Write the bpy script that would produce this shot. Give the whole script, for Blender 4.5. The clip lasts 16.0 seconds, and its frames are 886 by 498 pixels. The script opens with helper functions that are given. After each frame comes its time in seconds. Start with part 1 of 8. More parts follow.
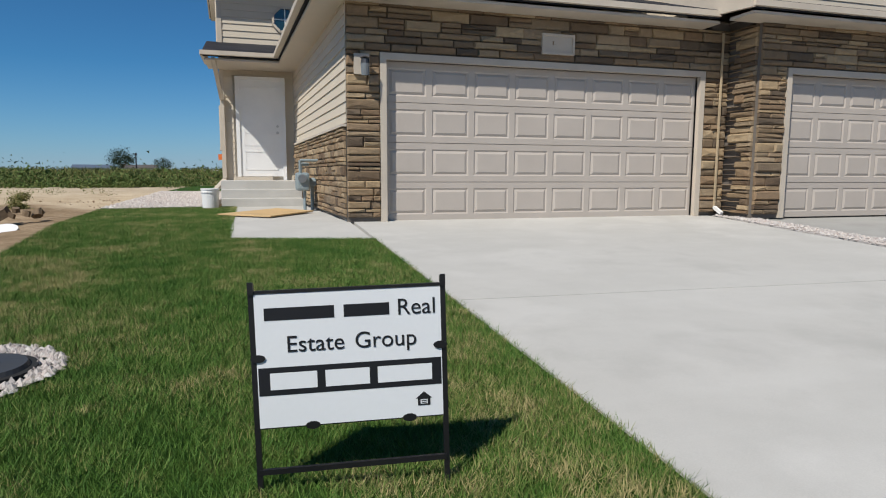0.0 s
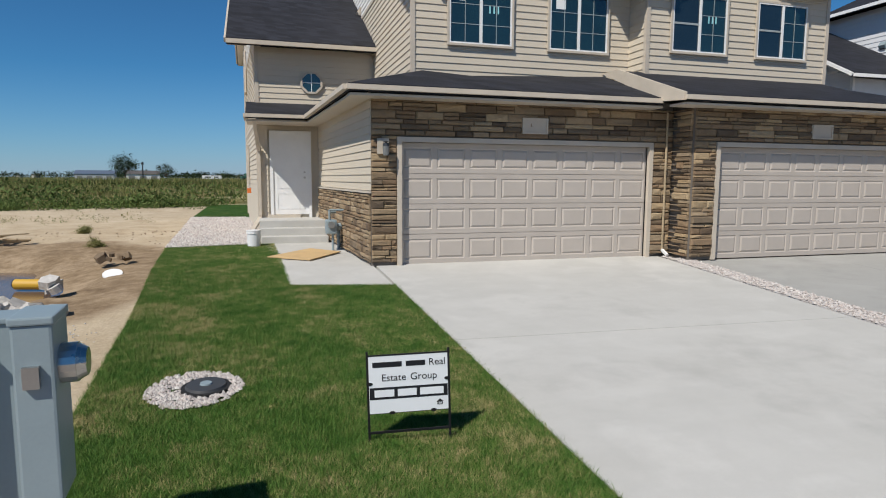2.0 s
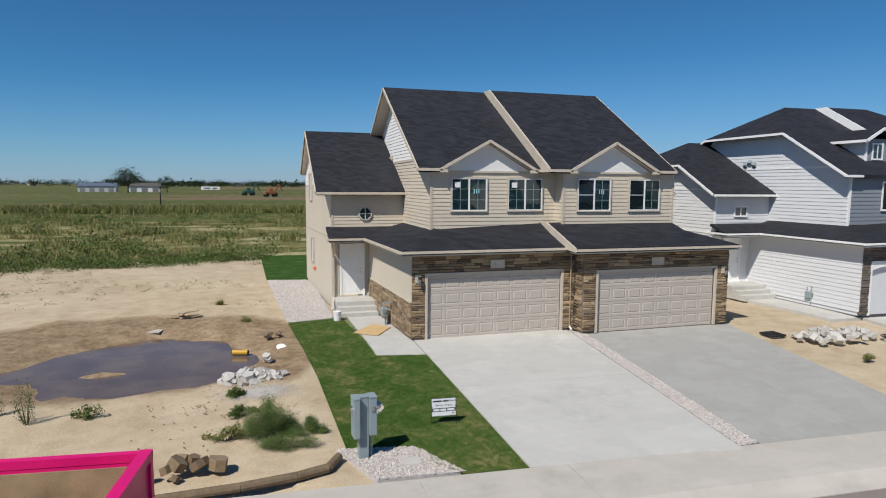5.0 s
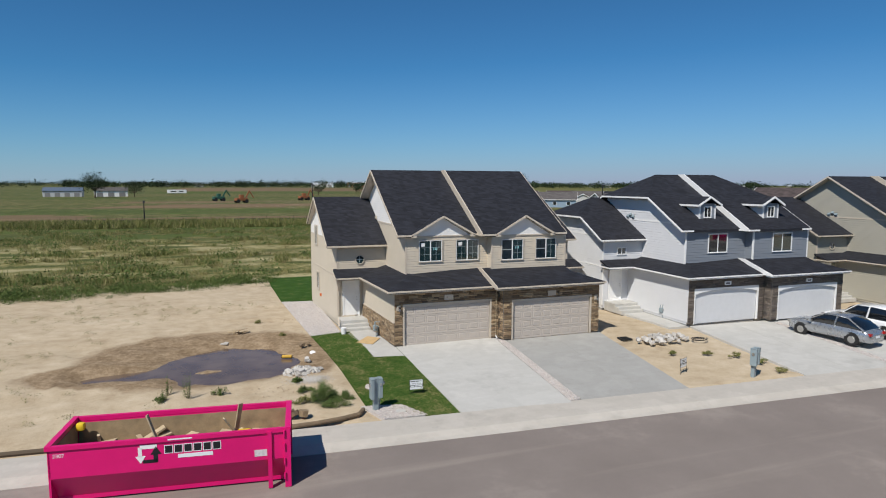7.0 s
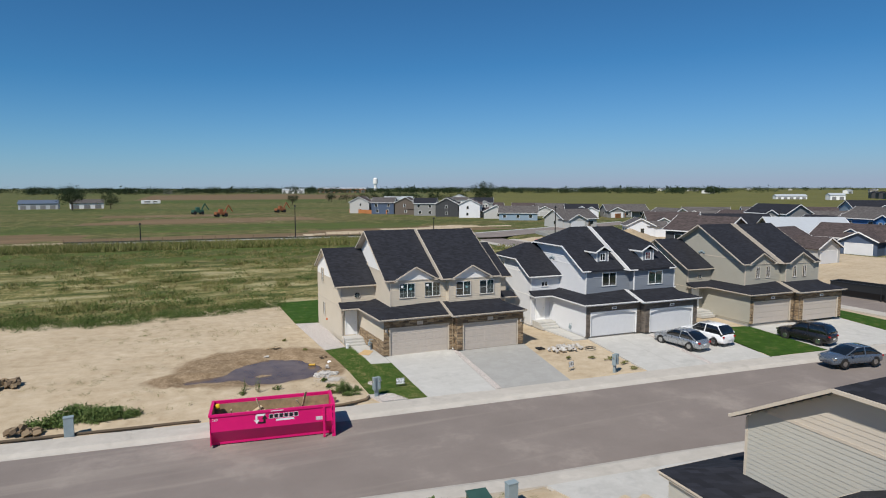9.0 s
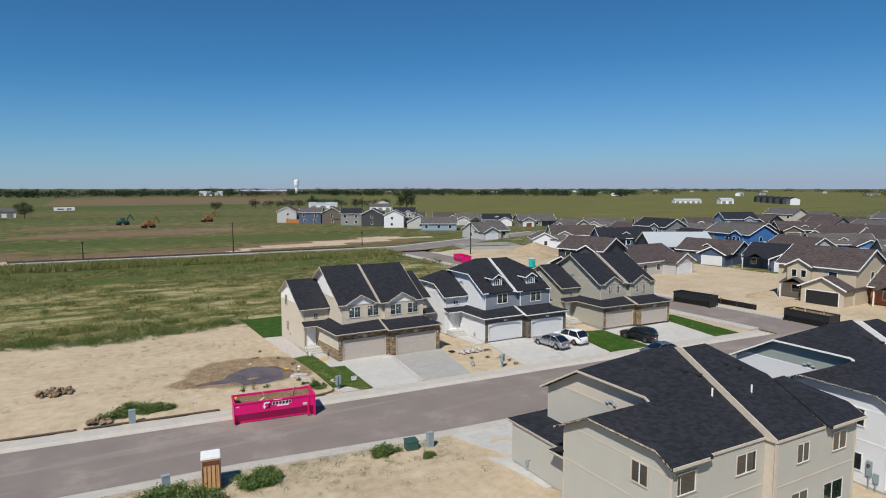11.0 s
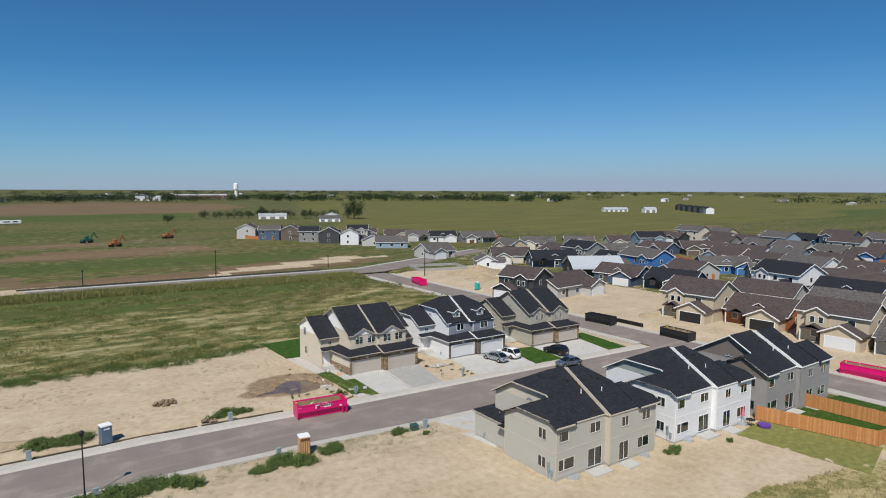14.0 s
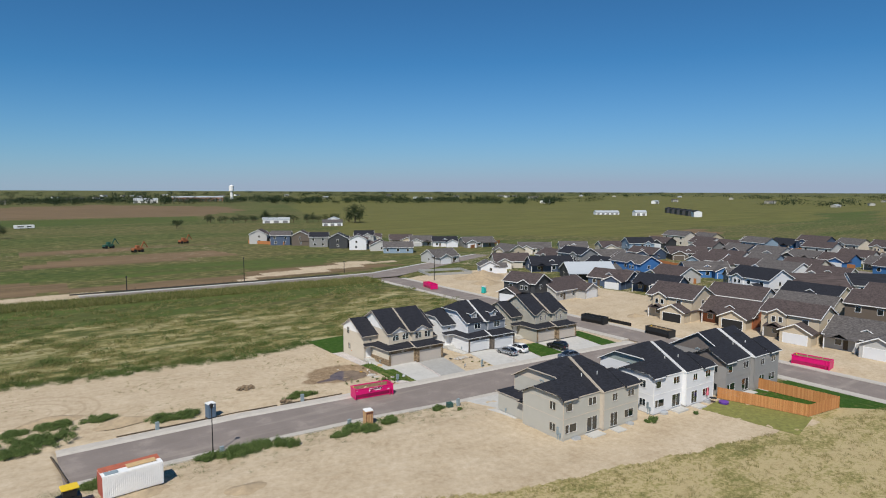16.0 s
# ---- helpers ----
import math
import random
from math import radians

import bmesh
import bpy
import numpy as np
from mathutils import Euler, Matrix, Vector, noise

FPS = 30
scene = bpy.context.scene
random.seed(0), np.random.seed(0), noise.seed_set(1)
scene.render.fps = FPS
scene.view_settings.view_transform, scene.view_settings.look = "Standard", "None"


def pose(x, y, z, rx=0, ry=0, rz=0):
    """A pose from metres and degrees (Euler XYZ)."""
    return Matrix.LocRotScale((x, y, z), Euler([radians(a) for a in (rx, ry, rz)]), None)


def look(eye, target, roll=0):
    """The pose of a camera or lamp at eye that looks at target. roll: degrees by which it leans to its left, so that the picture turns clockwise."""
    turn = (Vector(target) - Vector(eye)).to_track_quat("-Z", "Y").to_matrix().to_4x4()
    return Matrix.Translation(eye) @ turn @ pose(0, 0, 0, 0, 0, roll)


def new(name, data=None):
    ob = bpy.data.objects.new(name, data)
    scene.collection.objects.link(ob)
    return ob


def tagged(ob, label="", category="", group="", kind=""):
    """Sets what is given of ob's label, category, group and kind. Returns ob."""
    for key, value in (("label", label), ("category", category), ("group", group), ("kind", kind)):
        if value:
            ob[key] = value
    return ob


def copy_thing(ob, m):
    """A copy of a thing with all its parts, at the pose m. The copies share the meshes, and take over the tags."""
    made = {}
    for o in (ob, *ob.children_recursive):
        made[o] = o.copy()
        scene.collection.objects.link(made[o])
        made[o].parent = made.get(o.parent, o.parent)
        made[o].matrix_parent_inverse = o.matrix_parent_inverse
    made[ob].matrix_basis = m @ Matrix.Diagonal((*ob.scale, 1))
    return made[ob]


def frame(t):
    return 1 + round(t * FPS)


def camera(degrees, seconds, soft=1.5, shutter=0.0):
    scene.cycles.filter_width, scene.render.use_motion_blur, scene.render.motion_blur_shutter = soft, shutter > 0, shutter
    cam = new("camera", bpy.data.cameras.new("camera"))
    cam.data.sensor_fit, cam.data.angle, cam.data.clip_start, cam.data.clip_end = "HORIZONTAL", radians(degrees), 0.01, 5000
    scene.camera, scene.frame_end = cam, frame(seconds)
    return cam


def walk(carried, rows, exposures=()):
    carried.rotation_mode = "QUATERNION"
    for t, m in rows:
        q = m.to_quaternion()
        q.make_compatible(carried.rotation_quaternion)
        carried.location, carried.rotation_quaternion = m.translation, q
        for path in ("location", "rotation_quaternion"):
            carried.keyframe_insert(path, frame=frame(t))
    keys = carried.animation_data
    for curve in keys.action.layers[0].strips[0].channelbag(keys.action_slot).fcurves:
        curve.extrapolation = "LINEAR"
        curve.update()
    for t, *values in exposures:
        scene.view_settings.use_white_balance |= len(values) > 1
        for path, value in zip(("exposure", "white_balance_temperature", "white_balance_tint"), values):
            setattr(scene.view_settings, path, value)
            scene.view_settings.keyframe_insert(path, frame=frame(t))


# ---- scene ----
# ---------- camera ----------
cam = camera(71.5, 16.0, 1.08)
PATH = [
    (0, (-1.081, -8.18, 0.639), (-0.523, -6.275, 0.398), 0.2),
    (0.5, (-1.12, -8.306, 0.738), (-0.56, -6.4, 0.502), 0.3),
    (1, (-1.248, -8.725, 0.848), (-0.688, -6.819, 0.615), 0.3),
    (1.5, (-1.481, -9.436, 1.104), (-0.921, -7.53, 0.876), 0.3),
    (2, (-1.779, -10.412, 1.502), (-1.22, -8.505, 1.276), 0.3),
    (2.5, (-2.129, -11.546, 2.017), (-1.571, -9.638, 1.794), 0.3),
    (3, (-2.505, -12.745, 2.644), (-1.945, -10.837, 2.428), 0.2),
    (3.5, (-2.915, -14.041, 3.279), (-2.354, -12.133, 3.068), 0.3),
    (4, (-3.347, -15.52, 3.853), (-2.788, -13.611, 3.644), 0.3),
    (6.5, (-7.538, -27.199, 7.539), (-6.886, -25.319, 7.334), 0.3),
    (7, (-8.41, -30.315, 8.478), (-7.728, -28.447, 8.267), 0.2),
    (7.5, (-9.678, -33.351, 9.271), (-8.967, -31.493, 9.068), 0.2),
    (8, (-10.902, -36.848, 10.473), (-10.179, -34.994, 10.271), 0.2),
    (10.5, (-19.867, -57.077, 17.125), (-18.94, -55.316, 16.925), -0.2),
    (11, (-22.362, -60.98, 18.523), (-21.368, -59.256, 18.322), 0.0),
    (11.5, (-25.017, -65.0, 20.069), (-23.973, -63.305, 19.87), 0.0),
    (12, (-27.903, -68.804, 21.622), (-26.816, -67.137, 21.424), 0.1),
    (12.5, (-31.068, -72.564, 23.324), (-29.946, -70.92, 23.127), 0.2),
    (13, (-34.483, -76.144, 25.198), (-33.345, -74.511, 25.001), 0.2),
    (13.5, (-38.077, -79.556, 27.028), (-36.93, -77.93, 26.829), 0.2),
    (14, (-41.828, -82.868, 28.706), (-40.67, -81.249, 28.507), 0.2),
    (14.5, (-45.656, -86.248, 30.239), (-44.489, -84.636, 30.042), 0.3),
    (15, (-49.57, -89.459, 31.674), (-48.396, -87.852, 31.476), 0.2),
    (15.5, (-53.51, -92.491, 32.566), (-52.334, -90.886, 32.368), 0.2),
    (16, (-57.931, -95.592, 33.019), (-56.752, -93.988, 32.821), 0.2),
]
walk(cam, [(t, look(eye, target, roll)) for t, eye, target, roll in PATH])

# ---------- light ----------
SUN_FROM = Vector((-0.94, -0.76, 1.45)).normalized()
world = bpy.data.worlds.new("sky")
scene.world = world
world.use_nodes = True
wn = world.node_tree.nodes
wn.clear()
sky = wn.new("ShaderNodeTexSky")
sky.sky_type = "NISHITA"
sky.sun_disc = False
sky.sun_elevation = math.asin(SUN_FROM.z)
sky.sun_rotation = math.atan2(SUN_FROM.x, SUN_FROM.y)
sky.altitude, sky.air_density, sky.dust_density, sky.ozone_density = 1800, 1.0, 0.15, 6.0
bg = wn.new("ShaderNodeBackground")
bg.inputs["Strength"].default_value = 0.07
wo = wn.new("ShaderNodeOutputWorld")
tone = wn.new("ShaderNodeMix")
tone.data_type, tone.blend_type = "RGBA", "MULTIPLY"
tone.inputs[0].default_value, tone.inputs[7].default_value = 1.0, (0.47, 0.985, 1.18, 1)
world.node_tree.links.new(sky.outputs[0], tone.inputs[6])
# haze greys the pale low sky
red = wn.new("ShaderNodeSeparateColor")
pale = wn.new("ShaderNodeMapRange")
pale.inputs[1].default_value, pale.inputs[2].default_value, pale.inputs[3].default_value, pale.inputs[4].default_value = 1.8, 8.0, 0.0, 0.92
haze = wn.new("ShaderNodeMix")
haze.data_type = "RGBA"
haze.inputs[7].default_value = (4.7, 5.5, 7.4, 1)
world.node_tree.links.new(sky.outputs[0], red.inputs[0])
world.node_tree.links.new(red.outputs[0], pale.inputs[0])
world.node_tree.links.new(pale.outputs[0], haze.inputs[0])
world.node_tree.links.new(tone.outputs[2], haze.inputs[6])
world.node_tree.links.new(haze.outputs[2], bg.inputs[0])
world.node_tree.links.new(bg.outputs[0], wo.inputs[0])
sun_data = bpy.data.lights.new("sun", "SUN")
sun_data.energy, sun_data.angle, sun_data.color = 4.7, radians(0.53), (1.0, 0.95, 0.87)
sun = new("sun", sun_data)
sun.matrix_world = look(SUN_FROM * 100, (0, 0, 0))
scene.view_settings.exposure = 0.0


# ---------- mesh building ----------
class Mesh:
    """Collects vertices and faces of one mesh."""

    def __init__(self):
        self.v, self.f = [], []

    def face(self, *pts):
        n = len(self.v)
        self.v += [tuple(p) for p in pts]
        self.f.append(tuple(range(n, n + len(pts))))
        return self

    def box(self, x0, x1, y0, y1, z0, z1):
        n = len(self.v)
        self.v += [(x, y, z) for z in (z0, z1) for y in (y0, y1) for x in (x0, x1)]
        self.f += [tuple(n + i for i in q) for q in ((0, 2, 3, 1), (4, 5, 7, 6), (0, 1, 5, 4), (1, 3, 7, 5), (3, 2, 6, 7), (2, 0, 4, 6))]
        return self

    def prism(self, outline, direction):
        """A flat outline pushed along a direction."""
        n, k = len(self.v), len(outline)
        d = Vector(direction)
        self.v += [tuple(p) for p in outline] + [tuple(Vector(p) + d) for p in outline]
        self.f.append(tuple(range(n + k - 1, n - 1, -1)))
        self.f.append(tuple(range(n + k, n + 2 * k)))
        self.f += [(n + i, n + (i + 1) % k, n + k + (i + 1) % k, n + k + i) for i in range(k)]
        return self

    def beam(self, a, b, w, h, up=(0, 0, 1)):
        """A straight bar from a to b."""
        a, b = Vector(a), Vector(b)
        along = (b - a).normalized()
        side = along.cross(Vector(up))
        side = side.normalized() if side.length > 1e-4 else Vector((1, 0, 0))
        top = side.cross(along)
        o = [a + side * s * w / 2 + top * t * h / 2 for s, t in ((-1, -1), (1, -1), (1, 1), (-1, 1))]
        return self.prism(o, b - a)

    def tube(self, a, b, r0, r1=None, k=12):
        a, b = Vector(a), Vector(b)
        r1 = r0 if r1 is None else r1
        along = (b - a).normalized()
        side = along.cross(Vector((0.3, 0.7, 0.64)) if abs(along.z) < 0.9 else Vector((1, 0, 0))).normalized()
        top = side.cross(along)
        n = len(self.v)
        for c, r in ((a, r0), (b, r1)):
            self.v += [tuple(c + (side * math.cos(i * math.tau / k) + top * math.sin(i * math.tau / k)) * r) for i in range(k)]
        self.f += [(n + i, n + (i + 1) % k, n + k + (i + 1) % k, n + k + i) for i in range(k)]
        self.f += [tuple(range(n + k - 1, n - 1, -1)), tuple(range(n + k, n + 2 * k))]
        return self

    def add(self, other):
        n = len(self.v)
        self.v += other.v
        self.f += [tuple(n + i for i in q) for q in other.f]
        return self

    def data(self, name, smooth=False):
        me = bpy.data.meshes.new(name)
        me.from_pydata(self.v, [], self.f)
        bm = bmesh.new()
        bm.from_mesh(me)
        bmesh.ops.recalc_face_normals(bm, faces=bm.faces)
        bm.to_mesh(me)
        bm.free()
        if smooth:
            me.shade_smooth()
        return me


def part(name, mesh, material, parent=None, label="", smooth=False, bevel=0.0):
    """Links a mesh as one object, under a thing or a part."""
    me = mesh.data(name, smooth) if isinstance(mesh, Mesh) else mesh
    if bevel:
        bm = bmesh.new()
        bm.from_mesh(me)
        bmesh.ops.remove_doubles(bm, verts=bm.verts, dist=1e-5)
        sharp = [e for e in bm.edges if len(e.link_faces) == 2 and e.calc_face_angle(0) > 0.6]
        bmesh.ops.bevel(bm, geom=sharp, offset=bevel, segments=2, affect="EDGES", profile=0.6)
        bm.to_mesh(me)
        bm.free()
    if not me.materials:
        me.materials.append(material)
    ob = new(name, me)
    ob.parent = parent
    if label:
        ob["label"] = label
    return ob


def thing(name, m, label, category, group="", kind=""):
    ob = new(name)
    ob.matrix_world = m
    ob.empty_display_size = 0.2
    return tagged(ob, label, category, group, kind)


# ---------- materials ----------
def material(name, rough=0.8, metal=0.0, spec=0.4):
    mat = bpy.data.materials.new(name)
    mat.use_nodes = True
    nt = mat.node_tree
    b = nt.nodes["Principled BSDF"]
    b.inputs["Roughness"].default_value, b.inputs["Metallic"].default_value = rough, metal
    b.inputs["Specular IOR Level"].default_value = spec
    return mat, nt, b


def node(nt, kind, links=None, **values):
    n = nt.nodes.new(kind)
    for k, v in values.items():
        if k in n.inputs:
            n.inputs[k].default_value = v
        else:
            setattr(n, k, v)
    for k, v in (links or {}).items():
        nt.links.new(v, n.inputs[k])
    return n


def ramp(nt, fac, stops):
    n = nt.nodes.new("ShaderNodeValToRGB")
    e = n.color_ramp.elements
    while len(e) < len(stops):
        e.new(0.5)
    for el, (p, c) in zip(e, stops):
        el.position, el.color = p, (*c, 1)
    nt.links.new(fac, n.inputs[0])
    return n.outputs[0]


def mix(nt, fac, a, b, mode="MIX"):
    n = nt.nodes.new("ShaderNodeMix")
    n.data_type, n.blend_type = "RGBA", mode
    for sock, val in ((n.inputs[0], fac), (n.inputs[6], a), (n.inputs[7], b)):
        if isinstance(val, bpy.types.NodeSocket):
            nt.links.new(val, sock)
        elif isinstance(val, tuple):
            sock.default_value = (*val, 1)
        else:
            sock.default_value = val
    return n.outputs[2]


def maths(nt, op, a, b=0.0):
    n = nt.nodes.new("ShaderNodeMath")
    n.operation = op
    for sock, val in ((n.inputs[0], a), (n.inputs[1], b)):
        if isinstance(val, bpy.types.NodeSocket):
            nt.links.new(val, sock)
        else:
            sock.default_value = val
    return n.outputs[0]


def position(nt, scale=(1, 1, 1)):
    g = nt.nodes.new("ShaderNodeNewGeometry")
    m = nt.nodes.new("ShaderNodeVectorMath")
    m.operation = "MULTIPLY"
    m.inputs[1].default_value = scale
    nt.links.new(g.outputs["Position"], m.inputs[0])
    return m.outputs[0]


def noise_of(nt, vec, scale, detail=4, rough=0.55):
    n = nt.nodes.new("ShaderNodeTexNoise")
    n.inputs["Scale"].default_value, n.inputs["Detail"].default_value, n.inputs["Roughness"].default_value = scale, detail, rough
    nt.links.new(vec, n.inputs["Vector"])
    return n.outputs[0]


def bump(nt, b, height, strength=0.3, dist=0.01):
    n = nt.nodes.new("ShaderNodeBump")
    n.inputs["Strength"].default_value, n.inputs["Distance"].default_value = strength, dist
    nt.links.new(height, n.inputs["Height"])
    nt.links.new(n.outputs[0], b.inputs["Normal"])


def plain(name, col, rough=0.6, metal=0.0, vary=0.12, scale=3.0, grain=60.0, bumpy=0.08):
    """Paint, plastic, metal: a base colour with faint dirt at two scales."""
    mat, nt, b = material(name, rough, metal)
    p = position(nt)
    big, small = noise_of(nt, p, scale, 5), noise_of(nt, p, grain, 2)
    both = maths(nt, "ADD", maths(nt, "MULTIPLY", big, 0.7), maths(nt, "MULTIPLY", small, 0.3))
    lo, hi = tuple(c * (1 - vary) for c in col), tuple(min(1, c * (1 + vary * 0.6)) for c in col)
    nt.links.new(ramp(nt, both, [(0.3, lo), (0.7, hi)]), b.inputs["Base Color"])
    nt.links.new(ramp(nt, big, [(0.3, (rough * 0.85,) * 3), (0.7, (min(1, rough * 1.15),) * 3)]), b.inputs["Roughness"])
    if bumpy:
        bump(nt, b, small, bumpy, 0.004)
    return mat


def stone_like(name, cols, rough=0.9, scale=14.0):
    """Stone pieces: a colour for each object and island, with grain."""
    mat, nt, b = material(name, rough)
    info, geo = nt.nodes.new("ShaderNodeObjectInfo"), nt.nodes.new("ShaderNodeNewGeometry")
    r = maths(nt, "FRACT", maths(nt, "ADD", info.outputs["Random"], geo.outputs["Random Per Island"]))
    n = len(cols)
    base = ramp(nt, r, [((i + 0.5) / n, c) for i, c in enumerate(cols)])
    p = position(nt)
    grain = noise_of(nt, p, scale, 8, 0.7)
    spots = noise_of(nt, p, scale * 0.35, 4)
    c = mix(nt, 0.65, base, ramp(nt, grain, [(0.25, (0.45, 0.43, 0.4)), (0.75, (1.0, 0.98, 0.95))]), "MULTIPLY")
    c = mix(nt, maths(nt, "MULTIPLY", spots, 0.35), c, tuple(x * 0.75 for x in cols[0]))
    nt.links.new(c, b.inputs["Base Color"])
    bump(nt, b, grain, 0.8, 0.03)
    return mat


def shingle_mat(name, col):
    mat, nt, b = material(name, 0.8, spec=0.34)
    g = nt.nodes.new("ShaderNodeNewGeometry")
    s = nt.nodes.new("ShaderNodeSeparateXYZ")
    nt.links.new(g.outputs["Position"], s.inputs[0])
    row = maths(nt, "FLOOR", maths(nt, "DIVIDE", s.outputs[2], 0.072))
    u = maths(nt, "ADD", maths(nt, "ADD", s.outputs[0], s.outputs[1]), maths(nt, "MULTIPLY", row, 0.137))
    tab = maths(nt, "FLOOR", maths(nt, "DIVIDE", u, 0.26))
    cv = nt.nodes.new("ShaderNodeCombineXYZ")
    nt.links.new(row, cv.inputs[0]), nt.links.new(tab, cv.inputs[1])
    wn_ = nt.nodes.new("ShaderNodeTexWhiteNoise")
    nt.links.new(cv.outputs[0], wn_.inputs[0])
    p = position(nt)
    speck, big = noise_of(nt, p, 90, 3), noise_of(nt, p, 0.7, 4)
    c = ramp(nt, wn_.outputs[0], [(0.0, tuple(x * 0.62 for x in col)), (0.5, col), (1.0, tuple(x * 1.48 for x in col))])
    c = mix(nt, 0.5, c, ramp(nt, speck, [(0.3, (0.55, 0.55, 0.55)), (0.7, (1.0, 1.0, 1.0))]), "MULTIPLY")
    c = mix(nt, 0.12, c, ramp(nt, big, [(0.35, (0.7, 0.7, 0.72)), (0.65, (1, 1, 1))]), "MULTIPLY")
    nt.links.new(c, b.inputs["Base Color"])
    step = maths(nt, "FRACT", maths(nt, "DIVIDE", s.outputs[2], 0.072))
    h = maths(nt, "ADD", maths(nt, "MULTIPLY", step, -0.6), maths(nt, "MULTIPLY", speck, 0.5))
    bump(nt, b, h, 0.3, 0.008)
    return mat


def siding_mat(name, col, course=0.0, rough=0.6):
    """Vinyl siding; course > 0 gives far walls the line under each lap."""
    mat, nt, b = material(name, rough)
    p = position(nt)
    big = noise_of(nt, p, 0.8, 4)
    grain = noise_of(nt, position(nt, (6, 6, 60)), 3, 3)
    c = mix(nt, 0.25, col, ramp(nt, big, [(0.3, (0.8, 0.8, 0.78)), (0.7, (1, 1, 1))]), "MULTIPLY")
    c = mix(nt, 0.12, c, ramp(nt, grain, [(0.3, (0.7, 0.7, 0.7)), (0.7, (1, 1, 1))]), "MULTIPLY")
    nt.links.new(c, b.inputs["Base Color"])
    bump(nt, b, grain, 0.05, 0.003)
    return mat


BEIGE = siding_mat("beige_vinyl", (0.60, 0.53, 0.425))
CREAM = siding_mat("white_gable_vinyl", (0.80, 0.79, 0.77))
TRIM_BEIGE = plain("beige_trim", (0.54, 0.475, 0.39), 0.5)
DOOR_BEIGE = plain("beige_garage_steel", (0.47, 0.42, 0.37), 0.5, vary=0.06)
WHITE = plain("white_paint", (0.80, 0.80, 0.79), 0.45, vary=0.06)
WHITE_SIDING = siding_mat("white_vinyl", (0.68, 0.69, 0.71))
GREY_SIDING = siding_mat("slate_grey_vinyl", (0.22, 0.245, 0.28))
TAN_SIDING = siding_mat("tan_vinyl", (0.40, 0.38, 0.32))
PUTTY_SIDING = siding_mat("putty_vinyl", (0.45, 0.437, 0.387))
ASH_SIDING = siding_mat("ash_grey_vinyl", (0.30, 0.29, 0.28))
TAUPE = siding_mat("taupe_vinyl", (0.17, 0.145, 0.13))
PALE_GREEN = siding_mat("pale_green_vinyl", (0.29, 0.33, 0.31))
WHITE_STEEL = plain("white_garage_steel", (0.62, 0.63, 0.645), 0.5, vary=0.05)
SHINGLE = shingle_mat("charcoal_shingles", (0.0178, 0.0190, 0.0256))
SHINGLE_BROWN = shingle_mat("brown_shingles", (0.078, 0.060, 0.057))
SHINGLE_GREY = shingle_mat("grey_shingles", (0.108, 0.098, 0.094))
STONE = stone_like("tan_ledgestone", [(0.46, 0.34, 0.205), (0.18, 0.115, 0.070), (0.50, 0.39, 0.25), (0.095, 0.062, 0.044), (0.37, 0.265, 0.16), (0.055, 0.040, 0.034), (0.43, 0.335, 0.225), (0.25, 0.165, 0.10)])
STONE_DARK = stone_like("grey_brown_ledgestone", [(0.20, 0.17, 0.145), (0.13, 0.11, 0.10), (0.25, 0.215, 0.18), (0.09, 0.08, 0.075), (0.22, 0.185, 0.15)])
RUBBLE = stone_like("broken_concrete", [(0.62, 0.60, 0.57), (0.50, 0.48, 0.45), (0.70, 0.68, 0.65), (0.56, 0.53, 0.49)])
PEBBLE = stone_like("pink_river_rock", [(0.60, 0.53, 0.50), (0.74, 0.70, 0.67), (0.40, 0.35, 0.33), (0.78, 0.76, 0.73), (0.52, 0.49, 0.48)])
MORTAR = plain("grey_mortar", (0.16, 0.14, 0.12), 0.95)
BLACK = plain("black_steel", (0.012, 0.012, 0.013), 0.45, vary=0.2)
DARK = plain("dark_rubber", (0.018, 0.018, 0.018), 0.8)
BOX_GREY = plain("grey_green_enamel", (0.25, 0.31, 0.335), 0.4, vary=0.08)
PINK = plain("magenta_enamel", (0.66, 0.006, 0.15), 0.38, vary=0.12, scale=1.2)
PLYWOOD = plain("raw_plywood", (0.55, 0.38, 0.19), 0.75, vary=0.2)
CEDAR = stone_like("cedar_boards", [(0.60, 0.27, 0.095), (0.50, 0.21, 0.07), (0.68, 0.33, 0.13)], 0.8, 8)
LUMBER = plain("weathered_lumber", (0.48, 0.38, 0.25), 0.8, vary=0.25)
CHROME = plain("brushed_nickel", (0.55, 0.54, 0.52), 0.3, 1.0)
YELLOW = plain("yellow_plastic", (0.75, 0.52, 0.03), 0.45)
ORANGE = plain("orange_enamel", (0.62, 0.16, 0.035), 0.5)
TEAL = plain("teal_plastic", (0.02, 0.42, 0.38), 0.5)
GREEN_BOX = plain("green_enamel", (0.035, 0.085, 0.07), 0.5)
BLUE_GREY = plain("blue_grey_plastic", (0.10, 0.15, 0.21), 0.5)
TIRE = plain("tyre_rubber", (0.02, 0.02, 0.02), 0.85)


def glass_mat(name, tint, rough=0.03):
    mat, nt, b = material(name, rough, 0.0, 0.9)
    p = position(nt)
    nt.links.new(ramp(nt, noise_of(nt, p, 1.1, 2), [(0.3, tuple(c * 0.6 for c in tint)), (0.7, tint)]), b.inputs["Base Color"])
    b.inputs["Coat Weight"].default_value, b.inputs["Coat Roughness"].default_value = 0.6, 0.02
    return mat


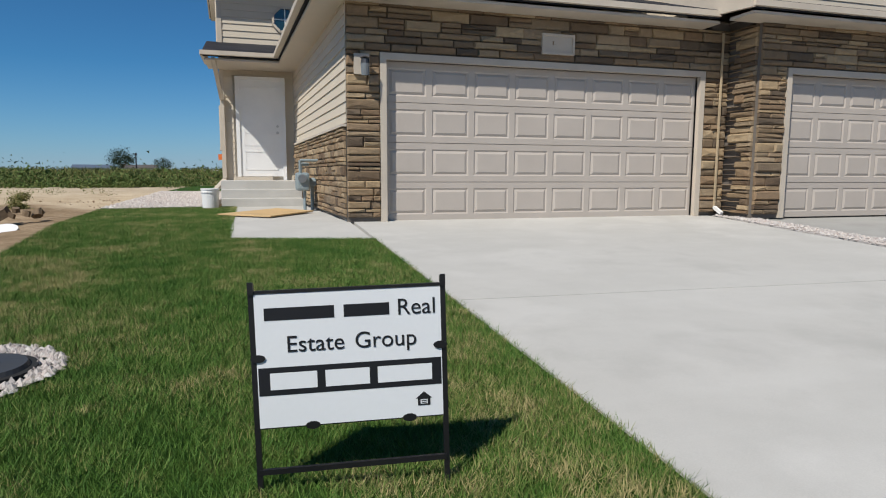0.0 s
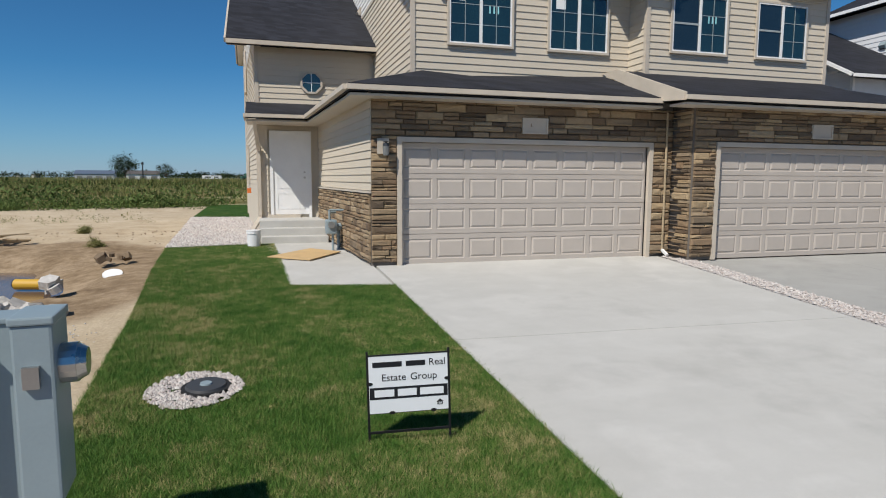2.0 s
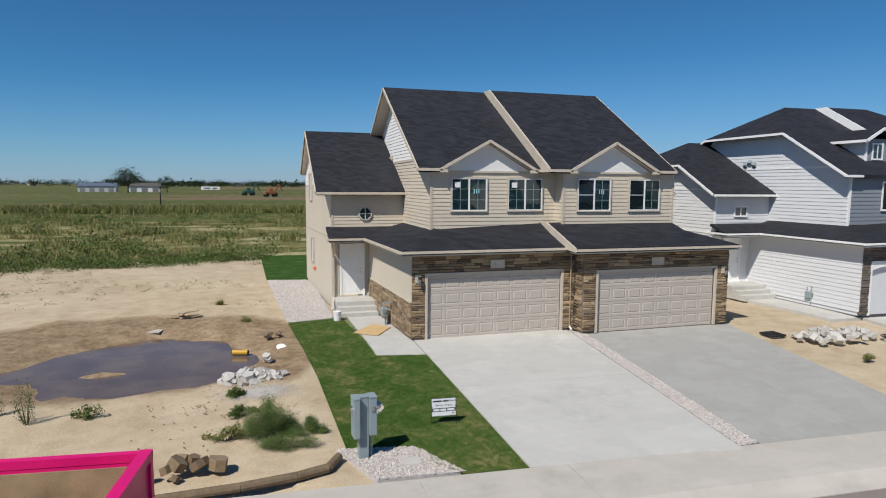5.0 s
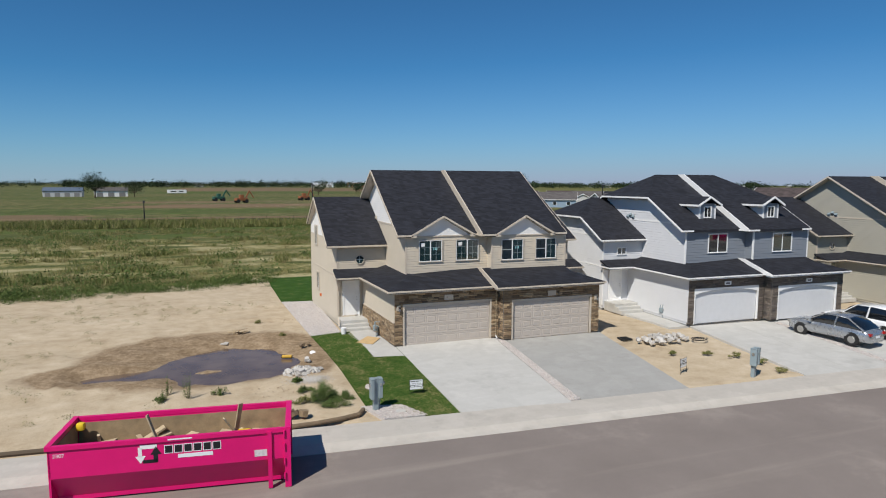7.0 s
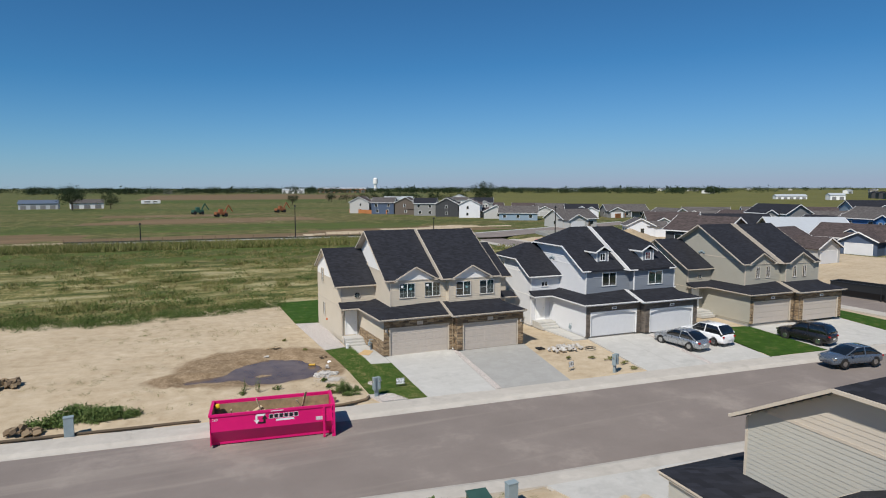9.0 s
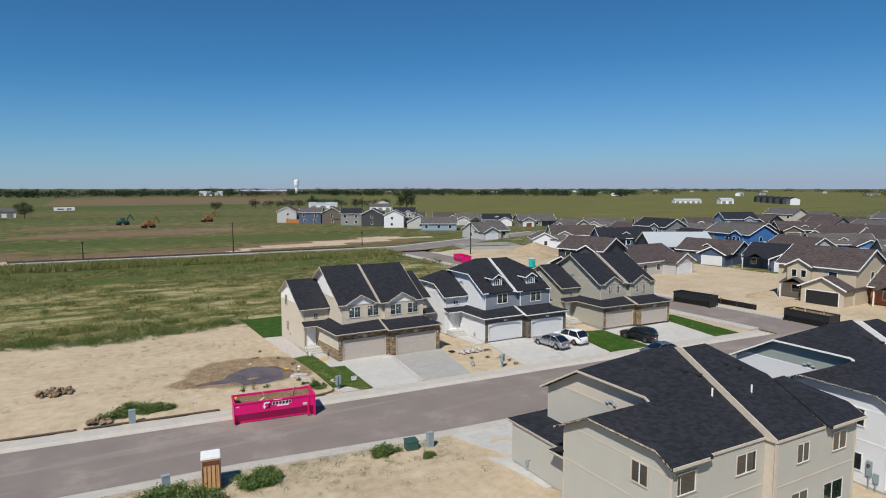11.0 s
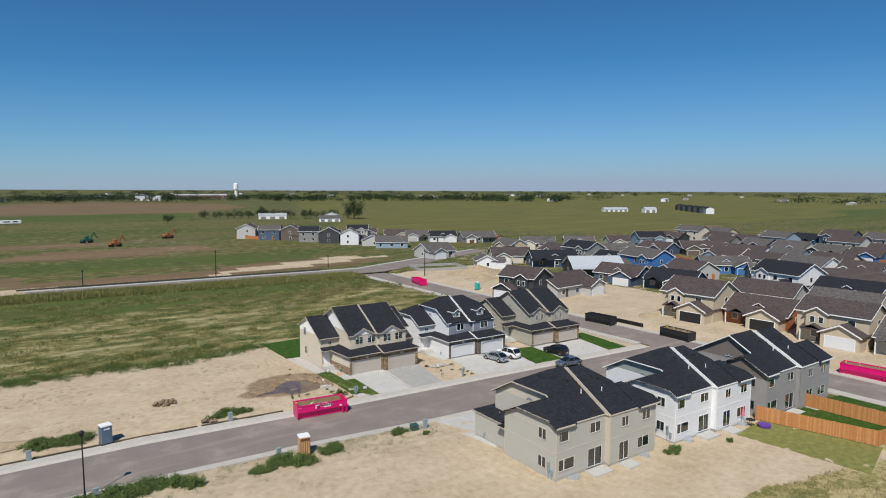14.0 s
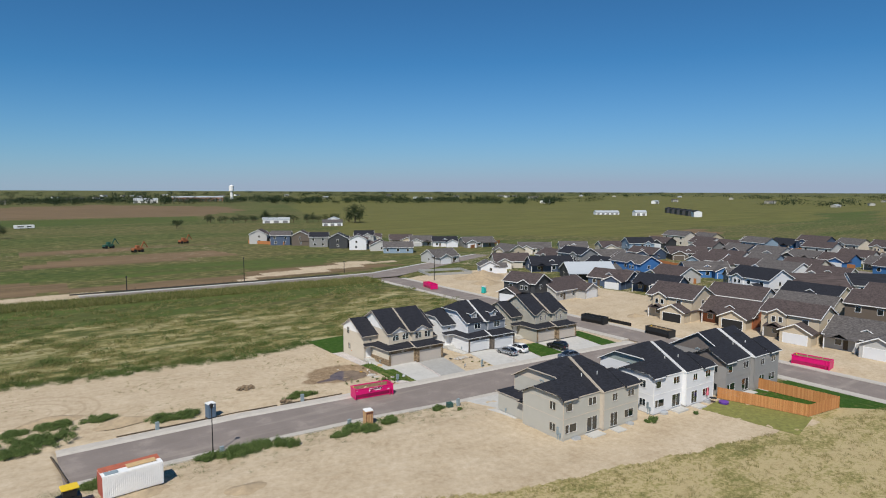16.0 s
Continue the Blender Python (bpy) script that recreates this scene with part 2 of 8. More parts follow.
GLASS = glass_mat("dark_window_glass", (0.012, 0.02, 0.024))
GLASS_GREEN = glass_mat("low_e_window_glass", (0.011, 0.034, 0.038))
GLASS_CAR = glass_mat("tinted_car_glass", (0.01, 0.012, 0.014))


def concrete_mat(name, col, joint=False):
    mat, nt, b = material(name, 0.9)
    p = position(nt)
    big, mid, fine = noise_of(nt, p, 0.28, 5, 0.6), noise_of(nt, p, 1.7, 6, 0.65), noise_of(nt, p, 160, 3)
    streak = noise_of(nt, position(nt, (0.5, 3.2, 1)), 0.9, 4)
    c = ramp(nt, maths(nt, "ADD", maths(nt, "MULTIPLY", big, 0.6), maths(nt, "MULTIPLY", mid, 0.4)),
             [(0.32, tuple(x * 0.80 for x in col)), (0.48, col), (0.56, tuple(x * 0.95 for x in col)), (0.7, tuple(min(1, x * 1.12) for x in col))])
    pools = noise_of(nt, p, 0.55, 3, 0.5)
    c = mix(nt, 0.6, c, ramp(nt, pools, [(0.40, (1, 1, 1)), (0.46, (0.90, 0.90, 0.895)), (0.56, (0.93, 0.93, 0.925)), (0.6, (1, 1, 1))]), "MULTIPLY")
    c = mix(nt, 0.25, c, ramp(nt, streak, [(0.3, (0.82, 0.81, 0.79)), (0.7, (1, 1, 1))]), "MULTIPLY")
    c = mix(nt, 0.25, c, ramp(nt, fine, [(0.3, (0.7, 0.7, 0.7)), (0.7, (1, 1, 1))]), "MULTIPLY")
    nt.links.new(c, b.inputs["Base Color"])
    bump(nt, b, fine, 0.15, 0.003)
    return mat


CONCRETE = concrete_mat("new_broom_concrete", (0.53, 0.52, 0.49))
CONCRETE_GREY = concrete_mat("greyer_concrete", (0.385, 0.38, 0.36))
CONCRETE_OLD = concrete_mat("dusty_walk_concrete", (0.51, 0.475, 0.425))


def asphalt_mat():
    mat, nt, b = material("dusty_asphalt", 0.92)
    p = position(nt)
    fine, big = noise_of(nt, p, 120, 3), noise_of(nt, p, 0.22, 6, 0.65)
    tracks = noise_of(nt, position(nt, (0.05, 0.9, 1)), 1.0, 5, 0.6)
    c = ramp(nt, big, [(0.3, (0.20, 0.168, 0.15)), (0.55, (0.245, 0.208, 0.187)), (0.72, (0.37, 0.32, 0.28))])
    c = mix(nt, maths(nt, "MULTIPLY", tracks, 0.5), c, (0.23, 0.198, 0.178))
    dust = noise_of(nt, position(nt, (0.03, 0.55, 1)), 1.0, 6, 0.6)
    c = mix(nt, maths(nt, "MULTIPLY", ramp(nt, dust, [(0.56, (0, 0, 0)), (0.72, (1, 1, 1))]), 0.4), c, (0.40, 0.35, 0.30))
    c = mix(nt, 0.4, c, ramp(nt, fine, [(0.3, (0.55, 0.55, 0.55)), (0.7, (1, 1, 1))]), "MULTIPLY")
    nt.links.new(c, b.inputs["Base Color"])
    bump(nt, b, fine, 0.3, 0.006)
    return mat


ASPHALT = asphalt_mat()


def ground_mat():
    """Bare dirt, wet mud, wild grass and mown fields, laid out by the zone layer of the ground."""
    mat, nt, b = material("open_ground", 0.97, spec=0.2)
    p = position(nt)
    at = nt.nodes.new("ShaderNodeAttribute")
    at.attribute_name = "zone"
    sep = nt.nodes.new("ShaderNodeSeparateColor")
    nt.links.new(at.outputs["Color"], sep.inputs[0])
    dirt, mud, dry = sep.outputs
    at2 = nt.nodes.new("ShaderNodeAttribute")
    at2.attribute_name = "crop"
    sep2 = nt.nodes.new("ShaderNodeSeparateColor")
    nt.links.new(at2.outputs["Color"], sep2.inputs[0])
    ploughed, lush, pasture = sep2.outputs
    n1, n2, n3 = noise_of(nt, p, 0.16, 6, 0.62), noise_of(nt, p, 1.3, 6, 0.65), noise_of(nt, p, 26, 4)
    far = noise_of(nt, position(nt, (0.004, 0.016, 1)), 1.0, 5, 0.6)
    tuft = noise_of(nt, position(nt, (0.22, 0.4, 1)), 1.0, 7, 0.7)
    track = noise_of(nt, position(nt, (0.09, 0.5, 1)), 1.0, 4, 0.6)
    n5 = noise_of(nt, p, 5.0, 5, 0.7)
    sand = ramp(nt, maths(nt, "ADD", maths(nt, "MULTIPLY", n1, 0.45), maths(nt, "MULTIPLY", n2, 0.55)),
                [(0.30, (0.362, 0.272, 0.178)), (0.44, (0.474, 0.382, 0.264)), (0.55, (0.535, 0.440, 0.315)), (0.68, (0.615, 0.522, 0.390))])
    sand = mix(nt, 0.14, sand, ramp(nt, track, [(0.35, (0.72, 0.68, 0.62)), (0.6, (1, 1, 1))]), "MULTIPLY")
    sand = mix(nt, 0.4, sand, ramp(nt, n3, [(0.3, (0.6, 0.58, 0.55)), (0.65, (1, 1, 1))]), "MULTIPLY")
    sand = mix(nt, 0.17, sand, ramp(nt, n5, [(0.33, (0.5, 0.46, 0.40)), (0.46, (0.97, 0.97, 0.96)), (0.7, (1.06, 1.06, 1.05))]), "MULTIPLY")
    # wheel ruts where machines turned round on the plot
    turn_at = nt.nodes.new("ShaderNodeVectorMath")
    turn_at.operation, turn_at.inputs[1].default_value = "DISTANCE", (-41.0, 9.5, 0)
    nt.links.new(position(nt, (0.72, 1, 0)), turn_at.inputs[0])
    away = maths(nt, "ADD", turn_at.outputs["Value"], maths(nt, "MULTIPLY", n1, 2.2))
    rut = maths(nt, "MULTIPLY", maths(nt, "SINE", maths(nt, "MULTIPLY", away, 4.4)), ramp(nt, maths(nt, "DIVIDE", away, 16.0), [(0.2, (0, 0, 0)), (0.3, (1, 1, 1)), (0.6, (1, 1, 1)), (0.72, (0, 0, 0))]))
    sand = mix(nt, ramp(nt, rut, [(0.45, (0, 0, 0)), (0.95, (0.42, 0.42, 0.42))]), sand, (0.33, 0.25, 0.165))
    wet = ramp(nt, maths(nt, "ADD", maths(nt, "MULTIPLY", n2, 0.5), maths(nt, "MULTIPLY", n5, 0.5)), [(0.36, (0.15, 0.10, 0.058)), (0.48, (0.235, 0.168, 0.102)), (0.62, (0.35, 0.262, 0.17))])
    green = ramp(nt, tuft, [(0.40, (0.030, 0.048, 0.010)), (0.47, (0.056, 0.080, 0.017)), (0.53, (0.098, 0.110, 0.029)), (0.61, (0.27, 0.24, 0.10))])
    fields = ramp(nt, far, [(0.34, (0.04, 0.068, 0.016)), (0.44, (0.085, 0.094, 0.028)), (0.52, (0.155, 0.115, 0.055)), (0.58, (0.085, 0.088, 0.028)), (0.66, (0.048, 0.07, 0.018))])
    green = mix(nt, 0.45, green, fields)
    n4 = noise_of(nt, p, 2.2, 5, 0.7)
    straw = ramp(nt, maths(nt, "ADD", maths(nt, "MULTIPLY", tuft, 0.4), maths(nt, "MULTIPLY", n4, 0.6)), [(0.38, (0.066, 0.074, 0.021)), (0.46, (0.135, 0.130, 0.040)), (0.54, (0.23, 0.20, 0.08)), (0.64, (0.43, 0.37, 0.195))])
    clump = noise_of(nt, position(nt, (0.085, 0.21, 1)), 1.0, 7, 0.72)
    thick = ramp(nt, clump, [(0.515, (0, 0, 0)), (0.575, (1, 1, 1))])
    bare = ramp(nt, clump, [(0.40, (1, 1, 1)), (0.49, (0, 0, 0))])
    straw = mix(nt, maths(nt, "MULTIPLY", thick, 0.85), straw, ramp(nt, n4, [(0.4, (0.027, 0.046, 0.011)), (0.62, (0.080, 0.102, 0.026))]))
    straw = mix(nt, maths(nt, "MULTIPLY", bare, 0.7), straw, (0.44, 0.385, 0.225))
    where = nt.nodes.new("ShaderNodeSeparateXYZ")
    nt.links.new(p, where.inputs[0])
    hay = ramp(nt, maths(nt, "ADD", maths(nt, "MULTIPLY", clump, 0.6), maths(nt, "MULTIPLY", n4, 0.4)), [(0.38, (0.34, 0.27, 0.14)), (0.47, (0.42, 0.345, 0.19)), (0.54, (0.28, 0.24, 0.10)), (0.60, (0.15, 0.15, 0.05))])
    straw = mix(nt, maths(nt, "LESS_THAN", where.outputs[1], -30.0), straw, hay)
    wisp = noise_of(nt, position(nt, (0.012, 0.10, 1)), 1.0, 6, 0.65)
    rows = ramp(nt, wisp, [(0.35, (0.6, 0.6, 0.6)), (0.65, (1.15, 1.15, 1.1))])
    edge = maths(nt, "ADD", dirt, maths(nt, "ADD", maths(nt, "MULTIPLY", maths(nt, "SUBTRACT", n2, 0.5), 1.1), maths(nt, "MULTIPLY", maths(nt, "SUBTRACT", n1, 0.5), 0.9)))
    fac = ramp(nt, edge, [(0.42, (0, 0, 0)), (0.58, (1, 1, 1))])
    for share, colour in ((ploughed, (0.19, 0.125, 0.076)), (lush, (0.068, 0.098, 0.021)), (pasture, (0.142, 0.138, 0.040))):
        worn = ramp(nt, maths(nt, "ADD", share, maths(nt, "MULTIPLY", maths(nt, "SUBTRACT", wisp, 0.5), 1.2)), [(0.3, (0, 0, 0)), (0.7, (1, 1, 1))])
        green = mix(nt, maths(nt, "MULTIPLY", worn, 0.85), green, mix(nt, 0.8, colour, rows, "MULTIPLY"))
    c = mix(nt, dry, green, straw)
    c = mix(nt, fac, c, sand)
    mfac = ramp(nt, maths(nt, "ADD", mud, maths(nt, "MULTIPLY", maths(nt, "SUBTRACT", n2, 0.5), 0.8)), [(0.4, (0, 0, 0)), (0.62, (1, 1, 1))])
    c = mix(nt, mfac, c, wet)
    nt.links.new(c, b.inputs["Base Color"])
    bump(nt, b, maths(nt, "ADD", n2, maths(nt, "MULTIPLY", n3, 0.35)), 0.4, 0.08)
    return mat


GROUND = ground_mat()


def leaf_mat(name, cols, rough=0.75):
    mat, nt, b = material(name, rough, spec=0.2)
    geo = nt.nodes.new("ShaderNodeNewGeometry")
    p = position(nt)
    big = noise_of(nt, p, 0.8, 5)
    r = maths(nt, "ADD", maths(nt, "MULTIPLY", geo.outputs["Random Per Island"], 0.55), maths(nt, "MULTIPLY", big, 0.45))
    n = len(cols)
    nt.links.new(ramp(nt, r, [((i + 0.5) / n, c) for i, c in enumerate(cols)]), b.inputs["Base Color"])
    b.inputs["Subsurface Weight"].default_value = 0.0
    return mat




def lawn_mat():
    """Grass blades: green with yellowed and darker patches a hand to a metre wide."""
    mat, nt, b = material("lawn_blades", 0.7, spec=0.25)
    geo = nt.nodes.new("ShaderNodeNewGeometry")
    p = position(nt)
    big, mid = noise_of(nt, p, 1.0, 4, 0.6), noise_of(nt, p, 5.5, 4, 0.65)
    r = maths(nt, "ADD", maths(nt, "MULTIPLY", geo.outputs["Random Per Island"], 0.24), maths(nt, "ADD", maths(nt, "MULTIPLY", big, 0.58), maths(nt, "MULTIPLY", mid, 0.62)))
    nt.links.new(ramp(nt, r, [(0.54, (0.040, 0.105, 0.015)), (0.66, (0.080, 0.170, 0.027)), (0.75, (0.130, 0.208, 0.046)), (0.82, (0.20, 0.215, 0.068)), (0.92, (0.42, 0.35, 0.17))]), b.inputs["Base Color"])
    return mat


LAWN = lawn_mat()
WEED = leaf_mat("weed_leaves", [(0.036, 0.066, 0.014), (0.064, 0.106, 0.024), (0.106, 0.150, 0.040), (0.18, 0.19, 0.07)])
TREE = leaf_mat("tree_leaves", [(0.012, 0.023, 0.010), (0.02, 0.036, 0.014), (0.034, 0.052, 0.02)])
SAGE = leaf_mat("field_brush", [(0.075, 0.102, 0.025), (0.125, 0.148, 0.042), (0.20, 0.19, 0.066), (0.38, 0.335, 0.155)])
STRAW = leaf_mat("dry_grass_blades", [(0.12, 0.12, 0.042), (0.20, 0.18, 0.07), (0.32, 0.27, 0.125), (0.42, 0.36, 0.19)])
BUSH = leaf_mat("bush_leaves", [(0.046, 0.082, 0.021), (0.078, 0.126, 0.034), (0.125, 0.18, 0.052), (0.20, 0.215, 0.085)])
BARK = plain("bark", (0.10, 0.075, 0.05), 0.95)


def turf_mat():
    mat, nt, b = material("lawn_soil_and_thatch", 0.95, spec=0.15)
    p = position(nt)
    n1, n2 = noise_of(nt, p, 1.1, 6, 0.65), noise_of(nt, p, 22, 5, 0.7)
    c = ramp(nt, n1, [(0.3, (0.030, 0.074, 0.010)), (0.55, (0.046, 0.105, 0.014)), (0.72, (0.13, 0.14, 0.045))])
    c = mix(nt, 0.5, c, ramp(nt, n2, [(0.25, (0.4, 0.4, 0.35)), (0.7, (1, 1, 1))]), "MULTIPLY")
    nt.links.new(c, b.inputs["Base Color"])
    bump(nt, b, n2, 0.9, 0.05)
    return mat


TURF = turf_mat()


def water_mat():
    mat, nt, b = material("muddy_puddle", 0.12, 0.0, 0.36)
    p = position(nt)
    nt.links.new(ramp(nt, noise_of(nt, p, 0.7, 4), [(0.35, (0.105, 0.072, 0.055)), (0.65, (0.165, 0.118, 0.088))]), b.inputs["Base Color"])
    bump(nt, b, noise_of(nt, p, 3.0, 2), 0.03, 0.01)
    return mat


WATER = water_mat()


# ---------- lie of the land ----------
KX = [-60, -50, -30, -14, 1, 9, 19, 54, 70]
WALK_N = [-5.8, -5.8, -6.2, -7.7, -8.8, -9.3, -9.9, -12.3, -13.4]
ROAD_S = [-16.4, -16.6, -17.3, -18.4, -20.4, -21.0, -22.0, -24.6, -25.8]


def walk_n(x):
    return float(np.interp(x, KX, WALK_N))


def kerb_n(x):
    return walk_n(x) - 1.9


def kerb_s(x):
    return float(np.interp(x, KX, ROAD_S))


def walk_s(x):
    return kerb_s(x) - 1.5


def smooth(a, b, x):
    t = np.clip((x - a) / (b - a), 0, 1)
    return t * t * (3 - 2 * t)


def land(x, y):
    """Height of the finished ground, in metres over the garage floor."""
    x, y = np.asarray(x, float), np.asarray(y, float)
    wn_, ws_ = np.interp(x, KX, WALK_N), np.interp(x, KX, ROAD_S) - 1.5
    north = -0.42 * np.clip((0.2 - y) / (0.2 - wn_), 0, 1)
    south = -0.42 + 0.35 * smooth(0, 9, ws_ - y)
    road = np.where(y < (wn_ + ws_) / 2, south, north)
    west = 1 - 0.5 * smooth(-52, -75, x)
    z = road * west
    cross = smooth(47, 54, x) * (1 - smooth(65.5, 71, x)) * (1 - smooth(95, 110, y)) * smooth(-140, -120, y)
    z = z * (1 - smooth(47, 54, x)) - 0.45 * cross
    return z


def pond_shape(x, y):
    lobes = np.minimum(((x + 9.0) / 6.3) ** 2 + ((y - 1.8) / 5.0) ** 2, ((x + 13.0) / 4.2) ** 2 + ((y - 0.1) / 1.9) ** 2)
    return np.minimum(lobes, ((x + 4.8) / 2.7) ** 2 + ((y - 0.2) / 3.2) ** 2)


def basin_shape(x, y):
    return np.minimum(((x + 8.3) / 3.7) ** 2 + ((y - 0.6) / 3.3) ** 2, ((x + 12.2) / 2.9) ** 2 + ((y - 0.1) / 0.75) ** 2)


def on_pavement(x, y):
    street = (y < np.interp(x, KX, WALK_N)) & (y > np.interp(x, KX, ROAD_S) - 1.5) & (x > -53) & (x < 56)
    cross = (x > 53) & (x < 65.5) & (y > -130) & (y < 105)
    return street | cross


def axis(dense_a, dense_b, step, end):
    mid = list(np.arange(dense_a, dense_b + 1e-6, step))
    out, s = [], step
    p = dense_b
    while p < end:
        s *= 1.06
        p += s
        out.append(p)
    low, s, p = [], step, dense_a
    while p > -end:
        s *= 1.06
        p -= s
        low.append(p)
    return np.array(low[::-1] + mid + out)


def inside(poly, x, y):
    ok = np.zeros(x.shape, bool)
    for (x0, y0), (x1, y1) in zip(poly, poly[1:] + poly[:1]):
        ok ^= ((y0 > y) != (y1 > y)) & (x < (x1 - x0) * (y - y0) / (y1 - y0 + 1e-12) + x0)
    return ok


def wave(x, y, k, seed):
    r = np.random.RandomState(seed)
    out = np.zeros_like(x)
    for i in range(7):
        a, f = r.rand() * 6.28, k * (1 + i * 0.75)
        out += np.sin(f * (x * math.cos(a) + y * math.sin(a)) + r.rand() * 6.28) / (1 + i * 0.6)
    return out / 2.5


def build_ground():
    gx, gy = axis(-60, 62, 0.45, 6500), axis(-75, 32, 0.45, 6500)
    X, Y = np.meshgrid(gx, gy)
    near = np.exp(-((X / 90) ** 2 + ((Y + 10) / 90) ** 2))
    Z = land(X, Y)
    rough = 0.05 * wave(X, Y, 0.9, 3) + 0.04 * wave(X, Y, 2.6, 5) + np.random.RandomState(2).normal(0, 0.012, X.shape)
    paved = on_pavement(X, Y)
    tidy = ((X > -3.9) & (X < 50) & (Y > -12) & (Y < 27)) | paved
    soft = np.where(tidy, 0.0, 1.0)
    for shift in ((0, 1), (1, 0), (0, -1), (-1, 0)):
        soft = np.minimum(soft, np.roll(soft, shift, (0, 1)))
    Z = Z + soft * rough * near
    e, b_ = pond_shape(X, Y) + 0.16 * wave(X, Y, 0.75, 15), basin_shape(X, Y) + 0.26 * wave(X, Y, 1.0, 14)
    Z -= np.where(X < -3.3, 0.06 * np.clip(1.2 - e, 0, 1) + 0.38 * np.clip(1.25 - b_, 0, 0.8) / 0.8, 0) * smooth(-3.6, -4.6, X)
    Z += 0.30 * np.exp(-(((X + 8.9) / 0.9) ** 2 + ((Y + 0.2) / 0.3) ** 2)) + 0.2 * np.exp(-(((X + 7.6) / 0.25) ** 2 + ((Y - 0.9) / 0.2) ** 2))
    Z += np.where(e < 1.3, (0.07 * wave(X, Y, 0.9, 11) + 0.05 * wave(X, Y, 2.3, 12)) * smooth(-3.6, -5, X), 0)
    Z -= np.where(paved, 0.35, 0.03)
    Z -= np.where((X > -3.0) & (X < 31) & (Y > -9) & (Y < 14), 0.08, 0.0)
    # what the ground is made of: bare dirt, mud, dry straw
    d = np.zeros_like(X)
    back = np.interp(X, [-75, -58, -42, -30, -22, -12, -4, 10, 45, 62], [31, 27, 25, 24.5, 23, 24.5, 26.5, 27, 21, 21]) + 1.2 * wave(X, Y, 0.35, 21)
    d = np.where((X > -75) & (X < 56) & (Y < back) & (Y > -22), 1.0, d)
    far_s = np.interp(X, [-120, -60, -25, -14, -6, 10, 27, 60], [-60, -52, -42, -48, -50, -53.5, -57, -64]) + 0.8 * wave(X, Y, 0.4, 33)
    d = np.where((X > -120) & (X < 36) & (Y <= -16) & (Y > far_s), 1.0, d)
    d = np.where((X > 64) & (X < 104) & (Y > -70) & (Y < 95), 1.0, d)
    d = np.where((X >= 104) & (X < 250) & (Y > -150) & (Y < 150) & (Y < 215 - 0.6 * X + 90), 0.36, d)
    d = np.where(inside([(-60, 262), (-23, 236), (12, 180), (48, 236), (40, 262), (27, 290)], X, Y), 0.3, d)
    d = np.where(inside([(10, 120), (46, 126), (95, 142), (70, 150), (20, 132)], X, Y), 0.75, d)
    d = np.where((X < -30) & (X > -62) & (Y > 112) & (Y < 124), 0.9, d)
    w = np.clip(1.4 - e, 0, 1) * smooth(-3.0, -3.6, X)
    d = np.maximum(d, (w > 0.1) * 1.0)
    s = np.zeros_like(X)
    s = np.where((Y < far_s + 4) & (X < 60), 1.0, s)
    s = np.where((Y > 24) & (Y < 60) & (X < 56), 0.25 + 0.25 * wave(X, Y, 0.12, 8), s)
    # fields: ploughed or dry earth, lush crop, even pasture
    brown, lush, pasture = np.zeros_like(X), np.zeros_like(X), np.zeros_like(X)
    for poly in ([(-60, 640), (-60, 1070), (100, 1165), (258, 990), (237, 783), (128, 623)], [(-28, 234), (34, 238), (40, 205), (-11, 192), (-60, 195)], [(-60, 157), (-38, 152), (-39, 133), (-60, 120)],
                 [(-42, 139), (18, 139), (53, 160), (88, 124), (46, 119), (-42, 122)], [(329, 193), (425, 192), (378, 147), (280, 123)], [(-48, 250), (50, 265), (46, 286), (-48, 276)]):
        brown[inside(poly, X, Y)] = 0.75
    for poly in ([(-60, 617), (135, 652), (103, 514), (-60, 523)], [(-80, 181), (43, 180), (72, 172), (56, 143), (1, 150), (-80, 165)], [(853, 284), (1040, 268), (635, 135), (653, 185)], [(-90, 68), (10, 74), (56, 88), (56, 98), (-40, 104), (-90, 104)]):
        lush[inside(poly, X, Y)] = 0.62
    pasture[inside([(130, 300), (310, 160), (420, 200), (1500, 150), (3200, 900), (900, 2300), (280, 700), (220, 440)], X, Y)] = 0.85
    pasture[lush > 0] = 0
    s = np.where((Y > 22) & (Y < 66 + 10 * wave(X, Y, 0.08, 9)) & (X < 56), 0.85 + 0.4 * wave(X, Y, 0.2, 8), s)
    n, m = X.shape
    me = bpy.data.meshes.new("ground")
    verts = np.stack([X, Y, Z], -1).reshape(-1, 3)
    idx = np.arange(n * m).reshape(n, m)
    quads = np.stack([idx[:-1, :-1], idx[:-1, 1:], idx[1:, 1:], idx[1:, :-1]], -1).reshape(-1, 4)
    me.from_pydata(verts.tolist(), [], quads.tolist())
    layer = me.color_attributes.new("zone", "FLOAT_COLOR", "POINT")
    col = np.stack([d, w, np.clip(s, 0, 1), np.ones_like(X)], -1).reshape(-1)
    layer.data.foreach_set("color", col.astype(np.float32))
    layer = me.color_attributes.new("crop", "FLOAT_COLOR", "POINT")
    layer.data.foreach_set("color", np.stack([brown, lush, pasture, np.ones_like(X)], -1).reshape(-1).astype(np.float32))
    me.shade_smooth()
    me.materials.append(GROUND)
    return tagged(new("ground", me), "open ground of sandy dirt, wild grass and far mown fields", "ground", kind="structure")


ground = build_ground()


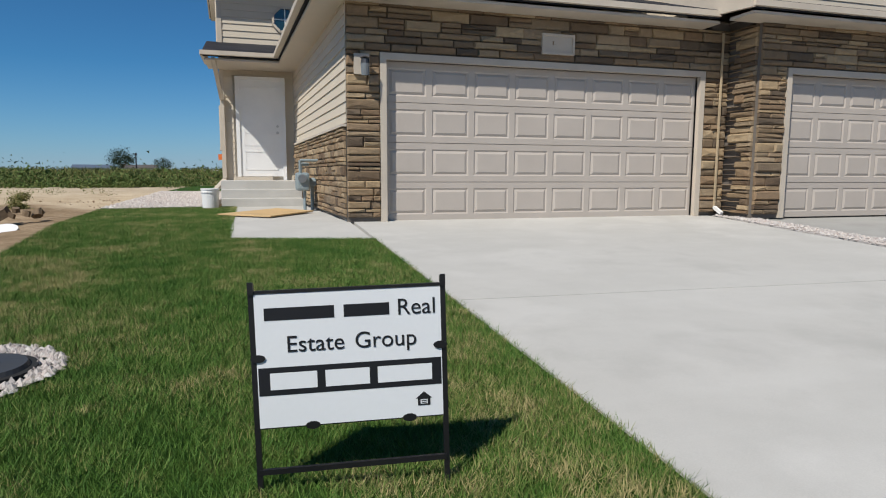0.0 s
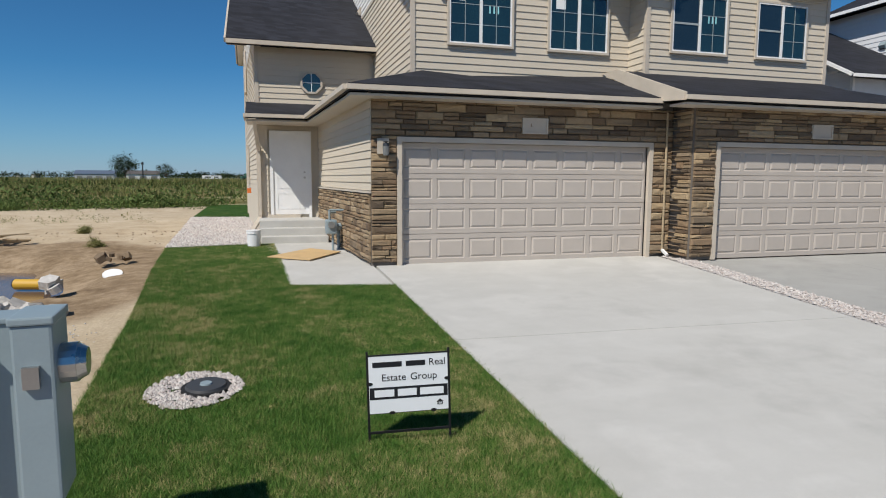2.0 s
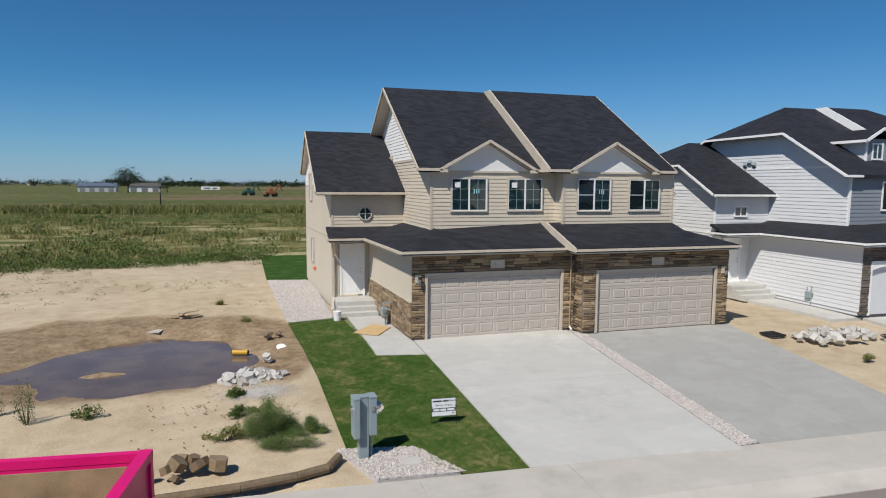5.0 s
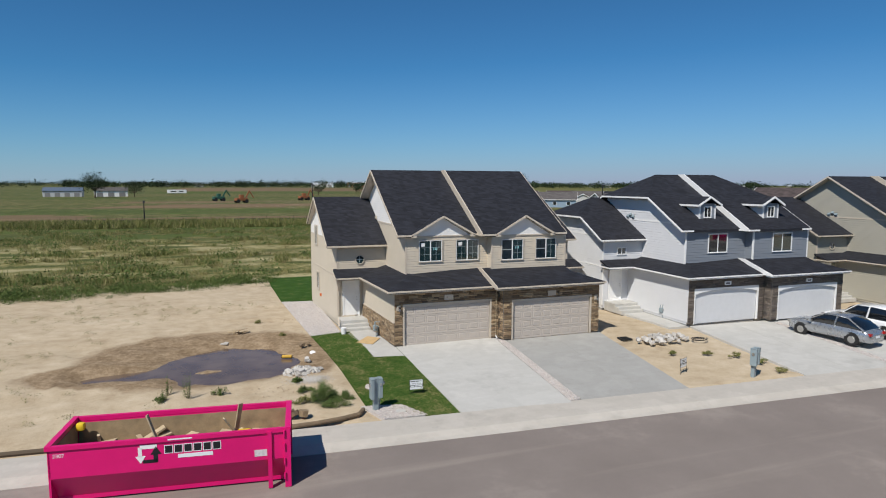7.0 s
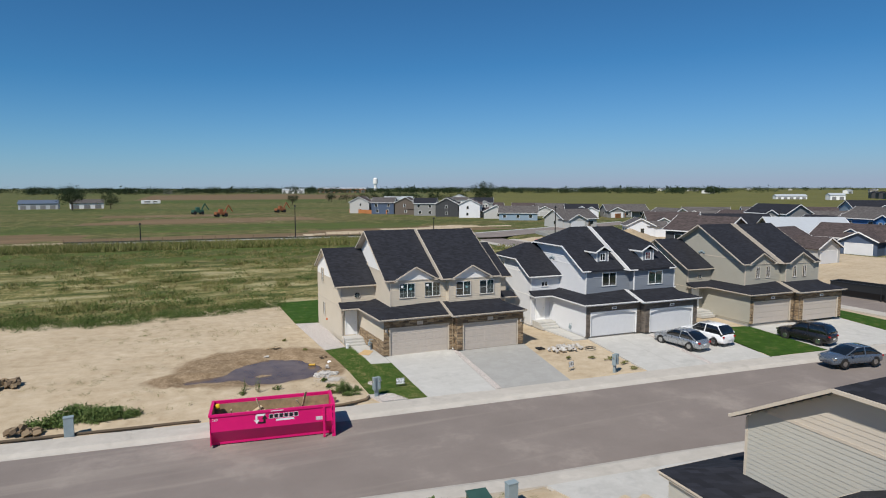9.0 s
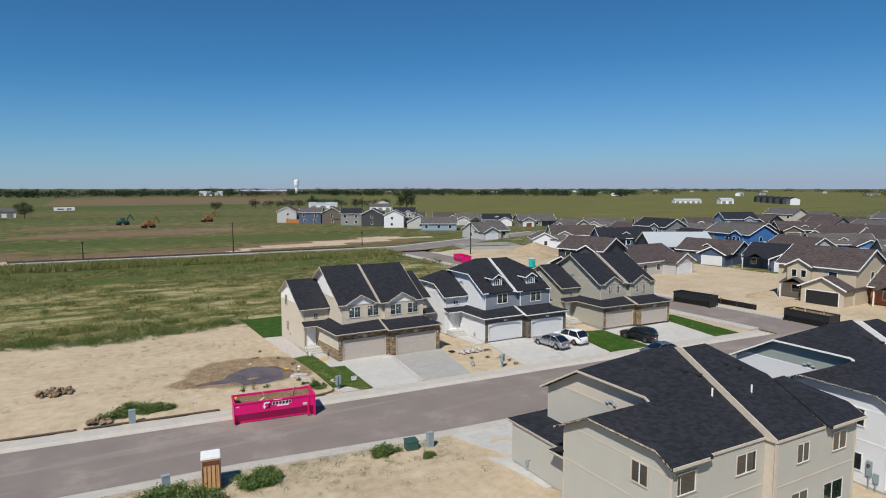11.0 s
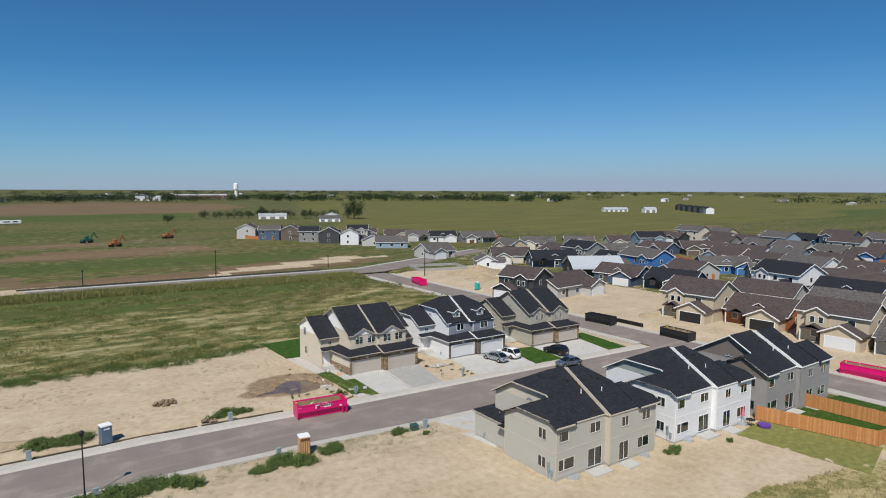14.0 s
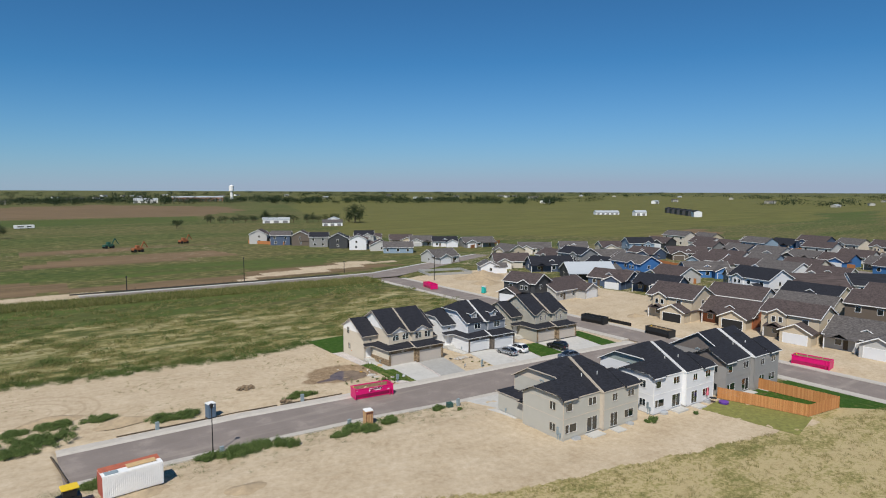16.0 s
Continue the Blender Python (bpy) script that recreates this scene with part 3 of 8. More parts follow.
def patch(corners, nu, nv, lift, depth, height=land):
    """A slab over four corners, following the land, with sides."""
    a, b, c, d = [np.array(p, float) for p in corners]
    m = Mesh()
    for j in range(nv + 1):
        for i in range(nu + 1):
            u, v = i / nu, j / nv
            p = a * (1 - u) * (1 - v) + b * u * (1 - v) + c * u * v + d * (1 - u) * v
            m.v.append((p[0], p[1], float(height(p[0], p[1])) + lift))
    k = nu + 1
    m.f = [(j * k + i, j * k + i + 1, (j + 1) * k + i + 1, (j + 1) * k + i) for j in range(nv) for i in range(nu)]
    rim = [i for i in range(k)] + [j * k + nu for j in range(1, nv + 1)] + [nv * k + i for i in range(nu - 1, -1, -1)] + [j * k for j in range(nv - 1, 0, -1)]
    base = len(m.v)
    m.v += [(m.v[i][0], m.v[i][1], m.v[i][2] - depth) for i in rim]
    r = len(rim)
    m.f += [(rim[i], base + i, base + (i + 1) % r, rim[(i + 1) % r]) for i in range(r)]
    return m


def ribbon(xs, near, far, zs, depth=0.2):
    """A strip along x between two edge lines; zs: heights across it as (share, z)."""
    m = Mesh()
    k = len(zs)
    for x in xs:
        for s, z in zs:
            m.v.append((x, near(x) * (1 - s) + far(x) * s, z))
    m.f = [(i * k + j, (i + 1) * k + j, (i + 1) * k + j + 1, i * k + j + 1) for i in range(len(xs) - 1) for j in range(k - 1)]
    base = len(m.v)
    for i, x in enumerate(xs):
        m.v += [(x, near(x), zs[0][1] - depth), (x, far(x), zs[-1][1] - depth)]
    for i in range(len(xs) - 1):
        m.f.append((i * k, base + 2 * i, base + 2 * i + 2, (i + 1) * k))
        m.f.append((i * k + k - 1, (i + 1) * k + k - 1, base + 2 * i + 3, base + 2 * i + 1))
    return m


road_xs = list(np.arange(-53, 58.1, 1.5))
road = part("road", ribbon(road_xs, kerb_n, kerb_s, [(0, -0.60), (0.1, -0.575), (0.5, -0.53), (0.9, -0.575), (1, -0.60)], 0.1), ASPHALT)
tagged(road, "dusty grey asphalt street with pale tyre marks", "road", kind="structure")

# kerb and walk poured in one, in bays of about three metres
for name, a, b in (("pavement_north", walk_n, kerb_n), ("pavement_south", walk_s, kerb_s)):
    holder = thing(name, Matrix(), "dusty pale concrete walk with a rolled kerb", "pavement", kind="structure")
    x = -53.0
    while x < 54:
        xs = list(np.linspace(x + 0.0012, min(x + 3.0, 54) - 0.0012, 4))
        part("paving_bay", ribbon(xs, a, b, [(0, -0.405), (0.62, -0.43), (0.74, -0.445), (0.9, -0.55), (1.0, -0.585)], 0.25), CONCRETE_OLD, holder)
        x += 3.0

cross_road = part("cross_road", Mesh().box(55.5, 63.8, -130, 100, -0.7, -0.52), ASPHALT)
tagged(cross_road, "grey asphalt side street between building plots", "road", kind="structure")
far_road = part("far_road", Mesh().prism([(-38, 108, -0.1), (46, 100.5, -0.1), (64, 99, -0.1), (140, 135, -0.1), (136, 141, -0.1), (60, 110.5, -0.1), (45, 111, -0.1), (-38, 117, -0.1)], (0, 0, 0.14)), ASPHALT)
tagged(far_road, "new asphalt street laid beside the open field", "road", kind="structure")
for a, b in (((-38, 117.3), (46, 111.4)), ((-38, 107.6), (46, 100.0)), ((46, 111.4), (60, 110.9)), ((60, 110.9), (136, 141.6))):
    kerb = part("pavement_far", Mesh().beam((*a, 0.05), (*b, 0.05), 1.3, 0.3), CONCRETE)
    tagged(kerb, "pale concrete kerb of the unfinished street", "pavement", kind="structure")
for x0, x1 in ((53.6, 55.5), (63.8, 65.6)):
    for y0, y1 in ((-130, -26.5), (-11.5, 98)) if x0 < 60 else ((-130, 96),):
        tagged(part("pavement_side", Mesh().box(x0, x1, y0, y1, -0.7, -0.42), CONCRETE_OLD), "pale concrete walk along the side street", "pavement", kind="structure")


def drive(name, corners, cuts_u, cuts_v, mat, label):
    """A driveway poured in bays with open joints."""
    holder = thing(name, Matrix(), label, "driveway", kind="structure")
    a, b, c, d = [np.array(p, float) for p in corners]

    def at(u, v):
        return a * (1 - u) * (1 - v) + b * u * (1 - v) + c * u * v + d * (1 - u) * v

    for i in range(cuts_u):
        for j in range(cuts_v):
            e = 0.0005
            u0, u1, v0, v1 = i / cuts_u + e, (i + 1) / cuts_u - e, j / cuts_v + e, (j + 1) / cuts_v - e
            part("concrete_bay", patch([at(u0, v0), at(u1, v0), at(u1, v1), at(u0, v1)], 4, 5, 0.012, 0.16), mat, holder)
    return holder


drive("driveway_new", [(0.08, 0.12), (5.72, 0.12), (4.95, -9.2), (0.21, -8.73)], 1, 2, CONCRETE, "clean pale concrete driveway with faint stains")
drive("driveway_grey", [(6.1, -0.53), (12.1, -0.53), (10.75, -9.42), (5.5, -9.08)], 2, 2, CONCRETE_GREY, "greyer concrete driveway with faint tyre stains")
drive("driveway_white_house", [(18.2, -1.1), (30.2, -1.7), (28.9, -10.55), (17.25, -9.8)], 4, 2, CONCRETE, "wide pale concrete driveway with parked cars")
drive("driveway_tan_house", [(35.4, -3.1), (47.0, -3.6), (46.0, -11.7), (35.2, -10.95)], 4, 2, CONCRETE, "pale concrete driveway of the tan house")
drive("driveway_opposite", [(2.6, -28.3), (14.6, -27.7), (13.8, -22.9), (0.9, -21.85)], 4, 2, CONCRETE, "pale concrete driveway across the street")
drive("driveway_opposite_white", [(20.2, -29.6), (32.5, -29.0), (32.0, -24.4), (19.5, -23.5)], 4, 2, CONCRETE, "pale concrete driveway of the white house opposite")

# walkway to the front door, and the walks beside other houses
walkway = thing("walkway", Matrix(), "clean pale concrete walkway up to the entrance steps", "walkway", kind="structure")
part("concrete_bay", patch([(-1.42, -1.28), (0.06, -1.52), (-0.005, 1.55), (-1.55, 1.55)], 3, 4, 0.014, 0.15), CONCRETE, walkway)
part("concrete_bay", patch([(-1.55, 1.57), (-0.005, 1.57), (-0.005, 4.1), (-1.78, 4.1)], 3, 4, 0.014, 0.15), CONCRETE, walkway)
side_walk = thing("walkway_white_house", Matrix(), "pale concrete walk beside the white house", "walkway", kind="structure")
part("concrete_bay", patch([(16.7, -1.0), (18.2, -1.05), (18.2, 3.2), (16.4, 3.2)], 3, 4, 0.014, 0.15), CONCRETE, side_walk)
side_walk = thing("walkway_opposite", Matrix(), "pale concrete walk beside the house opposite", "walkway", kind="structure")
part("concrete_bay", patch([(1.4, -32.6), (3.15, -32.6), (2.6, -28.0), (0.9, -27.0)], 3, 6, 0.016, 0.15), CONCRETE, side_walk)

# river-rock beds
ROCK_BEDS = [
    ("gravel_bed_side", [(-3.78, 3.72), (-2.06, 4.1), (-2.06, 14.0), (-4.35, 14.4)], 0.055),
    ("gravel_strip", [(5.73, -0.05), (6.09, -0.65), (5.48, -9.0), (4.97, -9.05)], 0.04),
    ("gravel_strip_white_house", [(23.9, -2.0), (24.4, -2.0), (23.3, -10.2), (22.8, -10.15)], 0.04),
    ("gravel_bed_box", [(-3.35, -7.0), (-1.75, -7.3), (-1.05, -8.55), (-2.75, -8.4)], 0.045),
]
for name, q, size in ROCK_BEDS:
    tagged(part(name, patch(q, 6, 12, 0.022, 0.12), plain(name + "_base", (0.50, 0.47, 0.45), 0.95, vary=0.35, scale=18, grain=50, bumpy=0.6)), "bed of small pinkish river rock", "gravel", kind="structure")

# turf
LAWNS = [
    ("lawn_front", [(-3.78, 3.7), (-1.56, 4.1), (-1.42, -1.28), (-3.3, -2.6)]),
    ("lawn_front", [(-3.3, -2.6), (-1.42, -1.28), (0.10, -1.52), (-3.12, -6.95)]),
    ("lawn_front", [(-3.12, -6.95), (0.10, -1.52), (0.21, -8.74), (-1.05, -8.62)]),
    ("lawn_back", [(-4.35, 14.4), (12, 14.4), (12, 27), (-4.6, 26.2)]),
    ("lawn_tan_house", [(30.6, -1.9), (35.3, -2.9), (35.1, -10.85), (29.1, -10.45)]),
    ("lawn_corner", [(47.6, -1.0), (52.2, 0.2), (50.6, -12.0), (46.1, -11.7)]),
    ("lawn_fenced", [(34.8, -45.6), (43.5, -46.6), (44.4, -58.0), (37.2, -57.2)]),
    ("lawn_beyond_fence", [(44.0, -46.2), (53.4, -46.6), (53.4, -66), (44.8, -58.3)]),
]
for name, q in LAWNS:
    tagged(part(name, patch(q, 14, 16, 0.004, 0.06), TURF), "short mown green lawn", "lawn", kind="structure")
dry_lawn = plain("yellowed_turf", (0.20, 0.20, 0.055), 0.95, vary=0.45, scale=1.5, grain=20, bumpy=0.6)
tagged(part("lawn_dry", patch([(26.9, -46.2), (34.6, -45.4), (37.0, -57.6), (28.3, -59.5)], 10, 10, 0.006, 0.06), dry_lawn), "thin yellow-green lawn behind the white house", "lawn", kind="structure")

pond = Mesh()
ring = [(-9.7 + 6.3 * math.cos(a), 0.6 + 4.0 * math.sin(a), -0.325) for a in np.linspace(0, math.tau, 48, endpoint=False)]
ring = [(min(x, -3.95), y, z) for x, y, z in ring]
pond.face(*ring)
tagged(part("puddle", pond, WATER), "shallow brown rain puddle on the building plot", "water", kind="structure")


# ---------- duplex houses ----------
def part_each(name, mesh, mat, parent):
    """Links every closed piece of a mesh as a part of its own; returns the first."""
    link = list(range(len(mesh.v)))

    def root(i):
        while link[i] != i:
            link[i] = link[link[i]]
            i = link[i]
        return i

    for q in mesh.f:
        for i in q[1:]:
            link[root(i)] = root(q[0])
    groups = {}
    for q in mesh.f:
        groups.setdefault(root(q[0]), []).append(q)
    first = None
    for faces in groups.values():
        used = sorted({i for q in faces for i in q})
        at = {v: k for k, v in enumerate(used)}
        m = Mesh()
        m.v = [mesh.v[i] for i in used]
        m.f = [tuple(at[i] for i in q) for q in faces]
        ob = part(name, m, mat, parent)
        first = first or ob
    return first





def lap_wall(m, a, b, z0, z1, top=None, course=0.115, out=(0, -1), proud=0.019):
    """Courses of lapped siding on a wall from a to b; top(s) gives its upper edge along it."""
    a, b = Vector((*a, 0)), Vector((*b, 0))
    o = Vector((*out, 0))
    n = max(1, round((z1 - z0) / course))
    h = (z1 - z0) / n
    for i in range(n):
        lo, hi = z0 + i * h, z0 + (i + 1) * h
        s0, s1 = (0.0, 1.0) if top is None else top((lo + hi) / 2)
        if s1 - s0 < 0.01:
            continue
        p, q = a.lerp(b, s0), a.lerp(b, s1)
        zl, zh = Vector((0, 0, lo)), Vector((0, 0, hi))
        m.face(p + o * proud + zl, q + o * proud + zl, q + o * 0.003 + zh, p + o * 0.003 + zh)
        m.face(p + zl, q + zl, q + o * proud + zl, p + o * proud + zl)
        m.face(p + o * proud + zl, p + o * 0.003 + zh, p + zh, p + zl)
        m.face(q + o * proud + zl, q + zl, q + zh, q + o * 0.003 + zh)


def lap_boards(parent, mat, a, b, z0, z1, top=None, course=0.115, out=(0, -1)):
    """The same, each course a board of its own."""
    n = max(1, round((z1 - z0) / course))
    h = (z1 - z0) / n
    for i in range(n):
        m = Mesh()
        lap_wall(m, a, b, z0 + i * h, z0 + (i + 1) * h, top, h, out)
        if m.f:
            part("siding_board", m, mat, parent)


def slope_roof(m, pts, thick=0.16):
    """A roof plane as a slab: its outline lies on the shingles."""
    m.prism([Vector(p) for p in pts], (0, 0, -thick))


BAR_GREY = plain("grey_glazing_bars", (0.34, 0.37, 0.37), 0.5)


def window(parent, x0, x1, z0, z1, y, frame_mat, glass, out=-1, panes=(2, 3), open_left=False, stickers=False, name="window"):
    """A slider with two sashes, bars and an outer casing on a wall in the xz plane."""
    w = part(name, Mesh().box(x0 - 0.045, x1 + 0.045, y, y + out * 0.035, z1, z1 + 0.045).box(x0 - 0.045, x1 + 0.045, y, y + out * 0.045, z0 - 0.045, z0)
             .box(x0 - 0.045, x0, y, y + out * 0.035, z0, z1).box(x1, x1 + 0.045, y, y + out * 0.035, z0, z1), frame_mat, parent)
    xm = (x0 + x1) / 2
    # open_left: no real gap, a darker pane paints the shaded room
    part("pane", Mesh().box(x0, xm, y + out * 0.004, y + out * 0.010, z0, z1), GLASS if open_left else glass, w)
    part("pane", Mesh().box(xm, x1, y + out * 0.004, y + out * 0.010, z0, z1), glass, w)
    s = Mesh()
    t = min(0.03, 0.04 * (x1 - x0))
    for a, b in ((x0, xm), (xm, x1)):
        s.box(a, b, y + out * 0.012, y + out * 0.03, z0, z0 + t).box(a, b, y + out * 0.012, y + out * 0.03, z1 - t, z1)
        s.box(a, a + t, y + out * 0.012, y + out * 0.03, z0 + t, z1 - t).box(b - t, b, y + out * 0.012, y + out * 0.03, z0 + t, z1 - t)
    part("sash", s, WHITE, w)
    g = Mesh()
    nx, nz = panes
    for k, (a, b) in enumerate(((x0, xm), (xm, x1))):
        if open_left and k == 0:
            g.box(a + t, b - t, y + out * 0.012, y + out * 0.024, (z0 + z1) / 2 - 0.02, (z0 + z1) / 2 + 0.02)
            continue
        for i in range(1, nx):
            x = a + (b - a) * i / nx
            g.box(x - 0.006, x + 0.006, y + out * 0.012, y + out * 0.018, z0 + t, z1 - t)
        for i in range(1, nz):
            z = z0 + (z1 - z0) * i / nz
            g.box(a + t, b - t, y + out * 0.012, y + out * 0.017, z - 0.006, z + 0.006)
    if g.f:
        part("glazing_bar", g, BAR_GREY, w)
    return w


def window_x(parent, y0, y1, z0, z1, x, frame_mat, glass, name="window"):
    """A plain slider on a wall that faces -x."""
    w = part(name, Mesh().box(x - 0.04, x, y0 - 0.07, y1 + 0.07, z1, z1 + 0.08).box(x - 0.05, x, y0 - 0.07, y1 + 0.07, z0 - 0.08, z0)
             .box(x - 0.04, x, y0 - 0.07, y0, z0, z1).box(x - 0.04, x, y1, y1 + 0.07, z0, z1), frame_mat, parent)
    ym = (y0 + y1) / 2
    for a, b in ((y0, ym), (ym, y1)):
        part("pane", Mesh().box(x - 0.012, x - 0.006, a + 0.02, b - 0.02, z0 + 0.02, z1 - 0.02), glass, w)
    part("sash", Mesh().box(x - 0.03, x - 0.006, ym - 0.03, ym + 0.03, z0, z1), WHITE, w)
    return w


def garage_door(parent, x0, x1, y, mat, trim, arched=False, detailed=False, h=2.13):
    """A sectional door in its cased opening."""
    d = part("garage_door", Mesh().box(x0, x1, y + 0.13, y + 0.17, 0.0, h), mat, parent)
    n = 8
    sh = h / 4
    step = (x1 - x0) / n
    sections = Mesh()
    if detailed:
        shared = Mesh()
        w, hh = step * 0.40, sh * 0.30
        shared.prism([(-w, 0, -hh), (w, 0, -hh), (w, 0, hh), (-w, 0, hh)], (0, 0.012, 0))
        o, i = [(-w, -hh), (w, -hh), (w, hh), (-w, hh)], [(-w + 0.035, -hh + 0.035), (w - 0.035, -hh + 0.035), (w - 0.035, hh - 0.035), (-w + 0.035, hh - 0.035)]
        p = Mesh()
        g = [(-w - 0.02, -hh - 0.02), (w + 0.02, -hh - 0.02), (w + 0.02, hh + 0.02), (-w - 0.02, hh + 0.02)]
        for k in range(4):
            j = (k + 1) % 4
            p.face((g[k][0], 0.0, g[k][1]), (g[j][0], 0.0, g[j][1]), (o[j][0], 0.012, o[j][1]), (o[k][0], 0.012, o[k][1]))
            p.face((o[k][0], 0.012, o[k][1]), (o[j][0], 0.012, o[j][1]), (i[j][0], -0.004, i[j][1]), (i[k][0], -0.004, i[k][1]))
        p.face(*[(a, -0.004, b) for a, b in i])
        me = p.data("raised_panel")
        me.materials.append(mat)
        for r in range(4):
            # the flat rails and stiles of each section, with the panels let into it
            z0, z1 = r * sh + 0.004, (r + 1) * sh - 0.004
            yb, yf = y + 0.128, y + 0.10
            m = Mesh()
            zc = (z0 + z1) / 2
            m.box(x0, x1, yf, yb, z0, zc - hh - 0.02).box(x0, x1, yf, yb, zc + hh + 0.02, z1)
            xs = [x0 + step * (c + 0.5) for c in range(n)]
            edges = [x0] + [v for c in xs for v in (c - w - 0.02, c + w + 0.02)] + [x1]
            for a, b in zip(edges[0::2], edges[1::2]):
                m.box(a, b, yf, yb, zc - hh - 0.02, zc + hh + 0.02)
            sec = part("door_section", m, mat, d)
            for c in xs:
                ob = new("raised_panel", me)
                ob.parent = sec
                ob.location = (c, yf, zc)
    elif not arched:
        for r in range(4):
            sections.box(x0, x1, y + 0.105, y + 0.128, r * sh + 0.01, (r + 1) * sh - 0.01)
        part("door_section", sections, mat, d)
    t = 0.085
    casing = Mesh().box(x0 - t, x0, y - 0.02, y + 0.16, 0, h).box(x1, x1 + t, y - 0.02, y + 0.16, 0, h)
    casing.box(x0 - t, x1 + t, y - 0.02, y + 0.16, h, h + t)
    if arched:
        k = 14
        top = [(x0 + (x1 - x0) * i / k, y - 0.015, h - 0.28 + 0.27 * math.sin(math.pi * i / k) ** 0.7) for i in range(k + 1)]
        for p, q in zip(top, top[1:]):
            casing.prism([p, q, (q[0], q[1], h), (p[0], p[1], h)], (0, 0.11, 0))
    part("door_casing", casing, trim, d)
    return d


def stone_rows(rng, x0, x1, z0, z1, avg=0.33):
    """Random courses of ledgestone as rectangles (x0, x1, z0, z1)."""
    out, z = [], z0
    while z < z1 - 0.02:
        h = min(rng.choice((0.05, 0.07, 0.08, 0.10, 0.14)), z1 - z)
        if z1 - z - h < 0.04:
            h = z1 - z
        x = x0
        while x < x1 - 0.01:
            w = min(rng.uniform(0.5, 1.6) * avg, x1 - x)
            if x1 - x - w < 0.08:
                w = x1 - x
            if h > 0.12 and rng.random() < 0.3:
                out += [(x, x + w, z, z + h * 0.5), (x, x + w, z + h * 0.5, z + h)]
            else:
                out.append((x, x + w, z, z + h))
            x += w
        z += h
    return out


def one_stone(rng, w, h, d):
    """A split-faced block, back at y = 0, face towards -y, about its centre."""
    m = Mesh()
    g, b = 0.004, min(w, h) * 0.14
    j = lambda s: rng.uniform(-s, s)
    w, h = w / 2 - g, h / 2 - g
    back = [(-w, 0, -h), (w, 0, -h), (w, 0, h), (-w, 0, h)]
    mid = [(x, -d * 0.6 + j(0.004), z) for x, _, z in back]
    front = [(x * (1 - b / w) if w > b else x, -d + j(d * 0.3), z * (1 - b / h) if h > b else z) for x, _, z in back]
    c = (j(w * 0.3), -d * (1.1 + j(0.15)), j(h * 0.3))
    m.v = [tuple(p) for p in back + mid + front] + [c]
    m.f = [(i, (i + 1) % 4, 4 + (i + 1) % 4, 4 + i) for i in range(4)]
    m.f += [(4 + i, 4 + (i + 1) % 4, 8 + (i + 1) % 4, 8 + i) for i in range(4)]
    m.f += [(8 + i, 8 + (i + 1) % 4, 12) for i in range(4)]
    return m


def stone_face(parent, rng, rects, place, mat, single, depth=0.045):
    """Lays stones on a face; place(x, z) gives a matrix on it. single: each an object of its own."""
    shapes, joined = {}, Mesh()
    for x0, x1, z0, z1 in rects:
        w, h = round((x1 - x0) * 25) / 25 or 0.04, x1 and (z1 - z0)
        key = (round((x1 - x0), 2), round(h, 2), rng.randrange(3))
        if key not in shapes:
            shapes[key] = one_stone(rng, x1 - x0, h, depth * rng.uniform(0.75, 1.25))
        m = place((x0 + x1) / 2, (z0 + z1) / 2)
        if single:
            if isinstance(shapes[key], Mesh):
                me = shapes[key].data("stone")
                me.materials.append(mat)
                shapes[key] = me
            ob = new("stone", shapes[key])
            ob.parent = parent
            ob.matrix_local = m
        else:
            k = Mesh()
            src = shapes[key]
            k.v = [tuple(m @ Vector(v)) for v in src.v]
            k.f = list(src.f)
            joined.add(k)
    if not single and joined.f:
        tagged(part("stone_veneer", joined, mat, parent), kind="stuff")


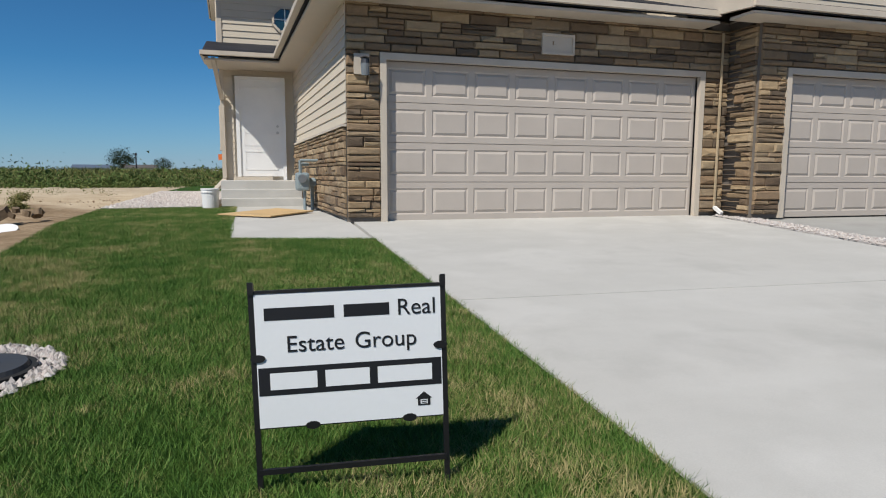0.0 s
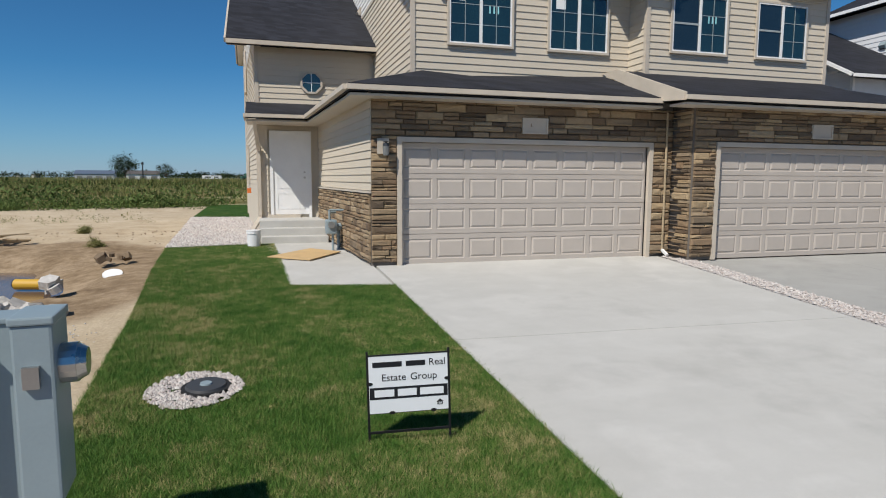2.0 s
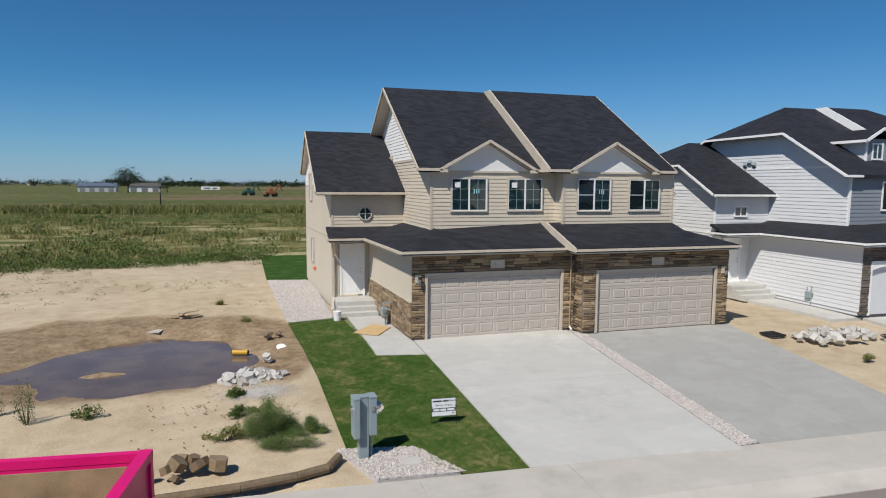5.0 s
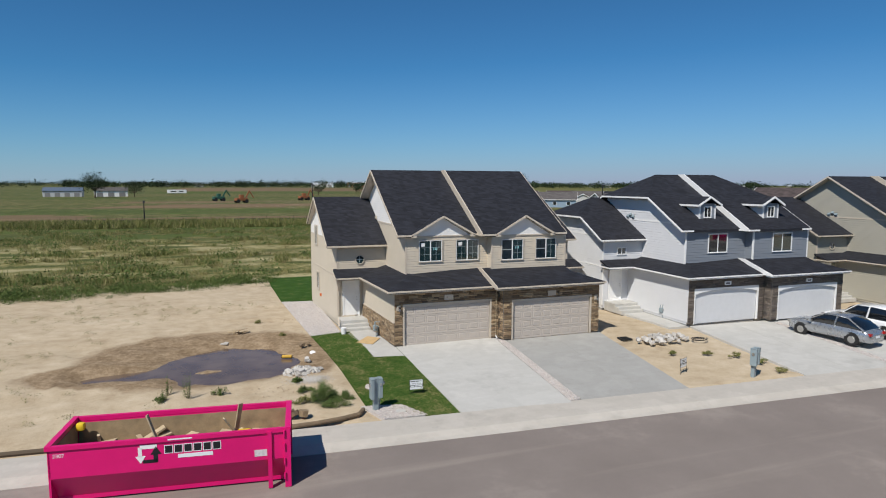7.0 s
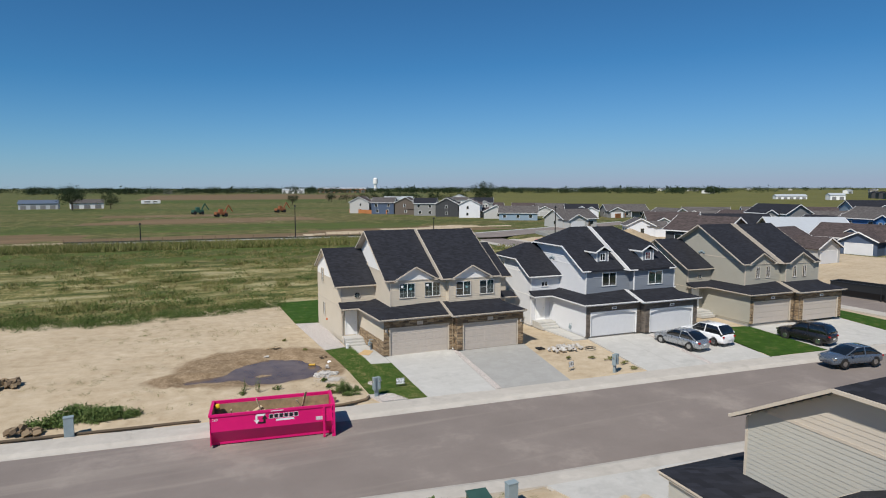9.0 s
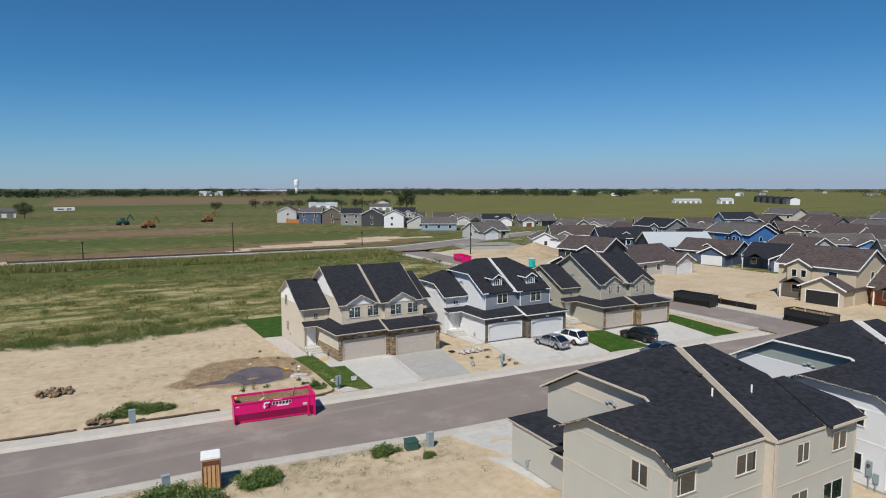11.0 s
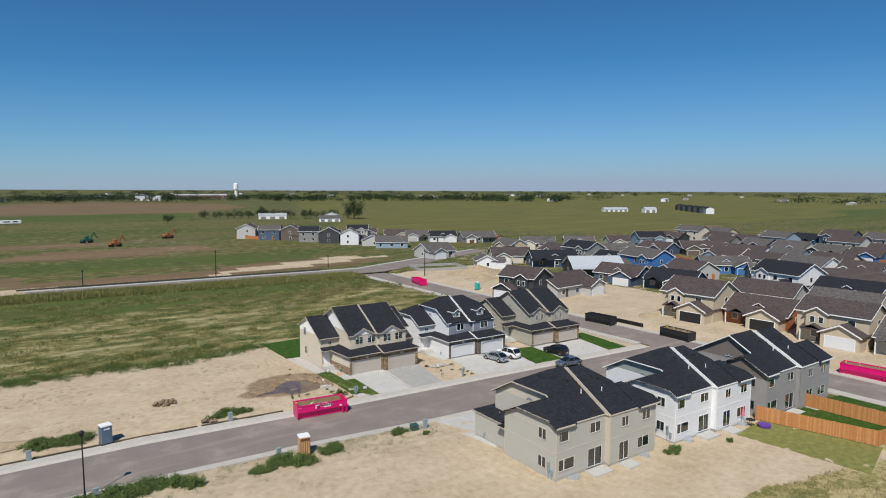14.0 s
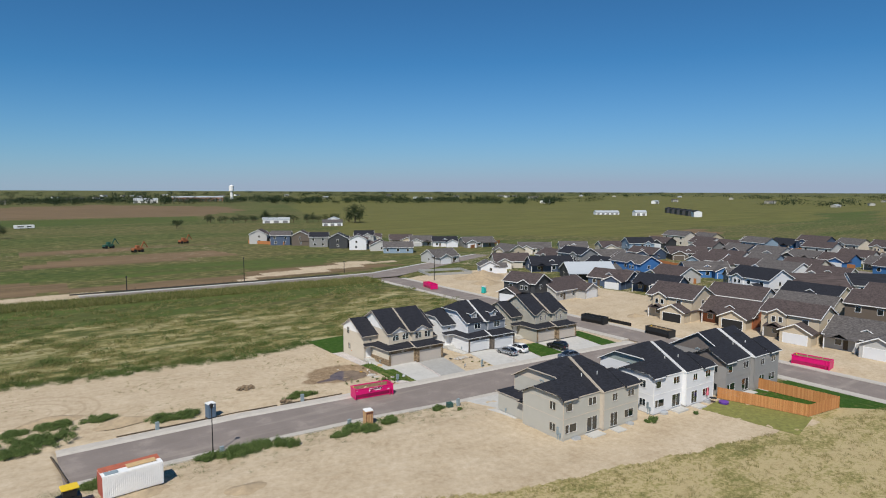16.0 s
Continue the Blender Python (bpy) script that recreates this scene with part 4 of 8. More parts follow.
def duplex(name, origin, label, pal, size=(1, 1, 1), plan=None, clip=None, detailed=False, dormers=False, gables=True, arched=False, turn=0.0, fronts=True, seed=1, front=None, slim=False):
    """A two-storey pair of homes. Local frame: garage corner at the origin, x along the street front, y into the plot."""
    rng = random.Random(seed)
    m = Matrix.Translation(origin) @ Matrix.Rotation(radians(turn), 4, "Z")
    base = thing(name, Matrix(), label, "house", "row of duplex houses")
    wall, gable, trim, roof_m, stone, door, fascia = pal
    front = front or wall

    # --- shells ---
    body = Mesh()
    for g0, g1, gy, d0, d1 in ((0.02, 5.94, 0.06, 0.53, 5.41), (5.95, 11.95, -0.59, 6.50, 11.38)):   # garages, open at the doors
        body.box(g0, g1, gy + 0.2, 6.1, 0, 2.98).box(g0, d0, gy, gy + 0.2, 0, 2.98).box(d1, g1, gy, gy + 0.2, 0, 2.98).box(d0, d1, gy, gy + 0.2, 2.13, 2.98)
    body.box(1.14, 5.97, 1.74, 13.58, 2.9, 5.62).box(5.97, 10.64, 1.09, 13.58, 2.9, 5.62)  # upper floor
    body.box(-2.03, 1.3, 6.02, 13.58, 0, 4.72)                                          # stair wing
    body.box(10.6, 13.9, 6.02, 13.58, 0, 4.72)
    body.box(1.2, 5.97, 6.0, 13.58, 0, 3.0).box(5.98, 10.7, 6.0, 13.58, 0, 3.0)
    shell = part_each("wall", body, wall, base)
    # gable ends of the main block and wings
    RY, RZ = 7.55, 9.32
    WY, WZ = 10.6, 7.6
    EY = 1.46
    slope = (RZ - 5.72) / (RY - EY)
    wslope = (WZ - 4.85) / (WY - 5.6)

    def main_z(y):
        return RZ - slope * abs(y - RY)

    def wing_z(y):
        return WZ - wslope * abs(y - WY)

    ends = Mesh()
    for x, d in ((1.16, 0.1), (10.62, -0.1)):
        pts = [(x, 1.9, 5.55), (x, 13.55, 5.55), (x, 13.55, main_z(13.55) - 0.15)]
        if clip:
            yc = RY + (RZ - clip) / slope
            pts += [(x, yc, clip - 0.15), (x, 2 * RY - yc, clip - 0.15)]
        else:
            pts += [(x, RY, RZ - 0.16)]
        pts += [(x, 1.9, main_z(1.9) - 0.15)]
        ends.prism(pts, (d, 0, 0))
    for x, d in ((-2.01, 0.1), (13.88, -0.1)):
        pts = [(x, 6.04, 4.6), (x, 13.55, 4.6), (x, 13.55, wing_z(13.55) - 0.15)]
        if clip:
            wc = clip - 1.45
            yc = WY + (WZ - wc) / wslope
            pts += [(x, yc, wc - 0.15), (x, 2 * WY - yc, wc - 0.15)]
        else:
            pts += [(x, WY, WZ - 0.16)]
        pts += [(x, 6.04, wing_z(6.04) - 0.15)]
        ends.prism(pts, (d, 0, 0))
    part_each("gable_end", ends, gable if not clip else wall, shell)

    # --- siding courses on the walls that show ---
    def top_main(z):
        if z < main_z(1.9) - 0.2:
            return 0.0, 1.0
        y0 = RY - (RZ - 0.16 - z) / slope
        y1 = RY + (RZ - 0.16 - z) / slope
        if clip and z > clip - 0.15:
            return 0.0, 0.0
        return max(0, (y0 - 1.72) / 11.88), min(1, (y1 - 1.72) / 11.88)

    def top_wing(z):
        y0, y1 = WY - (WZ - 0.16 - z) / wslope, WY + (WZ - 0.16 - z) / wslope
        if clip and z > clip - 1.6:
            return 0.0, 0.0
        return max(0, (y0 - 6.0) / 7.6), min(1, (y1 - 6.0) / 7.6)

    c = 0.135 if detailed else 0.17
    jobs = [  # a, b, z0, z1, top, out, material
        ((1.12, 1.72), (1.12, 13.6), 3.0, 6.05, top_main, (-1, 0), wall), ((1.12, 1.72), (1.12, 13.6), 6.12, 9.0, top_main, (-1, 0), gable),
        ((-2.05, 6.0), (-2.05, 13.6), 0.25, 5.0, top_wing, (-1, 0), wall), ((-2.05, 6.0), (-2.05, 13.6), 5.07, 7.4, top_wing, (-1, 0), wall if clip else gable),
        ((-2.05, 6.0), (1.2, 6.0), 2.95, 4.75, None, (0, -1), wall),
        ((1.12, 1.72), (5.97, 1.72), 3.4, 5.62, None, (0, -1), front), ((5.97, 1.07), (10.66, 1.07), 3.4, 5.62, None, (0, -1), front),
        ((5.97, 1.07), (5.97, 1.72), 3.4, 5.62, None, (-1, 0), front),
        ((0.0, 0.0), (0.0, 6.0), 1.30 if detailed else 0.15, 2.95, None, (-1, 0), wall),
        ((-2.05, 6.0), (-1.62, 6.0), 0.5, 2.95, None, (0, -1), wall), ((-0.5, 6.0), (0.0, 6.0), 0.5, 2.95, None, (0, -1), wall),
        ((-1.62, 6.0), (-0.5, 6.0), 2.72, 2.95, None, (0, -1), wall),
    ]
    if not fronts:
        for a, b in ((-2.05, 5.44), (5.47, 13.9)):   # garden side, one unit after the other
            jobs.append(((a, 13.6), (b, 13.6), 0.25, 5.5, None, (0, 1), wall))
    joined = {}
    for a, b, z0, z1, top, out, mat in jobs:
        if detailed:
            lap_boards(shell, mat, a, b, z0, z1, top, c, out)
        else:
            lap_wall(joined.setdefault((mat.name, (a[0] + b[0]) / 2 < 5.46), Mesh()), a, b, z0, z1, top, c, out)
    for key, mesh in joined.items():
        tagged(part("siding", mesh, bpy.data.materials[key[0]], shell), kind="stuff")
    posts = Mesh()
    for x, y, z0, z1 in ((1.12, 1.72, 3.3, 5.62), (5.97, 1.07, 3.3, 5.62), (10.66, 1.07, 3.3, 5.62), (-2.05, 6.0, 0.2, 4.75), (-2.05, 13.6, 0.2, 5.5), (0.0, 6.0, 0.5, 2.95)):
        posts.box(x - 0.03, x + 0.06, y - 0.03, y + 0.06, z0, z1)
    posts.box(1.09, 1.12, 2.5, 12.6, 6.03, 6.13).box(-2.08, -2.05, 6.5, 13.2, 5.0, 5.08).box(-2.08, -2.05, 6.1, 13.5, 2.9, 2.98)
    if not fronts:
        posts.box(-2.05, 5.40, 13.6, 13.632, 2.95, 3.05).box(5.52, 13.9, 13.6, 13.632, 2.95, 3.05)
        posts.box(5.44, 5.47, 12.96, 13.6, 0.2, 5.5)
        for x in (-2.05, 5.36, 5.53, 13.9):
            posts.box(x - 0.06, x + 0.06, 13.57, 13.64, 0.2, 5.5)
    part_each("corner_trim", posts, trim, shell)
    part_each("foundation", Mesh().box(-2.0, 5.4, 6.1, 13.57, -0.4, 0.25).box(5.5, 13.85, 6.1, 13.57, -0.4, 0.25).box(0.06, 5.4, 0.2, 6.1, -0.5, 0.02).box(5.5, 11.9, 0.2, 6.1, -0.5, 0.02), CONCRETE_GREY, base)

    # --- roofs ---
    R = Mesh()
    x0, x1, xm = 0.60, 10.60, 5.30
    for a, b, sh in ((x0, xm, 0.0), (xm, x1, -0.65 if fronts else 0.0)):
        ry, ez = RY + sh, 5.72
        ey = EY + sh
        by = 2 * RY - EY
        bz = ez
        inset = 0.0
        if clip:
            inset = (RZ - clip) / slope
        left, right = a == x0, b == x1
        yc = ry - (RZ - clip) / slope if clip else ry
        yb = RY + (RZ - clip) / slope if clip else RY
        ra = a + (inset if left and clip else 0)
        rb = b - (inset if right and clip else 0)
        zc = clip or RZ
        notch = []
        if gables:
            gx, gz, hw = (3.22, 6.74, 1.86) if left else (7.95, 6.74, 1.86)
            notch = [(gx - hw, ey, ez), (gx, ey + (gz - ez) / slope, gz), (gx + hw, ey, ez)]
        front = [(a, ey, ez)] + notch + [(b, ey, ez)] + ([(b, yc, zc)] if right and clip else []) + [(rb, ry, RZ), (ra, ry, RZ)] + ([(a, yc, zc)] if left and clip else [])
        slope_roof(R, front)
        back = [(ra, ry, RZ), (rb, ry, RZ)] + ([(b, yb, zc)] if right and clip else []) + [(b, by, bz), (a, by, bz)] + ([(a, yb, zc)] if left and clip else [])
        slope_roof(R, back)
        if clip and left:
            slope_roof(R, [(a, yc, zc), (ra, ry, RZ), (a, yb, zc)])
        if clip and right:
            slope_roof(R, [(b, yc, zc), (b, yb, zc), (rb, ry, RZ)])
    roof = part_each("roof_slope", R, roof_m, base)
    W = Mesh()
    for a, b, inner in ((-2.52, 1.3, 1), (14.25, 10.6, -1)):
        ey, ez, by = 5.6, 4.85, 13.95
        bz = wing_z(by)
        if clip:
            wc = clip - 1.45
            yc, yb = WY - (WZ - wc) / wslope, WY + (WZ - wc) / wslope
            ra = a + inner * (WZ - wc) / wslope
            slope_roof(W, [(a, ey, ez), (b, ey, ez), (b, WY, WZ), (ra, WY, WZ), (a, yc, wc)])
            slope_roof(W, [(ra, WY, WZ), (b, WY, WZ), (b, by, bz), (a, by, bz), (a, yb, wc)])
            slope_roof(W, [(a, yc, wc), (ra, WY, WZ), (a, yb, wc)])
        else:
            slope_roof(W, [(a, ey, ez), (b, ey, ez), (b, WY, WZ), (a, WY, WZ)])
            slope_roof(W, [(a, WY, WZ), (b, WY, WZ), (b, by, bz), (a, by, bz)])
    part_each("wing_roof", W, roof_m, roof)
    # lower roof over garages and porch: hipped at both ends
    L = Mesh()
    ls = 0.33
    e = 3.02

    def low(d):
        return e + ls * d

    slope_roof(L, [(-0.42, -0.40, e), (5.38, -0.40, e), (5.38, 1.86, low(2.26)), (1.2, 1.86, low(1.72)), (1.2, 1.22, low(1.62))], 0.13)
    slope_roof(L, [(-0.42, -0.40, e), (1.2, 1.22, low(1.62)), (1.2, 6.5, low(1.62)), (-0.42, 4.88, e)], 0.13)
    slope_roof(L, [(-2.28, 4.88, e), (-0.42, 4.88, e), (0.72, 6.02, low(1.14)), (-2.28, 6.02, low(1.14))], 0.13)
    slope_roof(L, [(5.38, -1.05, e), (12.08, -1.05, e), (10.66, 0.37, low(1.42)), (10.66, 1.21, low(2.26)), (5.38, 1.21, low(2.26))], 0.13)
    slope_roof(L, [(12.08, -1.05, e), (12.08, 4.88, e), (10.66, 6.5, low(1.42)), (10.66, 0.37, low(1.42))], 0.13)
    slope_roof(L, [(12.08, 4.88, e), (14.45, 4.88, e), (14.45, 6.02, low(1.14)), (11.3, 6.02, low(1.14))], 0.13)
    part_each("lower_roof", L, roof_m, roof)
    # soffits, fascias, gutters
    S = Mesh()
    S.box(-0.40, 5.40, -0.38, 0.06, 2.83, 2.87).box(-0.40, 0.02, 0.06, 4.9, 2.83, 2.87).box(-2.26, 0.0, 4.9, 6.0, 2.83, 2.87)
    S.box(5.40, 12.06, -1.03, -0.58, 2.83, 2.87).box(11.95, 12.06, -0.58, 6.0, 2.83, 2.87).box(12.06, 14.4, 4.9, 6.0, 2.83, 2.87)
    if not clip:
        for a, b, ys, zf in ((0.60, 1.12, (EY, RY, 2 * RY - EY), main_z), (-2.50, -2.05, (5.62, WY, 13.93), wing_z)):
            for y0, y1 in zip(ys, ys[1:]):
                S.prism([(a, y0, zf(y0) - 0.175), (b, y0, zf(y0) - 0.175), (b, y1, zf(y1) - 0.175), (a, y1, zf(y1) - 0.175)], (0, 0, -0.012))
    part_each("soffit", S, fascia, roof)
    G = Mesh()
    for a, b in (((-0.46, -0.41), (5.36, -0.41)), ((-0.46, -0.41), (-0.46, 4.84)), ((-2.32, 4.84), (-0.46, 4.84)), ((5.36, -1.06), (12.12, -1.06)), ((12.12, -1.06), (12.12, 4.84)), ((12.12, 4.84), (14.5, 4.84)), ((-2.28, 4.84), (-2.28, 6.0))):
        G.beam((*a, 2.955), (*b, 2.955), 0.1, 0.08)
    for a, b, z in (((-2.52, 5.56), (1.2, 5.56), 4.76), ((10.6, 5.56), (14.3, 5.56), 4.76), ((0.56, EY - 0.03), (1.45, EY - 0.03), 5.65), ((5.1, EY - 0.03), (5.28, EY - 0.03), 5.65), ((5.3, EY - 0.68), (6.15, EY - 0.68), 5.65), ((9.85, EY - 0.68), (10.62, EY - 0.68), 5.65)):
        G.beam((*a, z), (*b, z), 0.06, 0.10)
    G.beam((0.6, 2 * RY - EY + 0.02, 5.63), (5.27, 2 * RY - EY + 0.02, 5.63), 0.08, 0.13)
    G.beam((5.33, 2 * RY - EY + 0.02, 5.63), (10.62, 2 * RY - EY + 0.02, 5.63), 0.08, 0.13)
    G.beam((-2.42, 13.98, wing_z(13.95) - 0.08), (1.0, 13.98, wing_z(13.95) - 0.08), 0.08, 0.15)
    G.beam((10.9, 13.98, wing_z(13.95) - 0.08), (14.3, 13.98, wing_z(13.95) - 0.08), 0.08, 0.15)
    part_each("gutter", G, fascia, roof)
    K = Mesh()

    def rake(x, pts, w=0.05, h=0.11):
        for p, q in zip(pts, pts[1:]):
            K.beam((x, p[0], p[1] - 0.07), (x, q[0], q[1] - 0.07), w, h)

    for x in (0.58, 10.62):
        sh = 0 if x < 5 or not fronts else -0.65
        ry = RY + sh
        if clip:
            d = (RZ - clip) / slope
            rake(x, [(EY + sh, 5.72), (ry - d, clip), (RY + d, clip), (2 * RY - EY, 5.72)])
        else:
            rake(x, [(EY + sh, 5.72), (ry, RZ), (2 * RY - EY, 5.72)])
    for x in (-2.54, 14.27):
        if clip:
            wc = clip - 1.45
            d = (WZ - wc) / wslope
            rake(x, [(5.6, 4.85), (WY - d, wc), (WY + d, wc), (13.95, wing_z(13.95))])
        else:
            rake(x, [(5.6, 4.85), (WY, WZ), (13.95, wing_z(13.95))])
    # the step between the two roofs
    if fronts:
        K.prism([(5.24, EY - 0.66, 5.60), (5.24, EY - 0.66, 5.74), (5.24, RY - 0.65, RZ + 0.02), (5.24, RY + 0.02, RZ + 0.02), (5.24, EY, 5.60)], (0.07, 0, 0))
    else:
        K.prism([(5.28, RY - 0.7, RZ - 0.12), (5.28, RY, RZ + 0.03), (5.28, 2 * RY - EY + 0.03, 5.75), (5.28, 2 * RY - EY + 0.03, 5.55), (5.28, 2 * RY - EY - 0.65, 5.55)], (0.09, 0, 0))
    K.prism([(5.33, -1.07, 2.9), (5.33, -1.07, 3.04), (5.33, 1.1, 3.77), (5.33, 1.7, 3.77), (5.33, -0.40, 2.95)], (0.06, 0, 0))
    part_each("rake_board", K, fascia, roof)

    # --- front gables or dormers ---
    for gx, gy in ((3.22, EY - 0.04), (7.95, EY - 0.69)) if gables else ():
        gz, hw = 6.74, 1.86
        back = gy + 0.1 + (gz - 5.72) / slope
        D = Mesh()
        for s in (-1, 1):
            slope_roof(D, [(gx + s * hw, gy, 5.70), (gx, gy, gz), (gx, back + 0.4, gz), (gx + s * hw, gy + 0.5, 5.70)], 0.12)
        cross = part_each("cross_gable", D, roof_m, base)
        B = Mesh()
        for s in (-1, 1):
            B.beam((gx + s * hw, gy - 0.02, 5.64), (gx, gy - 0.02, gz - 0.06), 0.05, 0.10)
            B.beam((gx + s * (hw + 0.0), gy - 0.02, 5.61), (gx + s * (hw - 0.28), gy - 0.02, 5.61), 0.05, 0.11)
        part_each("rake_board", B, fascia, cross)
        U = Mesh()
        for s in (-1, 1):
            U.prism([(gx + s * hw, gy + 0.03, 5.57), (gx, gy + 0.03, gz - 0.13), (gx, gy + 0.275, gz - 0.13), (gx + s * hw, gy + 0.275, 5.57)], (0, 0, -0.012))
        part_each("soffit", U, fascia, cross)
        wy = gy + 0.265
        tri = Mesh().prism([(gx - hw + 0.1, wy, 5.58), (gx + hw - 0.1, wy, 5.58), (gx, wy, gz - 0.14)], (0, 0.08, 0))
        part("gable_panel", tri, CREAM if gable is CREAM else gable, cross)
        part("gable_band", Mesh().box(gx - hw + 0.2, gx + hw - 0.2, wy - 0.022, wy, 5.56, 5.63), trim, cross)
    if dormers:
        for gx, gy in ((3.5, 2.55), (8.2, 1.9)):
            z = 6.4
            D = part("dormer", Mesh().box(gx - 0.62, gx + 0.62, gy, gy + 2.2, z - 0.3, z + 0.95), GREY_SIDING, roof)
            P = Mesh()
            for s in (-1, 1):
                slope_roof(P, [(gx + s * 0.95, gy - 0.25, z + 0.88), (gx, gy - 0.25, z + 1.42), (gx, gy + 3.2, z + 1.42), (gx + s * 0.95, gy + 2.2, z + 0.88)], 0.09)
            part("dormer_roof", P, roof_m, D)
            B = Mesh()
            for s in (-1, 1):
                B.beam((gx + s * 0.95, gy - 0.27, z + 0.83), (gx, gy - 0.27, z + 1.38), 0.05, 0.12)
                B.box(gx + s * 0.62 - 0.05, gx + s * 0.62 + 0.05, gy - 0.02, gy + 0.05, z - 0.3, z + 0.9)
            B.beam((gx - 0.97, gy - 0.25, z + 0.83), (gx - 0.97, gy + 2.0, z + 0.83), 0.05, 0.12)
            B.box(gx - 0.66, gx + 0.66, gy - 0.03, gy, z - 0.3, z - 0.2)
            part("dormer_trim", B, fascia, D)
            part("dormer_cheek", Mesh().box(gx - 0.64, gx - 0.62, gy + 0.06, gy + 2.1, z - 0.3, z + 0.86), WHITE_SIDING, D)
            window(D, gx - 0.27, gx + 0.27, z + 0.05, z + 0.72, gy, WHITE, GLASS, panes=(1, 2))

    # --- openings ---
    wmat = trim
    if fronts:
        wy0, wy1 = 1.688, 1.038
        if slim:
            for a, b, wy in ((2.55, 3.05, wy0), (3.95, 4.45, wy0), (6.95, 7.4, wy1), (8.35, 8.8, wy1)):
                window(shell, a, b, 4.2, 5.3, wy, trim, GLASS, panes=(1, 1))
        elif gables:
            window(shell, 1.87, 3.2, 4.2, 5.36, wy0, wmat, GLASS_GREEN if detailed else GLASS, stickers=detailed)
            window(shell, 4.05, 5.4, 4.2, 5.36, wy0, wmat, GLASS_GREEN if detailed else GLASS, stickers=detailed)
            window(shell, 6.55, 7.9, 4.2, 5.36, wy1, wmat, GLASS_GREEN if detailed else GLASS, open_left=detailed)
            window(shell, 8.72, 10.05, 4.2, 5.36, wy1, wmat, GLASS_GREEN if detailed else GLASS, open_left=detailed)
        else:
            window(shell, 2.9, 4.4, 4.2, 5.4, wy0, WHITE, GLASS, panes=(1, 1))
            window(shell, 7.6, 9.2, 4.2, 5.4, wy1, WHITE, GLASS_GREEN, panes=(1, 1))
        garage_door(base, 0.53, 5.41, 0.0, door, trim, arched, detailed)
        garage_door(base, 6.50, 11.38, -0.65, door, trim, arched, detailed)
        dr = part("entry_door", Mesh().box(-1.50, -0.62, 5.93, 5.99, 0.58, 2.62), WHITE, base)
        part("door_frame", Mesh().box(-1.575, -1.50, 5.90, 6.0, 0.5, 2.695).box(-0.62, -0.545, 5.90, 6.0, 0.5, 2.695).box(-1.50, -0.62, 5.90, 6.0, 2.62, 2.695), WHITE, dr)
        pan = Mesh()
        for z0, z1 in ((0.72, 1.12), (1.24, 1.52), (1.64, 2.48)):
            for a, b, c_, d_ in ((-1.40, -0.72, z0, z0 + 0.012), (-1.40, -0.72, z1 - 0.012, z1), (-1.40, -1.388, z0, z1), (-0.732, -0.72, z0, z1)):
                pan.box(a, b, 5.922, 5.932, c_, d_)
        part("door_panel", pan, WHITE, dr)
        part("threshold", Mesh().box(-1.62, -0.50, 5.84, 5.98, 0.50, 0.575), trim, dr)
        part("door_handle", Mesh().tube((-0.72, 5.93, 1.52), (-0.72, 5.87, 1.52), 0.03).tube((-0.72, 5.93, 1.66), (-0.72, 5.90, 1.66), 0.028), CHROME, dr)
        part("entry_steps", Mesh().box(-1.86, -0.04, 4.75, 5.98, -0.1, 0.50).box(-1.84, -0.06, 4.42, 4.75, -0.1, 0.335).box(-1.82, -0.08, 4.08, 4.42, -0.1, 0.17), CONCRETE, base, "clean concrete entrance steps", bevel=0.012)
        # round window in the wing
        k = 8
        oct_ = [(-0.5 + 0.27 * math.cos(math.tau * (i + 0.5) / k), 3.92 + 0.27 * math.sin(math.tau * (i + 0.5) / k)) for i in range(k)]
        if not clip:
            o = Mesh()
            for i in range(k):
                a, b = oct_[i], oct_[(i + 1) % k]
                o.beam((a[0], 5.958, a[1]), (b[0], 5.958, b[1]), 0.05, 0.06, (0, 1, 0))
            ow = part("octagon_window", o, trim, shell)
            part("pane", Mesh().face(*[(x, 5.962, z) for x, z in oct_]), GLASS_GREEN, ow)
            part("glazing_bar", Mesh().box(-0.51, -0.49, 5.950, 5.960, 3.68, 4.16).box(-0.74, -0.26, 5.951, 5.960, 3.91, 3.93), WHITE, ow)
        else:
            window(shell, -0.95, -0.25, 3.75, 4.2, 5.968, WHITE, GLASS, panes=(1, 1))
    else:
        # the garden side
        for a, b in ((-0.9, 0.5), (3.3, 4.7), (7.6, 8.9), (11.7, 13.0)):
            window(shell, a, b, 4.0, 5.1, 13.632, wmat, GLASS, out=1, panes=(1, 1))
        for a, b in ((-0.9, 1.3), (10.9, 12.9)):
            window(shell, a, b, 0.95, 2.15, 13.632, wmat, GLASS, out=1, panes=(1, 1))
        for a, b in ((3.1, 4.9), (7.2, 9.0)):
            window(shell, a, b, 0.3, 2.3, 13.632, wmat, GLASS, out=1, panes=(1, 1), name="patio_door")
        for a in (2.7, 7.0):
            part("patio_slab", Mesh().box(a, a + 2.3, 13.7, 15.2, -0.2, 0.1), CONCRETE, base)
        window_x(shell, 11.2, 12.2, 3.9, 5.0, -2.08, wmat, GLASS)
        window_x(shell, 11.2, 12.2, 0.9, 2.0, -2.08, wmat, GLASS)
        vent = Mesh()
        for x, y in ((4.2, 9.2), (4.9, 9.6), (7.6, 9.0), (8.4, 9.4)):
            vent.box(x, x + 0.26, y, y + 0.26, main_z(y) - 0.08, main_z(y) + 0.05)
        part_each("roof_vent", vent, DARK, roof)
